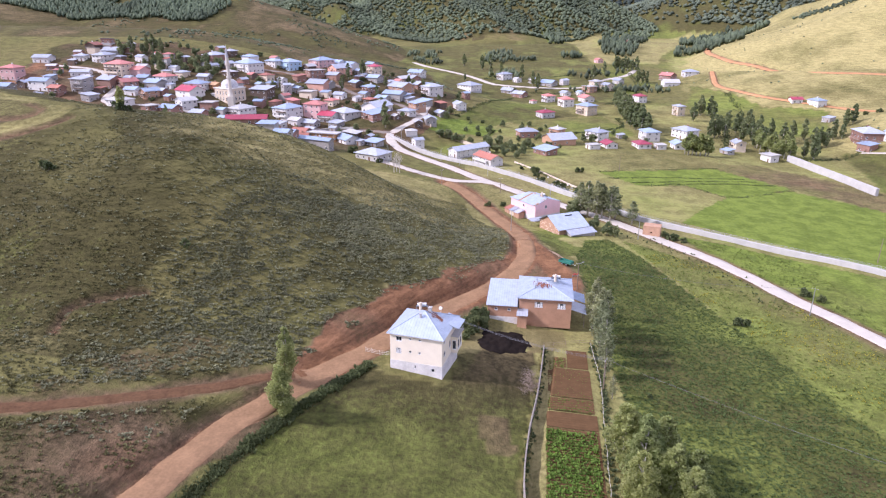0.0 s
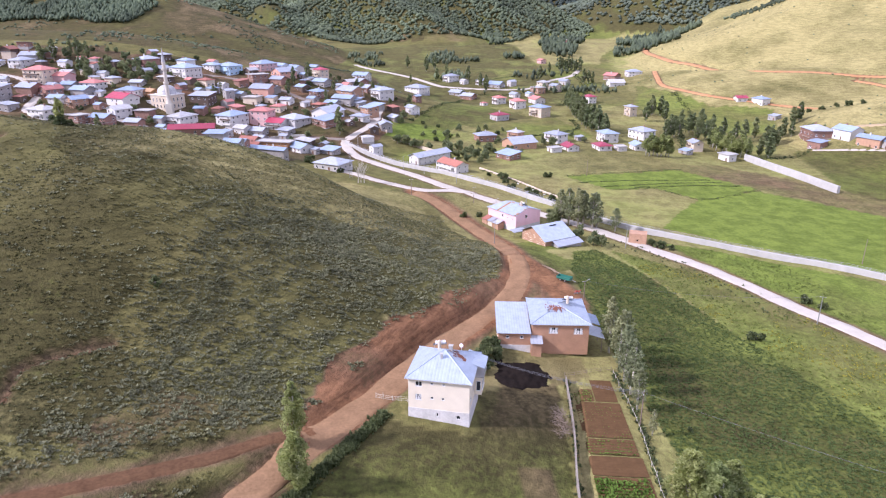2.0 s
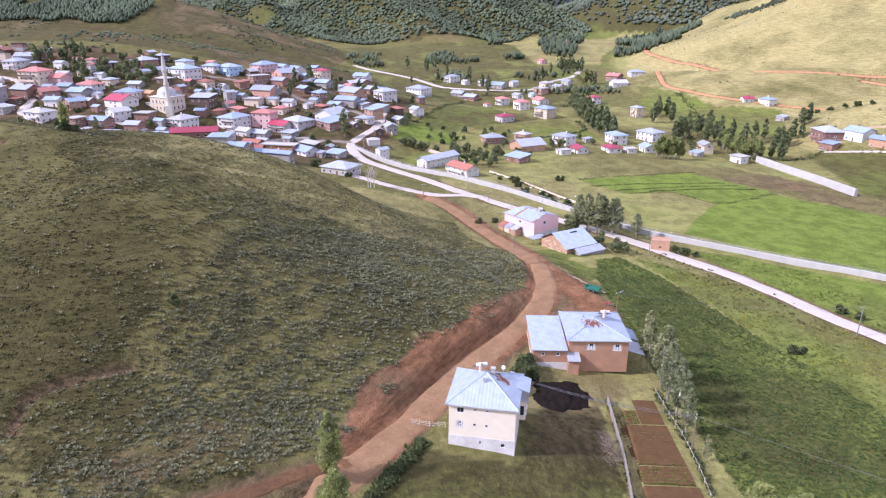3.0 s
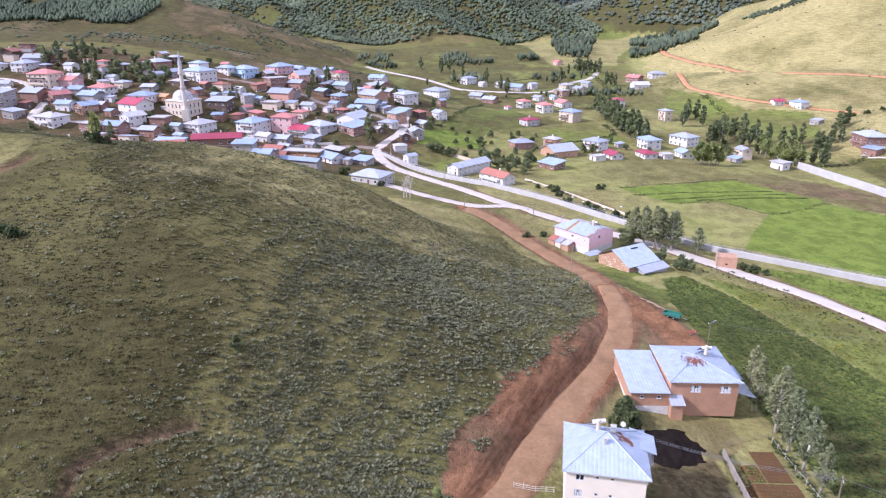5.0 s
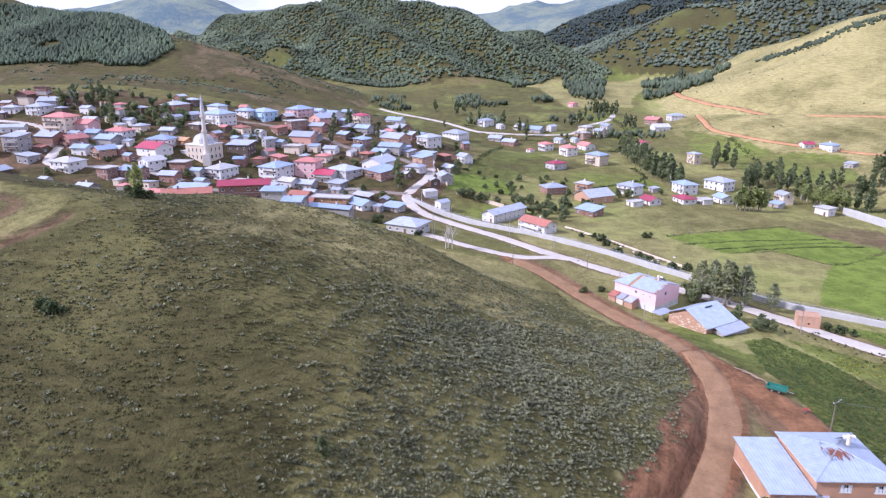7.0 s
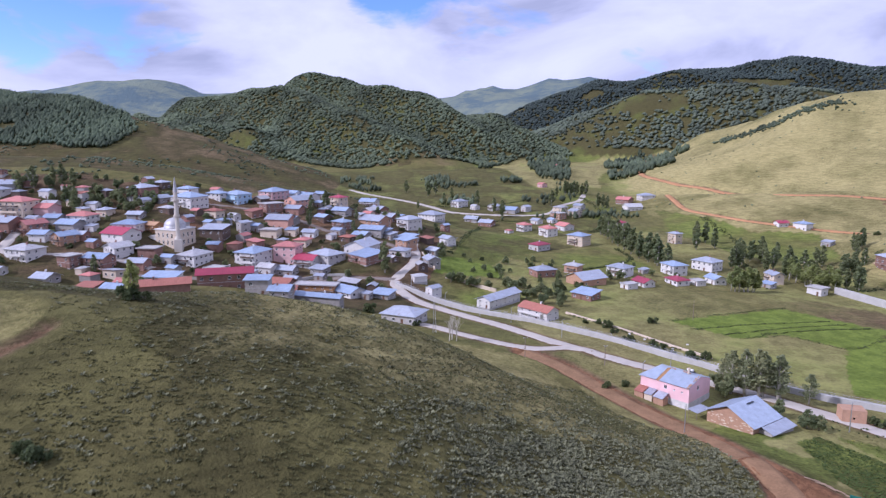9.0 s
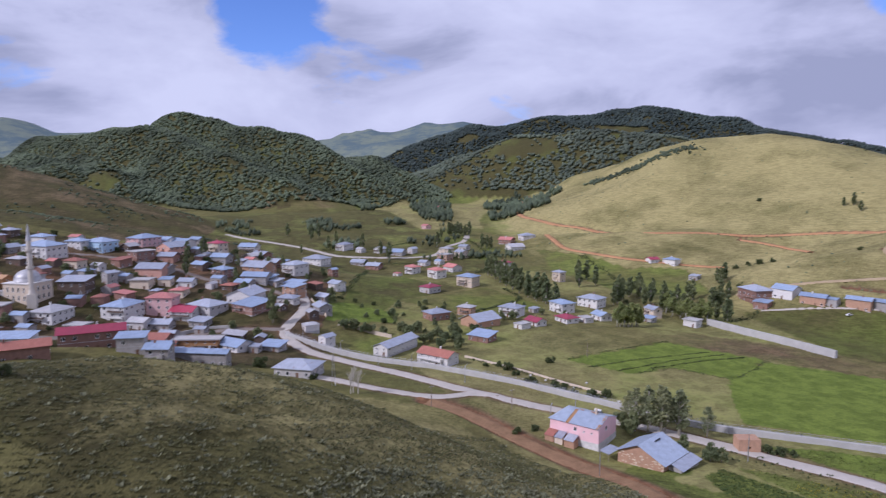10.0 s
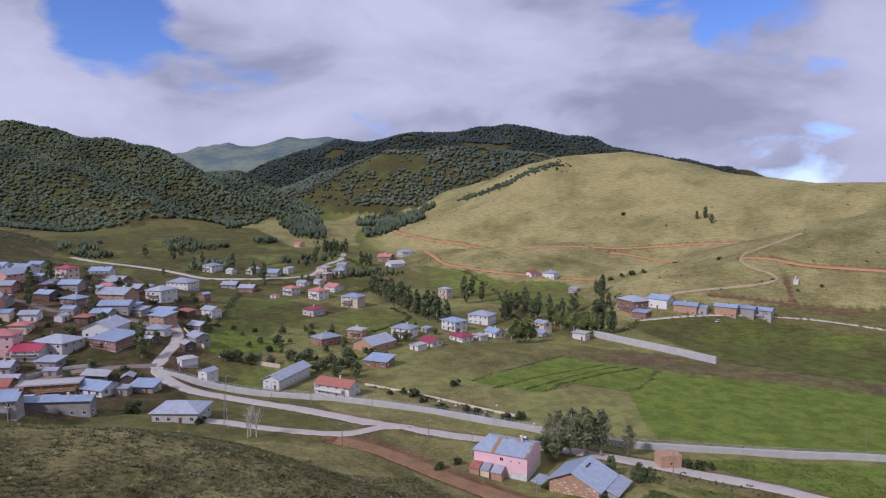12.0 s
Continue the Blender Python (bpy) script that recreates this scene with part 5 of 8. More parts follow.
house(-185.0, 413.0, -26, 12.0, 8.0, 6.2, 2, "gable", "blue", "brick")
house(-257.0, 444.0, -20, 11.0, 9.0, 9.5, 3, "shed", "grey", "grey")
house(-286.0, 446.0, -12, 15.0, 8.0, 7.0, 2, "gable", "blue", "white")
house(-306.0, 438.0, -10, 10.0, 8.0, 6.5, 2, "gable", "blue", "grey")
house(-270.0, 436.0, -16, 8.5, 7.0, 6.0, 2, "gable", "rust", "brick")
house(-318.0, 466.0, -10, 12.0, 10.0, 8.5, 2, "hip", "salmon", "pink")
house(-166.0, 374.0, -24, 9.0, 6.5, 4.2, 1, "gable", "blue", "grey")
house(-315.0, 500.0, -8, 13.0, 8.0, 4.0, 1, "gable", "grey", "white")
house(-103.0, 553.3, -45, 10.4, 8.4, 4.1, 1, "gable", "blue", "white")
house(-85.6, 623.0, -38, 8.8, 7.0, 4.2, 1, "gable", "blue", "grey")
house(-124.3, 480.1, -41, 6.7, 5.4, 2.8, 1, "gable", "grey", "grey")
house(-110.3, 470.0, -18, 9.9, 8.0, 2.8, 1, "flat", "grey", "beige")
house(-99.1, 511.7, -28, 9.9, 7.9, 2.9, 1, "gable", "grey", "brick")
house(-97.1, 538.2, -32, 11.0, 8.8, 3.7, 1, "hip", "blue", "orange")
house(-83.5, 533.5, -47, 6.3, 5.1, 3.7, 1, "gable", "blue", "grey")
house(-100.0, 491.0, -33, 8.0, 6.4, 2.7, 1, "gable", "grey", "grey")
house(-71.7, 478.8, -38, 6.9, 5.5, 2.4, 1, "gable", "blue", "grey")
house(-88.0, 472.0, -25, 7.6, 6.1, 2.4, 1, "gable", "grey", "white")
house(-42.6, 557.1, -51, 10.8, 8.6, 3.1, 1, "gable", "grey", "brick")
house(-40.6, 482.3, -48, 7.7, 6.2, 2.9, 1, "shed", "grey", "grey")
house(-88.2, 435.6, -33, 6.3, 5.0, 2.8, 1, "gable", "crimson", "white")
house(-97.1, 418.3, -38, 5.9, 4.7, 2.6, 1, "gable", "grey", "grey")
house(-89.1, 364.5, -21, 6.0, 4.8, 2.4, 1, "gable", "grey", "grey")
house(-80.5, 406.1, -32, 5.2, 4.1, 2.4, 1, "gable", "grey", "grey")
house(-82.3, 362.2, -23, 4.9, 3.9, 2.4, 1, "shed", "blue", "grey")


def sheds_between():
    """The small houses and sheds that crowd the gaps of the village."""
    rnd = random.Random(58)
    done = 0
    for attempt in range(6000):
        if done >= 80:
            break
        x, y = rnd.uniform(-300, -15), rnd.uniform(375, 545)
        L = rnd.uniform(5, 9.5)
        R = L * rnd.uniform(0.7, 0.95)
        one = np.array([x]), np.array([y])
        if not inside(*one, VILLAGE)[0] or road_distance(*one, ("main_road", "village_street", "upper_street", "old_street"))[0] < L * 0.6:
            continue
        gap = sorted((math.hypot(x - hx, y - hy) - hr - L * 0.55, i) for i, (hx, hy, hr) in enumerate(SITES))
        if gap[0][0] < 0 or gap[0][0] > 9 or math.hypot(x + 156, y - 441) < 16:
            continue
        done += 1
        house(round(x, 1), round(y, 1), TURNS[gap[0][1]] + rnd.choice((0, 0, 90)), L, R, rnd.choice((2.5, 2.7, 2.9, 3.2)), 1,
              rnd.choice(("gable", "gable", "hip", "shed")), rnd.choice(("grey", "blue", "grey", "pale", "rust", "grey", "salmon")), rnd.choice(("pale", "grey", "brick", "brick", "beige", "grey", "brown")))


sheds_between()


# ---- the houses near the dirt road ----
def slope_panel(name, mat, parent, a, b, c, d, thick=0.08):
    """One slope of a roof as a sheet: eave from a to b, top from d to c. Its own x runs along the eave."""
    a, b, c, d = (Vector(p) for p in (a, b, c, d))
    u = (b - a).normalized()
    n = (b - a).cross(d - a).normalized() if (d - a).length > 0.05 else (b - a).cross(c - a).normalized()
    v = n.cross(u)
    m = Matrix((u, v, n)).transposed().to_4x4()
    m.translation = a
    inv = m.inverted()
    q = [inv @ p for p in (a, b, c, d)]
    s = Shape()
    top = [(p.x, p.y, 0) for p in q]
    low = [(p.x, p.y, -thick) for p in q]
    if (c - d).length < 0.05:
        top, low = top[:3], low[:3]
    k = len(top)
    s.add(top + low, [tuple(range(k)), tuple(range(k, 2 * k))[::-1]] + [(i, i + k, (i + 1) % k + k, (i + 1) % k) for i in range(k)])
    return part(name, s, mat, parent, m=m)


def hip_roof(parent, L, R, z, over, rise, mat):
    a, b = L / 2 + over, R / 2 + over
    e = max(a - b, 0.0)
    f = max(b - a, 0.0)
    r0, r1 = (-e, -f, z + rise), (e, f, z + rise)
    if a >= b:
        slope_panel("roof_slope", mat, parent, (-a, -b, z), (a, -b, z), r1, r0)
        slope_panel("roof_slope", mat, parent, (a, -b, z), (a, b, z), r1, r1)
        slope_panel("roof_slope", mat, parent, (a, b, z), (-a, b, z), r0, r1)
        slope_panel("roof_slope", mat, parent, (-a, b, z), (-a, -b, z), r0, r0)
    else:
        slope_panel("roof_slope", mat, parent, (-a, -b, z), (a, -b, z), r0, r0)
        slope_panel("roof_slope", mat, parent, (a, -b, z), (a, b, z), r1, r0)
        slope_panel("roof_slope", mat, parent, (a, b, z), (-a, b, z), r1, r1)
        slope_panel("roof_slope", mat, parent, (-a, b, z), (-a, -b, z), r0, r1)
    s = Shape()
    s.box(-a + 0.03, a - 0.03, -b + 0.03, b - 0.03, z - 0.16, z - 0.1)
    part("eaves_board", s, FRAME_WHITE, parent)
    caps = Shape()
    for p, q in ((( -a, -b, z), r0), ((a, -b, z), r1 if a >= b else r0), ((a, b, z), r1), ((-a, b, z), r0 if a >= b else r1), (r0, r1)):
        if (Vector(p) - Vector(q)).length > 0.2:
            caps.tube(Vector(p) + Vector((0, 0, 0.03)), Vector(q) + Vector((0, 0, 0.03)), 0.09, 0.09, 5)
    part("ridge_cap", caps, mat, parent)


def solar_heater(parent, x, y, z, turn):
    """A roof water heater: two dark collectors under a drum on a stand."""
    m = pose(x, y, z, 0, 0, turn)
    ob = part("solar_heater", heater_stand(), METAL, parent, "dark solar collectors with a white drum", m)
    for u in (-0.65, 0.65):
        s = Shape()
        s.box(u - 0.58, u + 0.58, -1.0, 0.9, -0.04, 0.04, pose(0, 0, 0.75, 38))
        part("collector", s, BLACK, ob)
    s = Shape()
    s.tube((-0.95, 0.95, 1.55), (0.95, 0.95, 1.55), 0.32, 0.32, 12)
    part("drum", s, FRAME_WHITE, ob)
    s = Shape()
    s.tube((0.25, 1.35, 0.3), (0.25, 1.35, 2.1), 0.32, 0.32, 10)
    s.tube((0.25, 1.35, 2.1), (0.25, 1.35, 2.25), 0.32, 0.1, 10)
    part("tank", s, WALLS["beige"], ob)


def heater_stand():
    s = Shape()
    for x in (-1.1, 1.1):
        s.tube((x, -0.9, 0), (x, 0.95, 1.3), 0.03, 0.03, 4)
        s.tube((x, 0.95, 0), (x, 0.95, 1.3), 0.03, 0.03, 4)
    s.tube((-1.1, 0.95, 1.25), (1.1, 0.95, 1.25), 0.03, 0.03, 4)
    return s


def walls_with_openings(L, R, H, low, openings, thick=0.3):
    """Four walls of a block, with real window holes. openings: side 0 to 3, distance along the side, sill, width, height."""
    s = Shape()
    zs = sorted({low, H, *[v for k, u, z, w, h in openings for v in (z, z + h)]})
    for side in range(4):
        length = L if side % 2 == 0 else R
        off = (R if side % 2 == 0 else L) / 2
        m = pose(0, 0, 0, 0, 0, 90 * side)
        half = length / 2 if side % 2 == 0 else length / 2 - thick
        holes = [(u - w / 2, u + w / 2, z, z + h) for k, u, z, w, h in openings if k == side]
        cuts = sorted({-half, half, *([-half + thick, half - thick] if side % 2 == 0 else []), *[v for o in holes for v in o[:2]]})
        for x0, x1 in zip(cuts[:-1], cuts[1:]):
            for z0, z1 in zip(zs[:-1], zs[1:]):
                xm, zm = (x0 + x1) / 2, (z0 + z1) / 2
                if not any(o[0] < xm < o[1] and o[2] < zm < o[3] for o in holes):
                    s.box(x0, x1, -off, -off + thick, z0, z1, m)
    return s.weld()


def fit_window(parent, side, L, R, u, z, w, h):
    off = (R if side % 2 == 0 else L) / 2
    p = pose(0, 0, 0, 0, 0, 90 * side) @ Vector((u, -off + 0.1, z))
    return put_window(parent, p.x, p.y, p.z, 90 * side, w, h)


CREAM = plain("cream_render", (0.80, 0.72, 0.58), vary=0.10, scale=0.4)
PINK = plain("rose_render", (0.80, 0.52, 0.54), vary=0.12, scale=0.5)
TERRACOTTA = plain("terracotta_brick", (0.45, 0.255, 0.155), vary=0.25, scale=0.5, fine=5.0)
NEAR_ZINC = sheet_roof("bright_zinc", (0.41, 0.48, 0.58), 0.10, 0.55, 0.25, 0.6)
RUST_PATCH = plain("rust_stain", (0.20, 0.075, 0.045), 0.9, 0.4, 1.2, 8.0)
INSIDE = plain("dim_room", (0.10, 0.09, 0.08), 0.9, 0.2)


def rust_stain(parent, m, w, d, seed, count=90):
    """Rust on the sheets: many thin streaks running down the slope (local x), dense in the middle."""
    rnd = random.Random(seed)
    s = Shape()
    for i in range(count):
        x, y = rnd.gauss(0, 0.22) * w, rnd.gauss(0, 0.24) * d
        a, b = rnd.uniform(0.15, 0.6) * (1.2 if x > 0 else 0.7), rnd.uniform(0.03, 0.12)
        z = rnd.uniform(0.002, 0.012)
        s.slab([(x - a, y), (x - a * 0.4, y - b), (x + a * 0.5, y - b * 0.8), (x + a * 1.3, y), (x + a * 0.4, y + b), (x - a * 0.5, y + b * 0.7)], z - 0.01, z)
    part("rust_stain", s, RUST_PATCH, parent, "dark red rust stain", m)


PLINTH_GREY = plain("stained_plinth_render", (0.64, 0.62, 0.60), vary=0.3, scale=0.6, fine=3.0)


CURTAIN = plain("white_curtain", (0.74, 0.75, 0.76), 0.8, 0.12, 3.0, 14.0)


def curtains(ob, places, R):
    """Drawn white curtains that fill most of a front window, in three leaves between the bars."""
    for u, z, w, h in places:
        s = Shape()
        for k in range(3):
            x = u - w / 2 + 0.1 + k * (w - 0.2) / 3
            s.box(x + 0.05, x + (w - 0.2) / 3 - 0.05, -R / 2 + 0.015, -R / 2 + 0.03, z + 0.12, z + h * (0.95 if k != 1 else 0.62))
        part("curtain", s, CURTAIN, ob, "drawn white curtain")


def cream_house():
    L, R, H, base = 11.1, 10.8, 9.7, -6.4
    ob = thing("house", -7.7, 122.1, base, -15.5, "tall cream house on grey concrete basement, zinc hipped roof", "house")
    holes = [(0, -3.6, 8.0, 1.2, 1.0), (0, -3.7, 5.2, 1.1, 1.2), (0, -1.2, 8.55, 0.5, 0.4), (0, 0.9, 8.55, 0.5, 0.4), (0, -1.2, 5.6, 0.5, 0.5), (0, 0.8, 5.6, 0.5, 0.5),
             (0, -0.2, 2.1, 0.35, 0.8), (0, 3.6, 2.0, 0.75, 0.75),
             (1, -3.6, 7.9, 1.2, 1.2), (1, -3.6, 5.0, 1.2, 1.2), (1, 0.2, 5.2, 1.2, 1.5), (1, 3.0, 5.2, 1.2, 1.5), (1, 3.2, 7.9, 1.2, 1.2),
             (2, -3, 5.2, 1.3, 1.2), (2, 3, 5.2, 1.3, 1.2), (2, 0, 8.0, 1.3, 1.2), (3, -3, 5.2, 1.3, 1.2), (3, 2.5, 5.2, 1.3, 1.2), (3, 0, 8.0, 1.3, 1.2)]
    up = [(k, u, z, w, h) for k, u, z, w, h in holes if z > 3.5]
    down = [h for h in holes if h[2] < 3.5]
    part("upper_wall", walls_with_openings(L, R, H, 3.5, up), CREAM, ob)
    part("basement_wall", walls_with_openings(L + 0.1, R + 0.1, 3.496, -0.8, down), PLINTH_GREY, ob, "grey concrete basement")
    core = Shape()
    core.box(-L / 2 + 0.6, L / 2 - 0.6, -R / 2 + 0.6, R / 2 - 0.6, 0.2, H - 0.3)
    part("inner_rooms", core, INSIDE, ob)
    for k, u, z, w, h in holes:
        fit_window(ob, k, L, R, u, z, w, h)
    roof = part("roof", Shape(), NEAR_ZINC, ob)
    hip_roof(roof, L, R, H, 0.55, 3.1, NEAR_ZINC)
    curtains(ob, ((-3.7, 5.2, 1.1, 1.2),), R)
    # bay on the side towards the yard: its own little roof over a balcony
    bay = Shape()
    bay.box(L / 2 + 0.004, L / 2 + 1.3, 1.0, 4.6, 3.5, 7.3)
    bay_part = part("bay", bay, CREAM, ob, "projecting bay with tall windows")
    for v in (1.9, 3.6):
        put_window(bay_part, L / 2 + 1.31, v, 4.4, 90, 0.9, 2.0)
    put_window(bay_part, L / 2 + 0.7, 0.99, 4.4, 0, 0.8, 2.0)
    cap = Shape()
    cap.slab([(L / 2 + 0.01, 0.7), (L / 2 + 1.7, 0.7), (L / 2 + 1.7, 4.9), (L / 2 + 0.01, 4.9)], 7.31, 7.45)
    part("balcony_slab", cap, GREY_CONCRETE, bay_part)
    slope_panel("bay_roof", NEAR_ZINC, ob, (L / 2 + 1.9, 0.4, H - 0.2), (L / 2 + 1.9, 5.0, H - 0.2), (L / 2 - 1.8, 5.0, H + 0.95), (L / 2 - 1.8, 0.4, H + 0.95))
    rail = Shape()
    for v in np.linspace(0.9, 4.7, 10):
        rail.tube((L / 2 + 1.6, v, 7.45), (L / 2 + 1.6, v, 8.35), 0.025, 0.025, 4)
    rail.tube((L / 2 + 1.6, 0.9, 8.35), (L / 2 + 1.6, 4.7, 8.35), 0.035, 0.035, 4)
    part("balcony_railing", rail, METAL, bay_part)
    for x, y, z, r, h in ((1.0, 1.0, H + 2.0, 0.34, 1.5), (-0.2, -1.6, H + 2.0, 0.2, 1.1)):
        c = Shape()
        c.box(x - r, x + r, y - r, y + r, z, z + h)
        c.box(x - r - 0.08, x + r + 0.08, y - r - 0.08, y + r + 0.08, z + h, z + h + 0.12)
        part("chimney", c, GREY_CONCRETE, roof)
    solar_heater(ob, -1.4, 2.6, H + 2.1, 200)
    rust_stain(roof, pose(2.6, 0.6, H + 1.86) @ Matrix.Rotation(math.radians(29), 4, "Y"), 4.6, 2.0, 4)
    dish = Shape()
    dish.tube((2.6, 3.2, H + 1.2), (2.6, 3.2, H + 2.6), 0.03, 0.03, 5)
    dish.tube((2.6, 3.1, H + 2.6), (2.6, 2.9, H + 2.7), 0.4, 0.3, 10)
    part("satellite_dish", dish, FRAME_WHITE, roof)


cream_house()


def brick_house():
    L, R, H, base = 12.8, 13.6, 6.9, -9.0
    ob = thing("house", 21.4, 154.3, base, -6.5, "terracotta brick house with zinc roof and lean-to annexes", "house")
    holes = [(0, -1.6, 4.5, 2.0, 1.45), (0, 4.0, 4.4, 2.0, 1.45), (0, -5.2, 3.3, 0.6, 0.7), (1, -3, 4.4, 1.4, 1.2), (1, 3, 4.4, 1.4, 1.2), (2, -3, 4.4, 1.4, 1.2), (2, 3, 4.4, 1.4, 1.2)]
    part("wall", walls_with_openings(L, R, H, -0.8, holes), TERRACOTTA, ob)
    core = Shape()
    core.box(-L / 2 + 0.6, L / 2 - 0.6, -R / 2 + 0.6, R / 2 - 0.6, 0.1, H - 0.3)
    part("inner_rooms", core, INSIDE, ob)
    for k, u, z, w, h in holes:
        fit_window(ob, k, L, R, u, z, w, h)
    roof = part("roof", Shape(), NEAR_ZINC, ob)
    hip_roof(roof, L, R, H, 0.5, 1.9, NEAR_ZINC)
    rust_stain(roof, pose(-0.9, -1.5, H + 1.66) @ Matrix.Rotation(math.radians(13), 4, "X") @ Matrix.Rotation(math.radians(-90), 4, "Z"), 2.6, 4.4, 9, 120)
    solar_heater(ob, 2.6, 2.2, H + 1.35, 180)
    for x, y in ((-2.2, 1.2), (-2.6, -3.2)):
        c = Shape()
        c.tube((x, y, H + 0.6), (x, y, H + 2.1), 0.13, 0.13, 8)
        part("flue", c, METAL, roof)
    curtains(ob, ((-1.6, 4.5, 2.0, 1.45), (4.0, 4.4, 2.0, 1.45)), R)
    # block annex beside it, its sheet roof falling to the front
    aL, aR, aH = 7.4, 14.2, 4.9
    an = part("annex", Shape(), TERRACOTTA, ob, "low brick annex with sheet roof", pose(-10.4, -0.6, 0))
    s = Shape()
    s.box(-aL / 2, aL / 2 - 0.01, -aR / 2, aR / 2, 1.9, aH)
    part("annex_wall", s, TERRACOTTA, an)
    s = Shape()
    s.box(-aL / 2 - 0.04, aL / 2 - 0.01, -aR / 2 - 0.04, aR / 2 + 0.04, -0.8, 1.896)
    part("annex_plinth", s, PLINTH_GREY, an, "grey block plinth")
    slope_panel("annex_roof", NEAR_ZINC, an, (-aL / 2 - 0.4, -aR / 2 - 0.5, aH + 0.1), (aL / 2 - 0.02, -aR / 2 - 0.5, aH + 0.1), (aL / 2 - 0.02, aR / 2 + 0.4, aH + 1.1), (-aL / 2 - 0.4, aR / 2 + 0.4, aH + 1.1))
    for u in (-1.6, 1.6):
        put_window(an, u, -aR / 2, 3.6, 0, 0.7, 0.6)
    # porch
    po = part("porch", Shape(), TERRACOTTA, ob, "small brick porch", pose(-5.5, -8.0, 0))
    s = Shape()
    s.box(-1.15, 1.15, -1.1, 1.15, -0.8, 3.1)
    part("porch_wall", s, TERRACOTTA, po)
    slope_panel("porch_roof", ROOFS["grey"], po, (-1.4, -1.5, 3.15), (1.4, -1.5, 3.15), (1.4, 1.18, 3.9), (-1.4, 1.18, 3.9))
    # lean-to on posts
    le = part("lean_to", Shape(), WOOD_GREY, ob, "open lean-to on wooden posts", pose(8.2, -0.5, 0))
    for y in (-5, 0, 5):
        s = Shape()
        s.tube((1.6, y, -0.8), (1.6, y, 3.2), 0.09, 0.08, 6)
        part("post", s, WOOD_GREY, le)
    slope_panel("lean_to_roof", ROOFS["grey"], le, (2.0, -6.0, 3.2), (2.0, -0.3, 3.2), (-1.75, -0.3, 4.3), (-1.75, -6.0, 4.3))
    slope_panel("lean_to_roof", ROOFS["blue"], le, (2.0, 0.2, 3.5), (2.0, 5.6, 3.5), (-1.75, 5.6, 4.7), (-1.75, 0.2, 4.7))


brick_house()


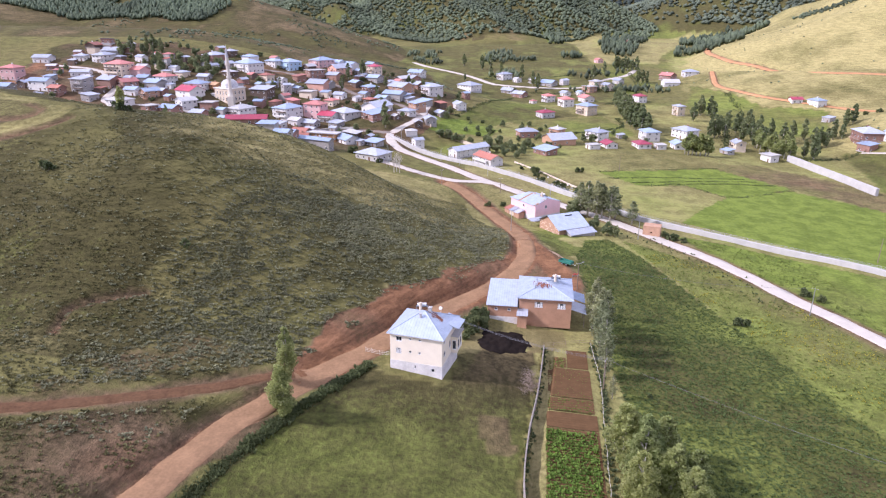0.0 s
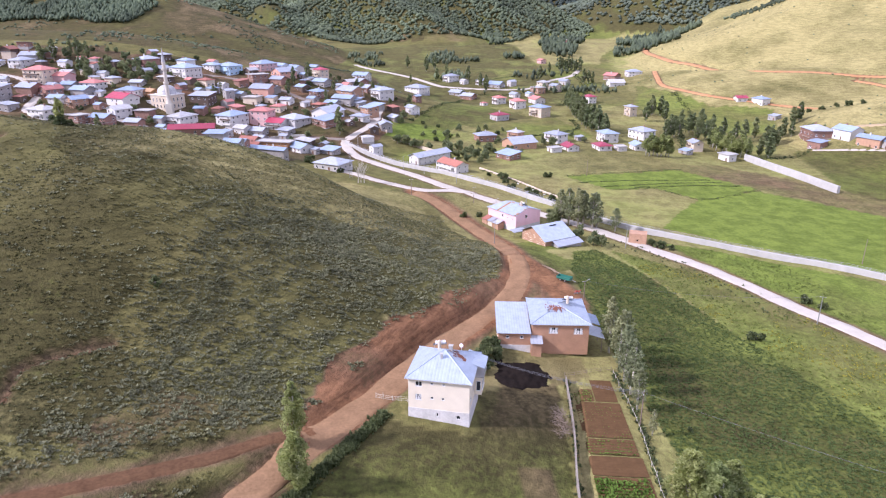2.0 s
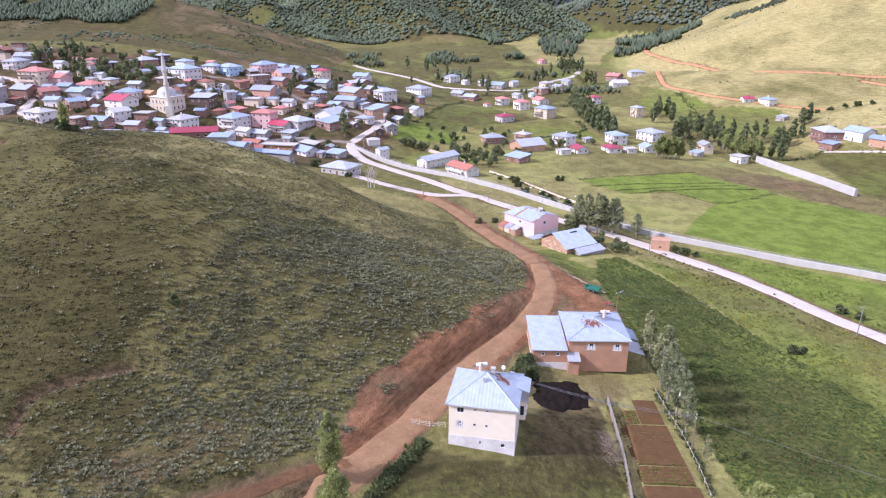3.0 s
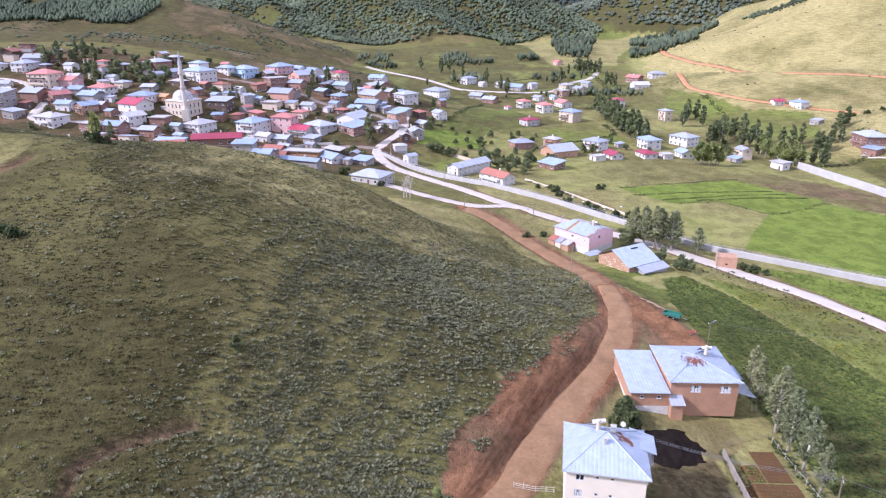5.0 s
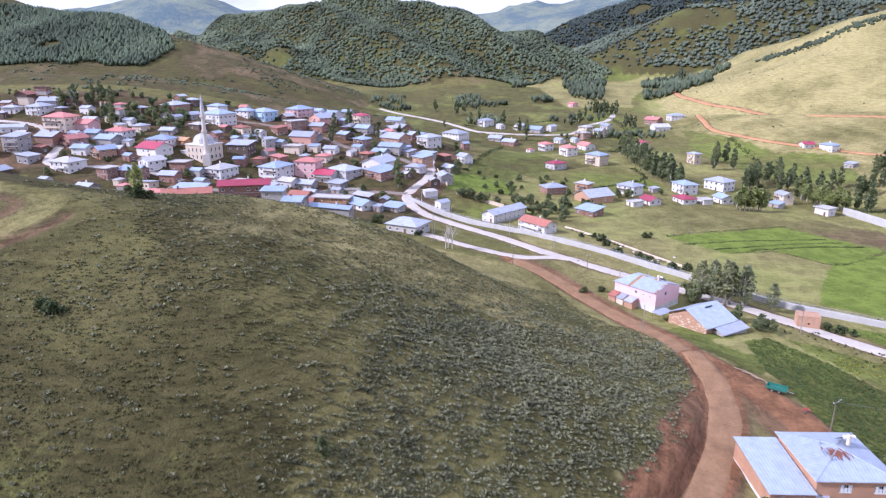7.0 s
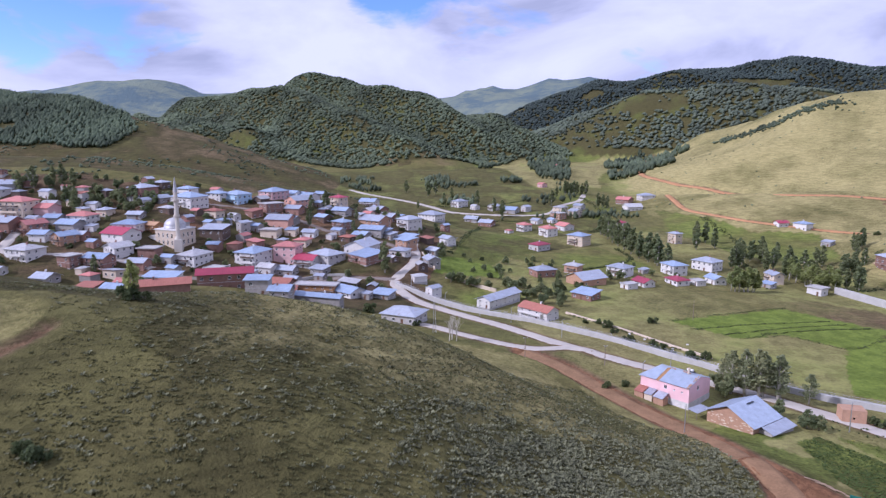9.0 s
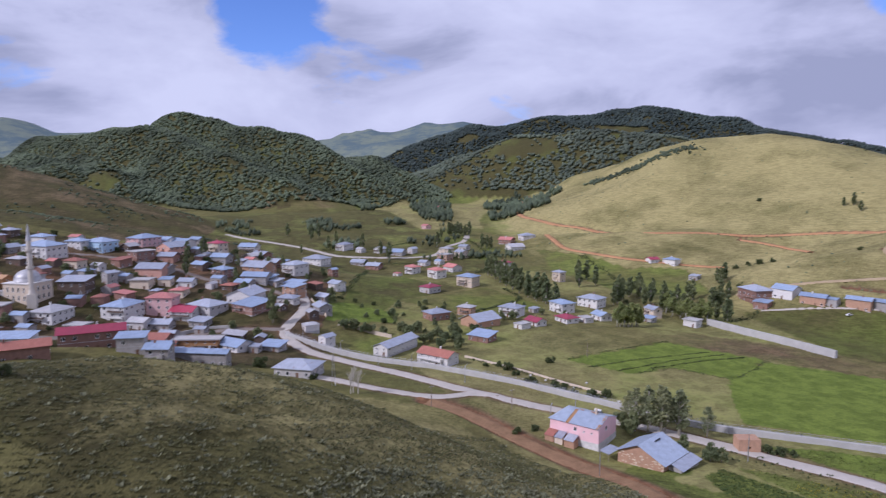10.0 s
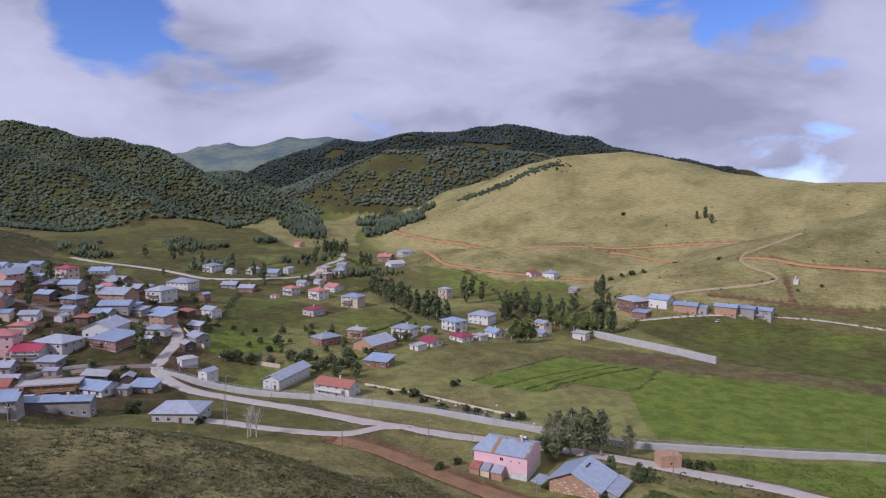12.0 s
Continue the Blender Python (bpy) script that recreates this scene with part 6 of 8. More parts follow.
def pink_house():
    L, R, H, base = 15.6, 12.8, 6.0, -13.7
    ob = thing("house", 29.6, 258.0, base, -56.5, "pink rendered house with patched zinc gable roof", "house")
    holes = [(0, 0.4, 3.9, 1.0, 1.1), (0, 3.2, 4.0, 0.5, 0.5), (0, 5.6, 4.0, 0.5, 0.5), (0, 4.5, 1.0, 0.9, 0.6), (1, -1.0, 4.2, 1.1, 1.3), (2, -4, 3.9, 1.2, 1.2), (2, 3, 3.9, 1.2, 1.2)]
    part("wall", walls_with_openings(L, R, H, 1.5, [h for h in holes if h[2] > 1.5]), PINK, ob)
    part("plinth", walls_with_openings(L + 0.08, R + 0.08, 1.496, -0.9, []), PLINTH_GREY, ob)
    core = Shape()
    core.box(-L / 2 + 0.6, L / 2 - 0.6, -R / 2 + 0.6, R / 2 - 0.6, 0.1, H - 0.2)
    part("inner_rooms", core, INSIDE, ob)
    for k, u, z, w, h in holes:
        if z > 1.5:
            fit_window(ob, k, L, R, u, z, w, h)
    rise = 2.1
    g = Shape()
    g.add([(L / 2, -R / 2, H), (L / 2, R / 2, H), (L / 2, 0, H + rise - 0.06), (L / 2 - 0.3, -R / 2, H), (L / 2 - 0.3, R / 2, H), (L / 2 - 0.3, 0, H + rise - 0.06)],
          [(0, 1, 2), (5, 4, 3), (0, 3, 4, 1), (1, 4, 5, 2), (2, 5, 3, 0)])
    part("gable_wall", g, PINK, ob)
    a, b = L / 2, R / 2 + 0.5
    roof = part("roof", Shape(), NEAR_ZINC, ob)
    gap0, gap1 = -2.6, -1.5
    z = H + 0.02
    r = -a + 3.2
    slope_panel("roof_slope", NEAR_ZINC, roof, (-a - 0.5, -b, z), (gap0, -b, z), (gap0, 0, z + rise), (r, 0, z + rise))
    slope_panel("roof_slope", NEAR_ZINC, roof, (gap1, -b, z), (a + 0.1, -b, z), (a + 0.1, 0, z + rise), (gap1, 0, z + rise))
    slope_panel("roof_slope", NEAR_ZINC, roof, (a + 0.1, b, z), (-a - 0.5, b, z), (r, 0, z + rise), (a + 0.1, 0, z + rise))
    slope_panel("roof_slope", NEAR_ZINC, roof, (-a - 0.5, b, z), (-a - 0.5, -b, z), (r, 0, z + rise), (r, 0, z + rise))
    slope_panel("roof_boards", WALLS["ochre"], roof, (gap0 + 0.01, -b + 0.1, z - 0.1), (gap1 - 0.01, -b + 0.1, z - 0.1), (gap1 - 0.01, 0, z + rise - 0.1), (gap0 + 0.01, 0, z + rise - 0.1))
    rubble = Shape()
    rnd = random.Random(5)
    for i in range(26):
        u = rnd.uniform(0, 1)
        x, y, zz = (rnd.uniform(-3, 6), rnd.uniform(-0.4, 0.4), z + rise) if u < 0.6 else (a - 0.3, rnd.uniform(-b, 0), 0)
        if u >= 0.6:
            zz = z + rise * (1 + y / b)
        w = rnd.uniform(0.12, 0.4)
        rubble.box(x - w, x + w, y - w * 0.6, y + w * 0.6, zz, zz + rnd.uniform(0.08, 0.3))
    part("loose_stones", rubble, WALLS["orange"], roof)
    for k, (x, col, w) in enumerate(((-6.4, "rust", 3.0), (-3.3, "grey", 2.6), (0.2, "grey", 3.2))):
        sh = part("lean_to", Shape(), WALLS["orange"], ob, "small lean-to store with sheet roof", pose(x, -R / 2 - 1.7 - 0.3 * (k == 2), 0))
        s = Shape()
        s.box(-w / 2, w / 2 - 0.05, -1.4, 1.6, -0.9, 1.9)
        part("store_wall", s, WALLS["orange"] if k != 1 else WALLS["beige"], sh)
        slope_panel("store_roof", ROOFS[col], sh, (-w / 2 - 0.1, -1.8, 1.95), (w / 2 - 0.1, -1.8, 1.95), (w / 2 - 0.1, 1.65, 2.9), (-w / 2 - 0.1, 1.65, 2.9))
    solar_heater(ob, 4.6, 0.9, H + rise - 0.35, 180)


pink_house()


def barn():
    """A broad barn: rubble and brick gable under a wide two-pitched sheet roof, a lower wing at its side."""
    base, turn = -13.3, 25.0
    ob = thing("barn", 37.9, 236.3, base, turn, "brick barn with wide pale sheet-metal gable roof", "barn")
    L, R, H, rise = 12.0, 13.5, 2.9, 3.2
    s = Shape()
    s.box(-L / 2, L / 2, -R / 2, R / 2, -0.9, H)
    for e in (-L / 2, L / 2 - 0.3):
        s.add([(e, -R / 2, H), (e, R / 2, H), (e, 0.5, H + rise - 0.5), (e + 0.3, -R / 2, H), (e + 0.3, R / 2, H), (e + 0.3, 0.5, H + rise - 0.5)],
              [(0, 2, 1), (3, 4, 5), (0, 1, 4, 3), (1, 2, 5, 4), (2, 0, 3, 5)])
    part("wall", s, WALLS["orange"], ob)
    rnd = random.Random(2)
    for i in range(60):
        y, zz = rnd.uniform(-R / 2, R / 2), rnd.uniform(-0.5, 3.0)
        w, h = rnd.uniform(0.15, 0.5), rnd.uniform(0.1, 0.3)
        stone = Shape()
        stone.box(-L / 2 - rnd.uniform(0.03, 0.1), -L / 2 + 0.1, y - w, y + w, zz, zz + h)
        part("stone", stone, WALLS["beige"], ob)
    roof = part("roof", Shape(), NEAR_ZINC, ob)
    z, ridge_y, over = H + 0.05, 0.5, 0.9
    slope_panel("roof_slope", NEAR_ZINC, roof, (-L / 2 - over, -R / 2 - over, z - 0.35), (L / 2 + over, -R / 2 - over, z - 0.35), (L / 2 + over, ridge_y, z + rise), (-L / 2 - over, ridge_y, z + rise))
    slope_panel("roof_slope", NEAR_ZINC, roof, (L / 2 + over, R / 2 + over, z - 0.4), (-L / 2 - over, R / 2 + over, z - 0.4), (-L / 2 - over, ridge_y, z + rise), (L / 2 + over, ridge_y, z + rise))
    s = Shape()
    s.box(-0.5, 2.4, -0.18, 0.18, 0.0, 0.25, pose(0.5, -1.0, z + rise - 0.62))
    part("roof_hatch", s, BLACK, roof, "dark roof hatch")
    wing = part("wing", Shape(), WALLS["grey"], ob, "low side wing with zinc roof", pose(2.0, -R / 2 - 1.9, 0))
    s = Shape()
    s.box(-5.2, 5.2, -1.7, 1.9, -0.9, 1.5)
    part("wing_wall", s, WALLS["grey"], wing)
    slope_panel("wing_roof", ROOFS["grey"], wing, (-5.7, -2.4, 1.35), (5.7, -2.4, 1.35), (5.7, 1.0, 2.45), (-5.7, 1.0, 2.45))
    out = part("side_shelter", Shape(), ROOFS["grey"], ob, "low sheet shelter", pose(-6.0, R / 2 + 2.2, 0))
    slope_panel("shelter_roof", ROOFS["grey"], out, (-3.0, -1.2, 1.9), (3.0, -1.2, 1.9), (3.0, 2.0, 2.2), (-3.0, 2.0, 2.2))
    for x in (-2.7, 2.7):
        for y in (-0.9, 1.7):
            s = Shape()
            s.tube((x, y, -0.9), (x, y, 1.95), 0.07, 0.07, 5)
            part("post", s, WOOD_GREY, out)


barn()


def brick_hut():
    s = Shape()
    z = ground_at(71.5, 236.0)
    ob = thing("hut", 71.4, 236.2, z, -22, "small orange-brick hut without a roof beside the road", "hut")
    for side in range(4):
        w = walls_with_openings(6.2, 4.4, 3.6, -0.6, [(0, 0.0, 0.9, 0.6, 0.6)])
    part("wall", w, WALLS["orange"], ob)
    s = Shape()
    s.slab([(-3.05, -2.15), (3.05, -2.15), (3.05, 2.15), (-3.05, 2.15)], 3.3, 3.5)
    part("flat_roof", s, WALLS["orange"], ob)


brick_hut()


def lathe(profile, sides=20):
    s = Shape()
    k = len(profile)
    for i in range(sides):
        t = 2 * math.pi * i / sides
        s.v.extend((r * math.cos(t), r * math.sin(t), z) for r, z in profile)
    for i in range(sides):
        for j in range(k - 1):
            a, b = i * k + j, ((i + 1) % sides) * k + j
            s.f.append((a, b, b + 1, a + 1))
    return s


MINARET_STONE = plain("cream_stone", (0.60, 0.55, 0.47), vary=0.15, scale=0.4)


def mosque():
    base = ground_at(-153, 442) - 0.6
    ob = thing("mosque", -157.0, 444.5, base, -32, "pale stone village mosque with white dome", "mosque")
    s = Shape()
    s.box(-7, 7, -7, 7, -1.5, 9.0)
    part("hall_wall", s, WALLS["beige"], ob)
    s = Shape()
    s.box(-7.4, 7.4, -7.4, 7.4, 9.004, 9.4)
    part("cornice", s, WALLS["white"], ob)
    prof = [(5.6, 9.4), (5.6, 10.4)] + [(5.6 * math.cos(t), 10.4 + 4.6 * math.sin(t)) for t in np.linspace(0, math.pi / 2 * 0.995, 10)]
    part("dome", lathe(prof, 28), ROOFS["pale"], ob, "white sheet dome", smooth=True)
    s = Shape()
    s.tube((0, 0, 14.9), (0, 0, 16.6), 0.12, 0.04, 6)
    part("finial", s, METAL, ob)
    s = Shape()
    s.box(-11.5, -7.01, -6.5, 6.5, -1.5, 5.0)
    part("porch_wall", s, WALLS["white"], ob)
    s = Shape()
    s.box(-11.9, -7.01, -6.9, 6.9, 5.004, 5.35)
    part("porch_roof", s, ROOFS["pale"], ob)
    for off, ang in ((7, 0), (7, 90), (7, 180)):
        for u in (-4.5, -1.5, 1.5, 4.5):
            for z in (1.4, 5.2):
                q = pose(0, 0, 0, 0, 0, ang) @ Vector((u, -off, z))
                put_window(ob, q.x, q.y, q.z, ang, 1.0, 2.2)
    for v in (-4.5, -1.5, 1.5, 4.5):
        put_window(ob, -11.5, v, 1.0, 270, 1.1, 2.4)
    mb = ground_at(-154.2, 434.2)
    mi = thing("minaret", -153.4, 434.6, mb, 0, "slender white stone minaret with balconies and pointed cap", "minaret")
    s = Shape()
    s.box(-1.9, 1.9, -1.9, 1.9, -1.0, 6.0)
    part("base_block", s, MINARET_STONE, mi)
    part("shaft", lathe([(1.7, 6.0), (1.15, 8.0), (1.1, 20.0), (1.02, 30.6)], 14), MINARET_STONE, mi)
    for z in (18.0, 26.0):
        part("balcony", lathe([(1.1, z - 0.9), (1.65, z), (1.65, z + 0.9), (1.52, z + 0.9), (1.52, z + 0.12), (1.0, z + 0.12)], 14), MINARET_STONE, mi)
    part("cap", lathe([(1.2, 30.6), (1.15, 30.8), (0.02, 38.6)], 14), ROOFS["pale"], mi, "pointed zinc cap")


mosque()


# ---- yard, garden and lane ----
GARDEN_WALL = plain("weathered_garden_wall", (0.27, 0.24, 0.205), 0.95, 0.4, 0.8, 6.0, 0.6)


def fence_line(name, points, spacing, height, label, rails=2, mat=None, post_r=0.06, lean=0.12, category="fence"):
    line = resample(points, spacing)
    z = ground_at(line[:, 0], line[:, 1])
    ob = thing(name, 0, 0, 0, 0, label, category)
    rnd = random.Random(len(points) * 13 + int(points[0][0]))
    tops = []
    for (x, y), g in zip(line, z):
        s = Shape()
        dx, dy, h = rnd.uniform(-lean, lean), rnd.uniform(-lean, lean), height * rnd.uniform(0.85, 1.15)
        s.tube((x, y, g - 0.3), (x + dx, y + dy, g + h), post_r, post_r * 0.8, 5)
        part("post", s, mat or WOOD_GREY, ob)
        tops.append(Vector((x + dx, y + dy, g)))
    for k in range(rails):
        f = (k + 0.75) / rails * height * 0.9
        for a, b in zip(tops[:-1], tops[1:]):
            s = Shape()
            s.tube(a + Vector((0, 0, f)), b + Vector((0, 0, f + rnd.uniform(-0.06, 0.06))), 0.035, 0.035, 4)
            part("rail", s, mat or WOOD_GREY, ob)
    return ob


long_wall("garden_wall", [(11, 70), (10.5, 86), (12.5, 101), (16, 117), (19.3, 136)], 1.35, 0.22, GARDEN_WALL, "low pale weathered wall along the garden", "wall", step=2.4)
fence_line("fence", [(24, 80), (25.5, 92), (27.5, 106), (29.8, 122), (31.0, 140)], 3.0, 1.3, "pale pole fence along the garden's edge", 1, PALE_BARK)
fence_line("fence", [(-20.6, 124.6), (-17.4, 123.6), (-14.6, 123.2)], 1.5, 1.2, "pale wooden rail gate beside the cream house", 3, PALE_BARK, 0.06)
fence_line("fence", [(19.5, 138), (25, 140), (31, 141.5)], 2.5, 1.1, "low stick fence behind the vegetable garden", 2)


def garden_beds():
    """Dug beds in the fenced garden: each a low slab of earth with furrows."""
    def bed(x0, x1, y0, y1, furrow, label, mat=EARTH):
        s = Shape()
        nx_, ny_ = max(8, int((x1 - x0) / 0.25)), max(8, int((y1 - y0) / 0.25))
        pts = []
        for j in range(ny_ + 1):
            for i in range(nx_ + 1):
                v = j / ny_
                y = y0 + (y1 - y0) * v
                x = x0 + (x1 - x0) * i / nx_ + (y - 90) * 0.115
                pts.append((x, y))
        p = np.array(pts)
        z = ground_at(p[:, 0], p[:, 1]) + 0.10 + 0.07 * np.sin(p[:, 1] * 2 * math.pi / furrow) + 0.04 * value_noise(p[:, 0], p[:, 1], 0.7, 9)
        s.v = [(*q, zz) for q, zz in zip(pts, z)]
        for j in range(ny_):
            for i in range(nx_):
                a = j * (nx_ + 1) + i
                s.f.append((a, a + 1, a + nx_ + 2, a + nx_ + 1))
        tagged(new("garden_bed", s.mesh("garden_bed", mat, True)), label, "garden bed", "garden beds", "structure")

    bed(14.6, 24.6, 84, 105.5, 0.9, "leafy vegetable bed in dark red soil")
    bed(14.6, 24.6, 105.8, 111.0, 0.7, "freshly dug red-brown garden bed")
    bed(14.9, 24.2, 111.3, 116.0, 1.0, "planted rows in red-brown soil")
    bed(15.0, 24.2, 116.3, 128.5, 0.9, "bare raked red-brown garden soil")
    bed(15.4, 19.0, 128.8, 133.2, 0.8, "square of young green plants in soil")
    bed(19.3, 24.0, 128.8, 137.0, 0.8, "reddish dug soil with seedlings")


garden_beds()


def heap(name, x, y, w, d, h, turn, mat, label, category, rough=0.25):
    s = Shape()
    n = 44
    for j in range(n + 1):
        for i in range(n + 1):
            u, v = 2 * i / n - 1, 2 * j / n - 1
            q = pose(x, y, 0, 0, 0, turn) @ Vector((u * w / 2, v * d / 2, 0))
            bumps = [float(value_noise(np.array(q.x), np.array(q.y), size, 6)) for size in (2.6, 1.1, 0.5)]
            r = min(1, math.hypot(u, v) * (1 + 0.35 * bumps[0]))
            hh = h * (1 - r * r) * (1 + rough * (2.2 * bumps[0] + 1.4 * bumps[1])) + 0.16 * bumps[2] * (r < 1)
            s.v.append((q.x, q.y, ground_at(q.x, q.y) + hh - 0.12 * r))
    for j in range(n):
        for i in range(n):
            a = j * (n + 1) + i
            s.f.append((a, a + 1, a + n + 2, a + n + 1))
    return tagged(new(name, s.mesh(name, mat, True)), label, category)


heap("manure_mound", 9.8, 137.0, 13.5, 12.5, 0.9, -12, DUNG, "dark manure mound behind the brick house", "manure mound")


def brush_pile():
    rnd = random.Random(8)
    ob = thing("brushwood_pile", 14.2, 119.8, ground_at(14.2, 119.8), 0, "grey tangled brushwood pile against the fence", "brushwood")
    for bundle in range(5):
        s = Shape()
        cx, cy = rnd.uniform(-0.8, 0.8), -3.4 + bundle * 1.6
        for i in range(60):
            a = Vector((cx + rnd.uniform(-1.1, 1.1), cy + rnd.uniform(-1.2, 1.2), rnd.uniform(0, 1.3)))
            d = Vector((rnd.uniform(-1, 1), rnd.uniform(-1, 1), rnd.uniform(-0.3, 0.5))).normalized() * rnd.uniform(0.8, 2.0)
            s.tube(a, a + d, 0.03, 0.012, 3)
        part("bundle", s, WOOD_GREY, ob)


brush_pile()

GREEN_PAINT = plain("green_paint", (0.03, 0.17, 0.13), 0.5, 0.25)
RED_PAINT = plain("red_paint", (0.38, 0.05, 0.03), 0.5, 0.25)
RUBBER = plain("tyre_rubber", (0.02, 0.02, 0.02), 0.9, 0.2)


def wheel(parent, x, y, z, r, w):
    s = Shape()
    s.tube((x, y - w / 2, z), (x, y + w / 2, z), r, r, 14)
    ty = part("wheel", s, RUBBER, parent)
    s = Shape()
    s.tube((x, y - w / 2 - 0.02, z), (x, y + w / 2 + 0.02, z), r * 0.5, r * 0.5, 10)
    part("rim", s, METAL, ty)


def trailer():
    g = ground_at(31.8, 187.6)
    ob = thing("farm_trailer", 31.8, 187.6, g, -40, "green open farm trailer parked in the dirt yard", "trailer")
    s = Shape()
    s.box(-2.1, 2.1, -1.0, 1.0, 0.75, 0.87)
    part("bed", s, GREEN_PAINT, ob)
    for x0, x1, y0, y1 in ((-2.1, 2.1, -1.0, -0.94), (-2.1, 2.1, 0.94, 1.0), (-2.1, -2.04, -0.94, 0.94), (2.04, 2.1, -0.94, 0.94)):
        s = Shape()
        s.box(x0, x1, y0, y1, 0.87, 1.45)
        part("side_board", s, GREEN_PAINT, ob)
    s = Shape()
    s.tube((2.1, 0, 0.75), (3.6, 0, 0.5), 0.06, 0.05, 6)
    part("drawbar", s, METAL, ob)
    for x in (-0.9, 0.6):
        for y in (-0.85, 0.85):
            wheel(ob, x, y, 0.42, 0.42, 0.22)


trailer()


LOG_WOOD = plain("cut_log_wood", (0.30, 0.22, 0.15), 0.9, 0.35, 2.0, 12.0)


def logs():
    rnd = random.Random(21)
    for i in range(9):
        x, y = 29.2 + 3.2 * i / 8 + rnd.uniform(-0.5, 0.5), 197.5 - 6.0 * i / 8 + rnd.uniform(-0.6, 0.6)
        ob = thing("log", x, y, ground_at(x, y) + 0.16, -55 + rnd.uniform(-25, 25), "pale cut log lying beside the dirt yard", "log", "logs by the yard")
        s = Shape()
        s.tube((-rnd.uniform(1.2, 2.2), 0, 0), (rnd.uniform(1.2, 2.2), 0, 0.05), 0.13, 0.10, 8)
        part("trunk", s, LOG_WOOD, ob)


logs()


def plough():
    g = ground_at(33.4, 179.0)
    ob = thing("plough", 33.4, 179.0, g, 30, "red tractor plough standing in the yard", "plough")
    s = Shape()
    s.box(-1.3, 1.3, -0.08, 0.08, 0.65, 0.8)
    s.box(-0.1, 0.1, -0.8, 0.8, 0.65, 0.8)
    part("beam", s, RED_PAINT, ob)
    for x in (-1.0, 0.0, 1.0):
        s = Shape()
        s.box(x - 0.05, x + 0.05, -0.06, 0.06, 0.0, 0.66)
        s.box(x - 0.3, x + 0.25, 0.04, 0.12, 0.0, 0.4)
        part("share", s, METAL, ob)


plough()


def pole(x, y, h, label, arms=1, mat=None, turn=0, lamp=False):
    g = ground_at(x, y)
    ob = thing("utility_pole", x, y, g, turn, label, "utility pole", "utility poles")
    s = Shape()
    s.tube((0, 0, -0.5), (0, 0, h), 0.15, 0.09, 7)
    part("shaft", s, mat or WOOD_GREY, ob)
    for k in range(arms):
        s = Shape()
        s.box(-0.8, 0.8, -0.05, 0.05, h - 0.35 - 0.7 * k, h - 0.25 - 0.7 * k)
        arm = part("crossarm", s, METAL, ob)
        for u in (-0.7, 0, 0.7):
            s = Shape()
            s.tube((u, 0, h - 0.25 - 0.7 * k), (u, 0, h - 0.05 - 0.7 * k), 0.05, 0.04, 6)
            part("insulator", s, FRAME_WHITE, arm)
    if lamp:
        s = Shape()
        s.tube((0, 0, h - 0.4), (1.3, 0, h), 0.04, 0.04, 5)
        s.box(1.0, 1.6, -0.12, 0.12, h - 0.02, h + 0.1)
        part("lamp_head", s, METAL, ob)
    return Vector((x, y, g + h - 0.1))


CABLE = plain("dull_cable", (0.16, 0.16, 0.17), 0.7, 0.1, bump=0)


def wire(name, a, b, sag, label, r=0.022):
    s = Shape()
    pts = [a.lerp(b, t) - Vector((0, 0, sag * 4 * t * (1 - t))) for t in np.linspace(0, 1, 13)]
    side = (b - a).cross(Vector((0, 0, 1))).normalized() * r
    for p in pts:
        s.v += [tuple(p + side), tuple(p - side * 0.5 + Vector((0, 0, r))), tuple(p - side * 0.5 - Vector((0, 0, r)))]
    s.f = [(3 * i + j, 3 * i + (j + 1) % 3, 3 * i + 3 + (j + 1) % 3, 3 * i + 3 + j) for i in range(12) for j in range(3)] + [(0, 1, 2), (38, 37, 36)]
    return tagged(new(name, s.mesh(name, CABLE)), label, "cable", "overhead cables")


p_garden = pole(30.2, 121.0, 7.5, "weathered wooden pole beside the vegetable garden", 1, WOOD_GREY, 60)
p_yard = pole(32.4, 170.0, 8.0, "wooden pole with lamp behind the brick house", 1, WOOD_GREY, 20, True)
p_field = pole(98.3, 170.2, 8.5, "grey double pole beside the gravel road", 1, METAL, -25)
pole(64.3, 228.5, 8.5, "tall grey pole where two roads meet", 1, METAL, 30)
pole(18.0, 231.0, 8.0, "slim grey pole beside the dirt road", 1, METAL, 50)
pole(-9.5, 286.0, 7.0, "slim wooden pole at the road junction", 1, WOOD_GREY, 0)
pole(16.5, 280.5, 7.0, "slim wooden pole on the roadside verge", 1, WOOD_GREY, 0)
pole(38.0, 276.5, 7.0, "slim grey pole beside the gravel road", 1, METAL, 0)
p_house = Vector((-2.0, 127.0, 2.6))
for k in (-0.5, 0.0, 0.5):
    o = Vector((0, k, 0))
    wire("overhead_cable", p_house + o * 0.6, p_garden + o, 1.2, "thin overhead cables across the yard")
wire("overhead_cable", p_garden, Vector((120, 60, -6)), 2.0, "thin overhead cable above the green crop")
wire("overhead_cable", p_yard, p_field, 2.0, "thin overhead cable above the green crop")
pole(82.0, 340.0, 8.5, "slim pole standing in the meadow", 0, WOOD_GREY)
pole(145.0, 217.5, 9.0, "slim pole beside the flood wall", 0, WOOD_GREY)
for x, y in ((-24, 366), (-12, 347), (-2, 333), (12, 311), (-37, 388), (24, 268)):
    pole(x, y, 6.5, "slim street-lamp pole beside the road", 0, METAL, 45, True)


